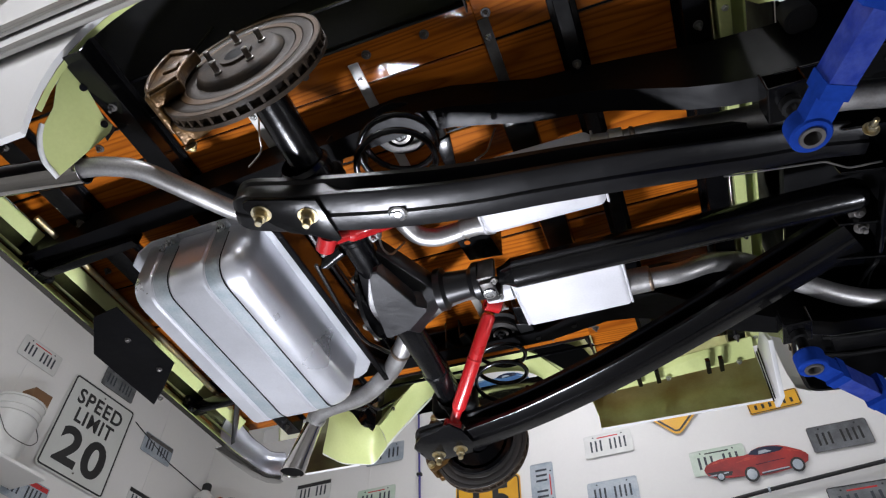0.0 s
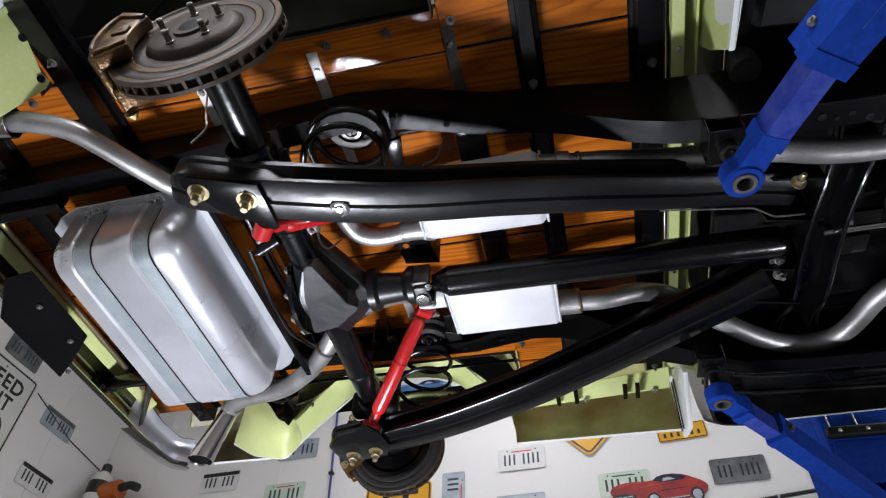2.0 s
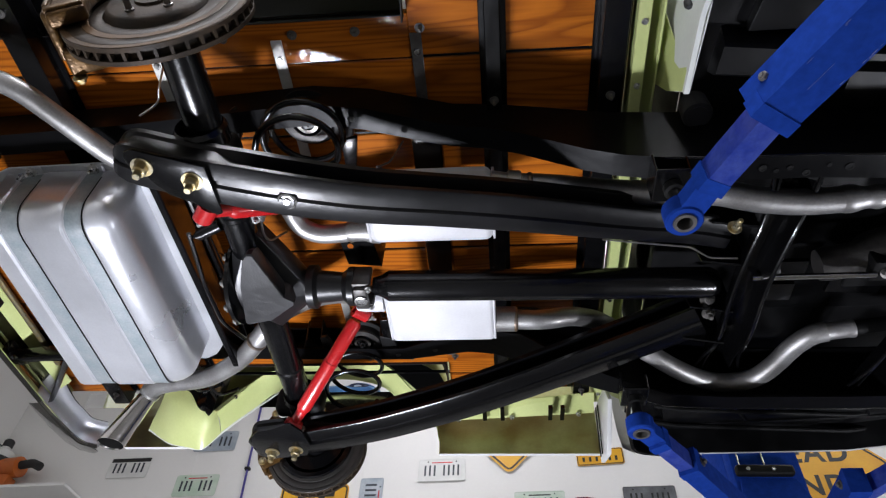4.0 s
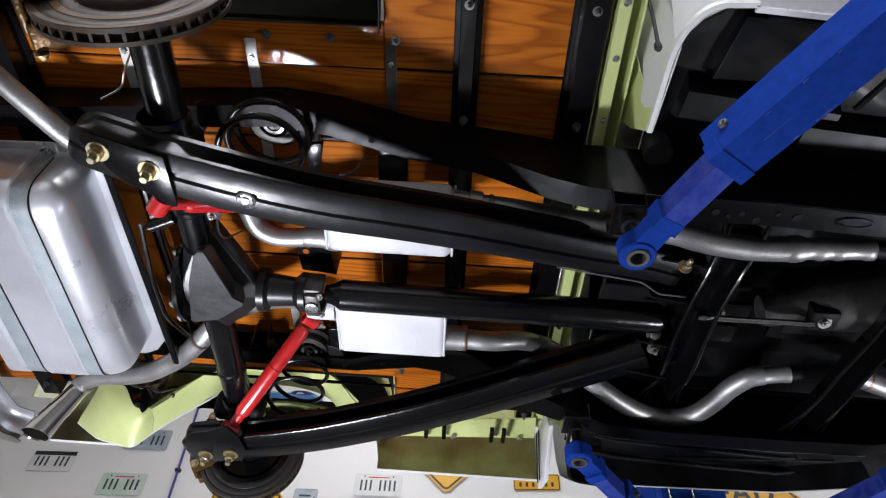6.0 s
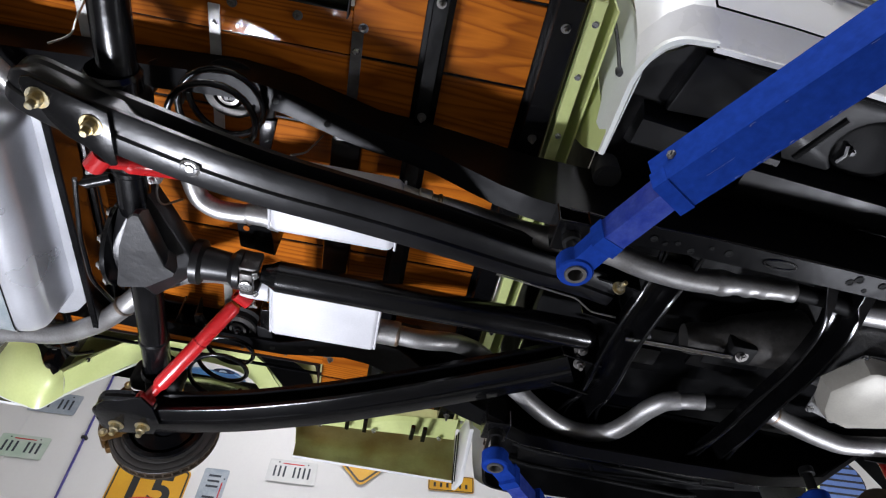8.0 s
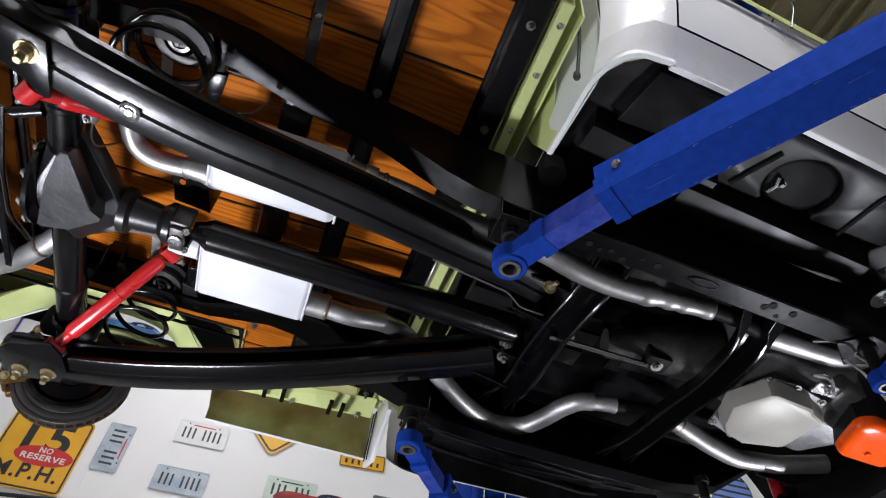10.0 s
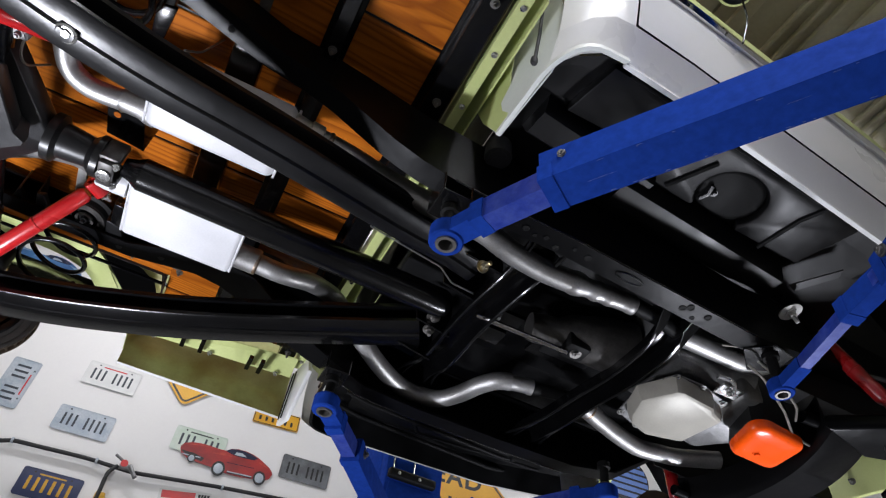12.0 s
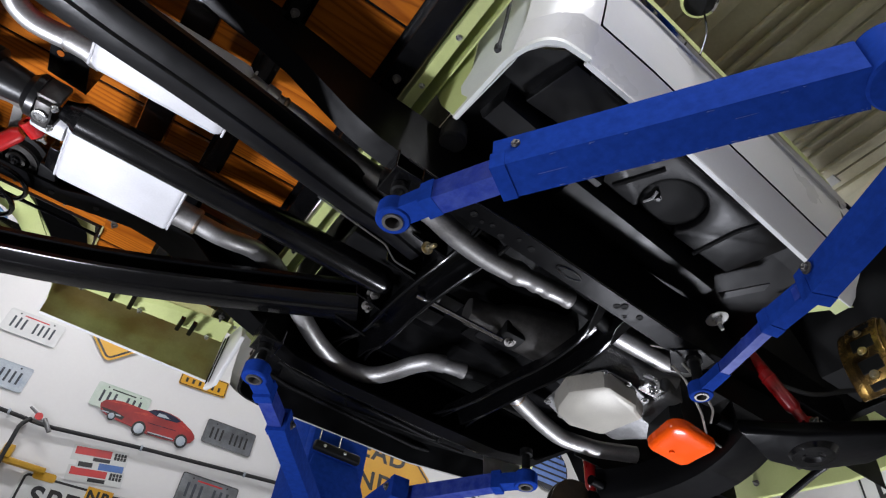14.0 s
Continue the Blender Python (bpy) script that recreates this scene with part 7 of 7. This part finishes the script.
part("sign_word", f.text("SPEED", 0, 0.11, 0.15, 0.003, 0.004, 0.42), SIGNBLACK, s2)
part("yellow_tag", f.rect(0.03, 0.16, 0.14, 0.235, 0.003, 0.004), SIGNYELLOW, s2, "small yellow tag")
part("tag_word", f.text("NR", 0.095, 0.187, 0.08, 0.0045, 0.003), SIGNBLACK, s2)
part("yellow_tag", f.rect(-0.24, -0.13, 0.2, 0.245, 0.003, 0.004, 0.015), YELLOWP, s2, "small yellow tag")
f = Face("front", 1.085, 3.06, 0, 0.012)
s3 = thing("speed_limit_sign", f.o, "white metal speed sign on the front wall", "road sign")
part("sign_sheet", f.rect(-0.40, 0.40, -0.45, 0.30, 0, 0.002, 0.03), SIGNWHITE, s3)
part("sign_border", f.border(-0.385, 0.385, -0.435, 0.285, 0.016, 0.002, 0.003, 0.03), SIGNBLACK, s3)
part("sign_word", f.text("LIMIT", 0, 0.12, 0.22, 0.003, 0.006, 0.56), SIGNBLACK, s3)


# cut-out cars
def cutout(u, z, length, paint, label, turn=0.0):
    f = Face("far", u, z, turn, 0.01)
    k = length
    t = thing("car_cutout", f.o, label, "wall decoration")
    body = [(-0.51, 0.03), (-0.515, 0.06), (-0.487, 0.1), (-0.42, 0.128), (-0.33, 0.14), (-0.24, 0.137), (-0.1, 0.122), (-0.03, 0.124), (0.01, 0.156), (0.09, 0.172), (0.18, 0.168), (0.27, 0.148), (0.34, 0.118), (0.41, 0.075), (0.46, 0.045), (0.5, 0.005), (0.515, -0.03), (0.49, -0.085), (0.45, -0.108), (0.36, -0.12), (0.29, -0.128), (0.15, -0.135), (0.03, -0.132), (-0.06, -0.12), (-0.14, -0.1), (-0.3, -0.08), (-0.42, -0.055), (-0.49, -0.015)]
    part("car_body", prism([f.p(x * k, y * k) for x, y in body], f.c * 0.004, 0.0006, 1), paint, t)
    glass = [(-0.04, 0.118), (0.0, 0.148), (0.06, 0.163), (0.14, 0.164), (0.24, 0.146), (0.32, 0.112), (0.28, 0.085), (0.15, 0.082), (0.05, 0.09)]
    part("car_glass", prism([f.p(x * k, y * k, 0.004) for x, y in glass], f.c * 0.0008, 0), GLASSY, t)
    # side window, lit fender tops, dark sill and grille
    part("car_window", prism([f.p(x * k, y * k, 0.0048) for x, y in ((0.06, 0.094), (0.075, 0.13), (0.14, 0.132), (0.2, 0.1))], f.c * 0.0005, 0), PSILVER, t)
    for pts in (((-0.48, 0.095), (-0.33, 0.128), (-0.2, 0.122), (-0.33, 0.108)), ((-0.18, 0.06), (-0.05, 0.095), (0.04, 0.07), (-0.07, 0.06)), ((0.3, 0.09), (0.4, 0.062), (0.46, 0.03), (0.38, 0.045))):
        part("paint_highlight", prism([f.p(x * k, y * k, 0.004) for x, y in pts], f.c * 0.0005, 0), HIGHRED if paint is CARRED else HIGHBLUE, t)
    for pts in (((-0.5, 0.02), (-0.36, 0.012), (-0.24, -0.02), (-0.26, -0.06), (-0.42, -0.04)), ((0.03, -0.1), (0.3, -0.098), (0.3, -0.122), (0.03, -0.126))):
        part("shaded_panel", prism([f.p(x * k, y * k, 0.004) for x, y in pts], f.c * 0.0005, 0), SIGNBLACK, t)
    part("chrome_line", f.rect(-0.48 * k, -0.28 * k, -0.028 * k, -0.016 * k, 0.004, 0.005), PSILVER, t)
    part("chrome_line", f.rect(0.03 * k, 0.3 * k, -0.112 * k, -0.1 * k, 0.0046, 0.005), PSILVER, t)
    part("side_crease", f.rect(0.0 * k, 0.3 * k, -0.01 * k, -0.004 * k, 0.004, 0.0047), GLASSY, t)
    for cx, cy, r in ((-0.068, -0.097, 0.084), (0.383, -0.102, 0.08), (-0.37, -0.05, 0.05)):
        base = Matrix.Translation(f.p(cx * k, cy * k, 0.004)) @ f.m().to_3x3().to_4x4()
        part("car_tyre", lathe([(r * k, 0), (r * k, 0.0012), (0, 0.0012)], base @ Matrix.Diagonal((0.85, 1, 1, 1)), 24), SIGNBLACK, t)
        part("car_rim", lathe([(r * k * 0.7, 0.0012), (r * k * 0.66, 0.002), (r * k * 0.2, 0.0016), (0, 0.002)], base @ Matrix.Diagonal((0.85, 1, 1, 1)), 20), PSILVER, t)
    return t


cutout(0.815, 2.5, 0.535, CARRED, "flat red sports car cut-out on the wall", 3)
cutout(-0.69, 3.44, 0.46, CARBLUE, "flat blue sports car cut-out on the wall", 0)

# air hose, couplers, cord
hose = thing("air_hose", far_at(0.35, 2.29, 0.02), "black rubber air hose clipped along the wall", "hose")
part("hose_run", tube([far_at(-1.0, 2.2, 0.03), far_at(-0.32, 2.265, 0.03), far_at(-0.27, 2.285, 0.03), far_at(0.12, 2.297, 0.03), far_at(0.35, 2.285, 0.03), far_at(0.82, 2.336, 0.03), far_at(1.43, 2.385, 0.03), far_at(2.0, 2.43, 0.03)], 0.011, 12, 0.06), RUBBER, hose)
for u, z in ((-0.27, 2.285), (0.16, 2.297), (0.84, 2.338), (1.43, 2.385)):
    part("hose_clip", join(lathe([(0.012, -0.006), (0.016, -0.006), (0.016, 0.006), (0.012, 0.006)], axis_at(far_at(u, z, 0.03), WM), 16), box(-0.006, 0.006, -0.002, 0.03, -0.004, 0.004, 0.001, 1, Matrix.Translation(far_at(u, z + 0.01, 0.03)) @ ROOM)), PSILVER, hose)
part("air_valve", join(lathe([(0.018, -0.03), (0.018, 0.03)], axis_at(far_at(0.31, 2.30, 0.04), WM), 16), tube([far_at(0.33, 2.31, 0.05), far_at(0.38, 2.25, 0.06)], 0.012, 12), tube([far_at(0.24, 2.35, 0.05), far_at(0.31, 2.315, 0.05)], 0.008, 10)), ALU, hose, "bright brass and steel air valve")
part("valve_tag", lathe([(0.02, 0), (0.02, 0.004), (0, 0.004)], axis_at(far_at(0.30, 2.31, 0.06), -WN), 16), SIGNRED, hose)
part("drop_hose", tube([far_at(0.27, 2.295, 0.04), far_at(0.24, 2.24, 0.06), far_at(0.245, 2.15, 0.06), far_at(0.25, 1.9, 0.05)], 0.011, 12, 0.04), RUBBER, hose)
part("hose_hook", join(box(-0.05, 0.22, -0.05, -0.02, -0.015, 0.015, 0.006, 2, Matrix.Translation(far_at(0.24, 2.062, 0.0)) @ ROOM), box(-0.02, 0.03, -0.06, -0.01, -0.02, 0.05, 0.006, 2, Matrix.Translation(far_at(0.25, 2.085, 0.0)) @ ROOM)), YELLOWP, hose, "yellow plastic hose hook")
cord = thing("hanging_cord", far_at(-1.31, 3.0, 0.02), "dark blue cord hanging down the wall", "cord")
part("cord_run", tube([far_at(-1.37, 3.95, 0.015), far_at(-1.335, 3.36, 0.015), far_at(-1.305, 2.86, 0.015), far_at(-1.27, 2.2, 0.015)], 0.0075, 10), PVCBLUE, cord)
for z in (3.36, 2.86):
    part("cord_clip", box(-0.018, 0.018, -0.03, 0.0, -0.01, 0.01, 0.003, 1, Matrix.Translation(far_at(-1.335 + (3.36 - z) * 0.06, z, 0.0)) @ ROOM), SIGNBLACK, cord)
ec = thing("wall_cable", rear_at(2.4, 3.14, 0.01), "thin dark cable run along the rear wall", "cable")
part("cable_run", tube([rear_at(1.86, 3.27, 0.006), rear_at(2.28, 3.145, 0.006), rear_at(2.70, 3.10, 0.006)], 0.004, 8), SIGNBLACK, ec)

DISCNAVY = mat("sign_navy", (0.006, 0.008, 0.02), 0.4, 0, 0.15, 20, 120, 0.01)
DISCBLUE = mat("sign_light_blue", (0.14, 0.25, 0.62), 0.4, 0, 0.15, 20, 120, 0.01)
# striped disc beyond the front wheel
f = Face("far", 3.64, 3.225, 0, 0.02)
dz = thing("striped_disc", f.o, "round dark sign with light blue stripes on the wall", "sign")
part("disc_sheet", lathe([(0.19, 0), (0.19, 0.004), (0, 0.004)], f.m(), 40), DISCNAVY, dz)
for i in range(6):
    y = -0.13 + i * 0.052
    w = math.sqrt(max(0.0, 0.18 ** 2 - y * y))
    part("disc_stripe", f.rect(-w, w, y - 0.017, y + 0.017, 0.004, 0.006), DISCBLUE, dz)

# corner shelf with a bottle and an orange tool; pail on the rear wall
sh = thing("corner_shelf", rear_at(2.4, 2.66, 0.15), "white painted board shelf across the corner", "shelf")
part("shelf_board", box(REAR + 0.002, REAR + 0.26, 2.35, FAR - 0.003, 2.66, 2.68, 0.003, 1, ROOM), WALL, sh)
part("shelf_board", box(REAR + 0.26, REAR + 0.85, FAR - 0.24, FAR - 0.003, 2.66, 2.68, 0.003, 1, ROOM), WALL, sh)
bt = thing("bottle", rear_at(2.60, 2.68, 0.15), "white plastic bottle with a black label and cap", "bottle")
bo = axis_at(rear_at(2.60, 2.68, 0.15), (0, 0, 1)) @ Matrix.Scale(1.55, 4)
part("bottle_body", lathe([(0, 0), (0.05, 0.0), (0.052, 0.006), (0.052, 0.17), (0.046, 0.2), (0.022, 0.215), (0.022, 0.225)], bo, 32), PAIL, bt)
part("bottle_label", lathe([(0.0528, 0.10), (0.0532, 0.10), (0.0532, 0.165), (0.0528, 0.165)], bo, 32), SIGNBLACK, bt, "black printed label")
part("bottle_cap", lathe([(0.023, 0.222), (0.023, 0.255), (0.018, 0.262), (0, 0.262)], bo, 20), SIGNBLACK, bt)
tl = thing("power_tool", far_at(-2.95, 2.68, 0.12), "orange and black hand tool lying on the shelf", "tool")
part("tool_body", join(tube([far_at(-3.1, 2.86, 0.12), far_at(-2.93, 2.87, 0.13)], 0.07, 20), box(-0.06, 0.06, -0.05, 0.05, 0, 0.12, 0.01, 2, Matrix.Translation(far_at(-3.02, 2.68, 0.12)))), ORANGEP, tl)
part("tool_grip", tube([far_at(-2.95, 2.88, 0.13), far_at(-2.84, 2.89, 0.14), far_at(-2.77, 2.86, 0.14)], 0.03, 16, 0.03), RUBBER, tl)
ps = thing("wall_shelf", rear_at(0.95, 2.48, 0.12), "narrow white board shelf on the rear wall", "shelf")
part("shelf_board", box(REAR + 0.002, REAR + 0.3, 0.62, 1.2, 2.44, 2.46, 0.003, 1, ROOM), WALL, ps)
pl = thing("paint_pail", rear_at(0.93, 2.46, 0.15), "white plastic pail with a wire handle", "pail")
pm = axis_at(rear_at(0.93, 2.46, 0.15), (0, 0, 1))
part("pail_body", lathe([(0, 0), (0.115, 0), (0.12, 0.006), (0.135, 0.27), (0.142, 0.272), (0.142, 0.285), (0.137, 0.286), (0.138, 0.31), (0.143, 0.312), (0.143, 0.325), (0.14, 0.36), (0.146, 0.362), (0.146, 0.375), (0.0, 0.378)], pm, 40), PAIL, pl)
part("pail_handle", tube([rear_at(0.93 + 0.145, 2.77, 0.15), rear_at(0.93 + 0.17, 2.66, 0.22), rear_at(0.93 + 0.08, 2.56, 0.3), rear_at(0.93 - 0.08, 2.56, 0.3), rear_at(0.93 - 0.145, 2.77, 0.15)], 0.003, 8, 0.06), DULL, pl)
bx = thing("cardboard_box", rear_at(1.02, 2.84, 0.1), "small brown box resting on the pail lid", "box")
part("box_body", box(REAR + 0.09, REAR + 0.21, 0.93, 1.06, 2.838, 2.95, 0.003, 1, ROOM), CARD, bx)

# ---------------------------------------------------------------- overhead door, lamps
DOORP = mat("door_panel", (0.7, 0.66, 0.5), 0.45, 0, 0.2, 3, 60, 0.03, second=(0.52, 0.47, 0.3))
od = thing("overhead_door", (2.6, -1.6, 3.2), "beige ribbed sectional garage door parked under the ceiling", "garage door")
for i in range(5):
    x0 = 1.30 + 0.56 * i
    sec = part("door_section", box(x0, x0 + 0.552, -3.6, -0.25, 3.2, 3.24, 0.006, 2), DOORP, od)
    for dx, w in ((0.06, 0.06), (0.25, 0.018), (0.31, 0.018), (0.37, 0.018), (0.47, 0.05)):
        part("door_rib", box(x0 + dx, x0 + dx + w, -3.58, -0.27, 3.175, 3.2, 0.006, 2), DOORP, sec)
    for y in (-3.3, -1.9, -0.5):
        part("hinge", box(x0 + 0.52, x0 + 0.59, y - 0.03, y + 0.03, 3.19, 3.199, 0.002, 1), ZINC, sec)
for y in (-3.65, -0.2):
    part("door_track", box(1.2, 4.4, y - 0.02, y + 0.02, 3.15, 3.25, 0.004, 1), ZINC, od)
    for x in (1.5, 2.8, 4.2):
        part("track_hanger", box(x - 0.015, x + 0.015, y - 0.01, y + 0.01, 3.25, TOP, 0.002, 1), ZINC, od)


def glow(name, colour, strength):
    m = bpy.data.materials.new(name)
    m.use_nodes = True
    b = m.node_tree.nodes["Principled BSDF"]
    b.inputs["Emission Color"].default_value, b.inputs["Emission Strength"].default_value = (*colour, 1), strength
    b.inputs["Base Color"].default_value = (0.8, 0.8, 0.8, 1)
    return m


TUBE_ON = glow("lit_diffuser", (1.0, 0.98, 0.95), 7.0)
LED_ON = glow("lit_led", (1.0, 0.99, 0.97), 26.0)
# fixtures of the same set, mostly unseen additions
for x, y, z, watts in TUBES:
    fx_ = thing("shop_light", (x, y, z), "white ceiling tube light, most of the set unseen and added as fill", "ceiling light", "shop lights on the ceiling")
    part("light_body", box(x - 0.62, x + 0.62, y - 0.06, y + 0.06, z, z + 0.05, 0.006, 2), PAIL, fx_)
    for dy in (-0.03, 0.03):
        part("light_tube", tube([(x - 0.59, y + dy, z - 0.018), (x + 0.59, y + dy, z - 0.018)], 0.014, 12, up=(0, 0, 1)), TUBE_ON, fx_)
    for dx in (-0.45, 0.45):
        part("hanger_wire", tube([(x + dx, y, z + 0.05), (x + dx + 0.001, y, TOP)], 0.002, 6, up=(0, 1, 0)), WIRE, fx_)
# bodies of both lamps, out of view; the second is only inferred
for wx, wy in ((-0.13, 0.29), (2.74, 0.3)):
    wl = thing("work_light", (wx, wy + 0.03, 0), "twin-head floor work light, out of view, shining up at the truck", "work light", "floor work lights")
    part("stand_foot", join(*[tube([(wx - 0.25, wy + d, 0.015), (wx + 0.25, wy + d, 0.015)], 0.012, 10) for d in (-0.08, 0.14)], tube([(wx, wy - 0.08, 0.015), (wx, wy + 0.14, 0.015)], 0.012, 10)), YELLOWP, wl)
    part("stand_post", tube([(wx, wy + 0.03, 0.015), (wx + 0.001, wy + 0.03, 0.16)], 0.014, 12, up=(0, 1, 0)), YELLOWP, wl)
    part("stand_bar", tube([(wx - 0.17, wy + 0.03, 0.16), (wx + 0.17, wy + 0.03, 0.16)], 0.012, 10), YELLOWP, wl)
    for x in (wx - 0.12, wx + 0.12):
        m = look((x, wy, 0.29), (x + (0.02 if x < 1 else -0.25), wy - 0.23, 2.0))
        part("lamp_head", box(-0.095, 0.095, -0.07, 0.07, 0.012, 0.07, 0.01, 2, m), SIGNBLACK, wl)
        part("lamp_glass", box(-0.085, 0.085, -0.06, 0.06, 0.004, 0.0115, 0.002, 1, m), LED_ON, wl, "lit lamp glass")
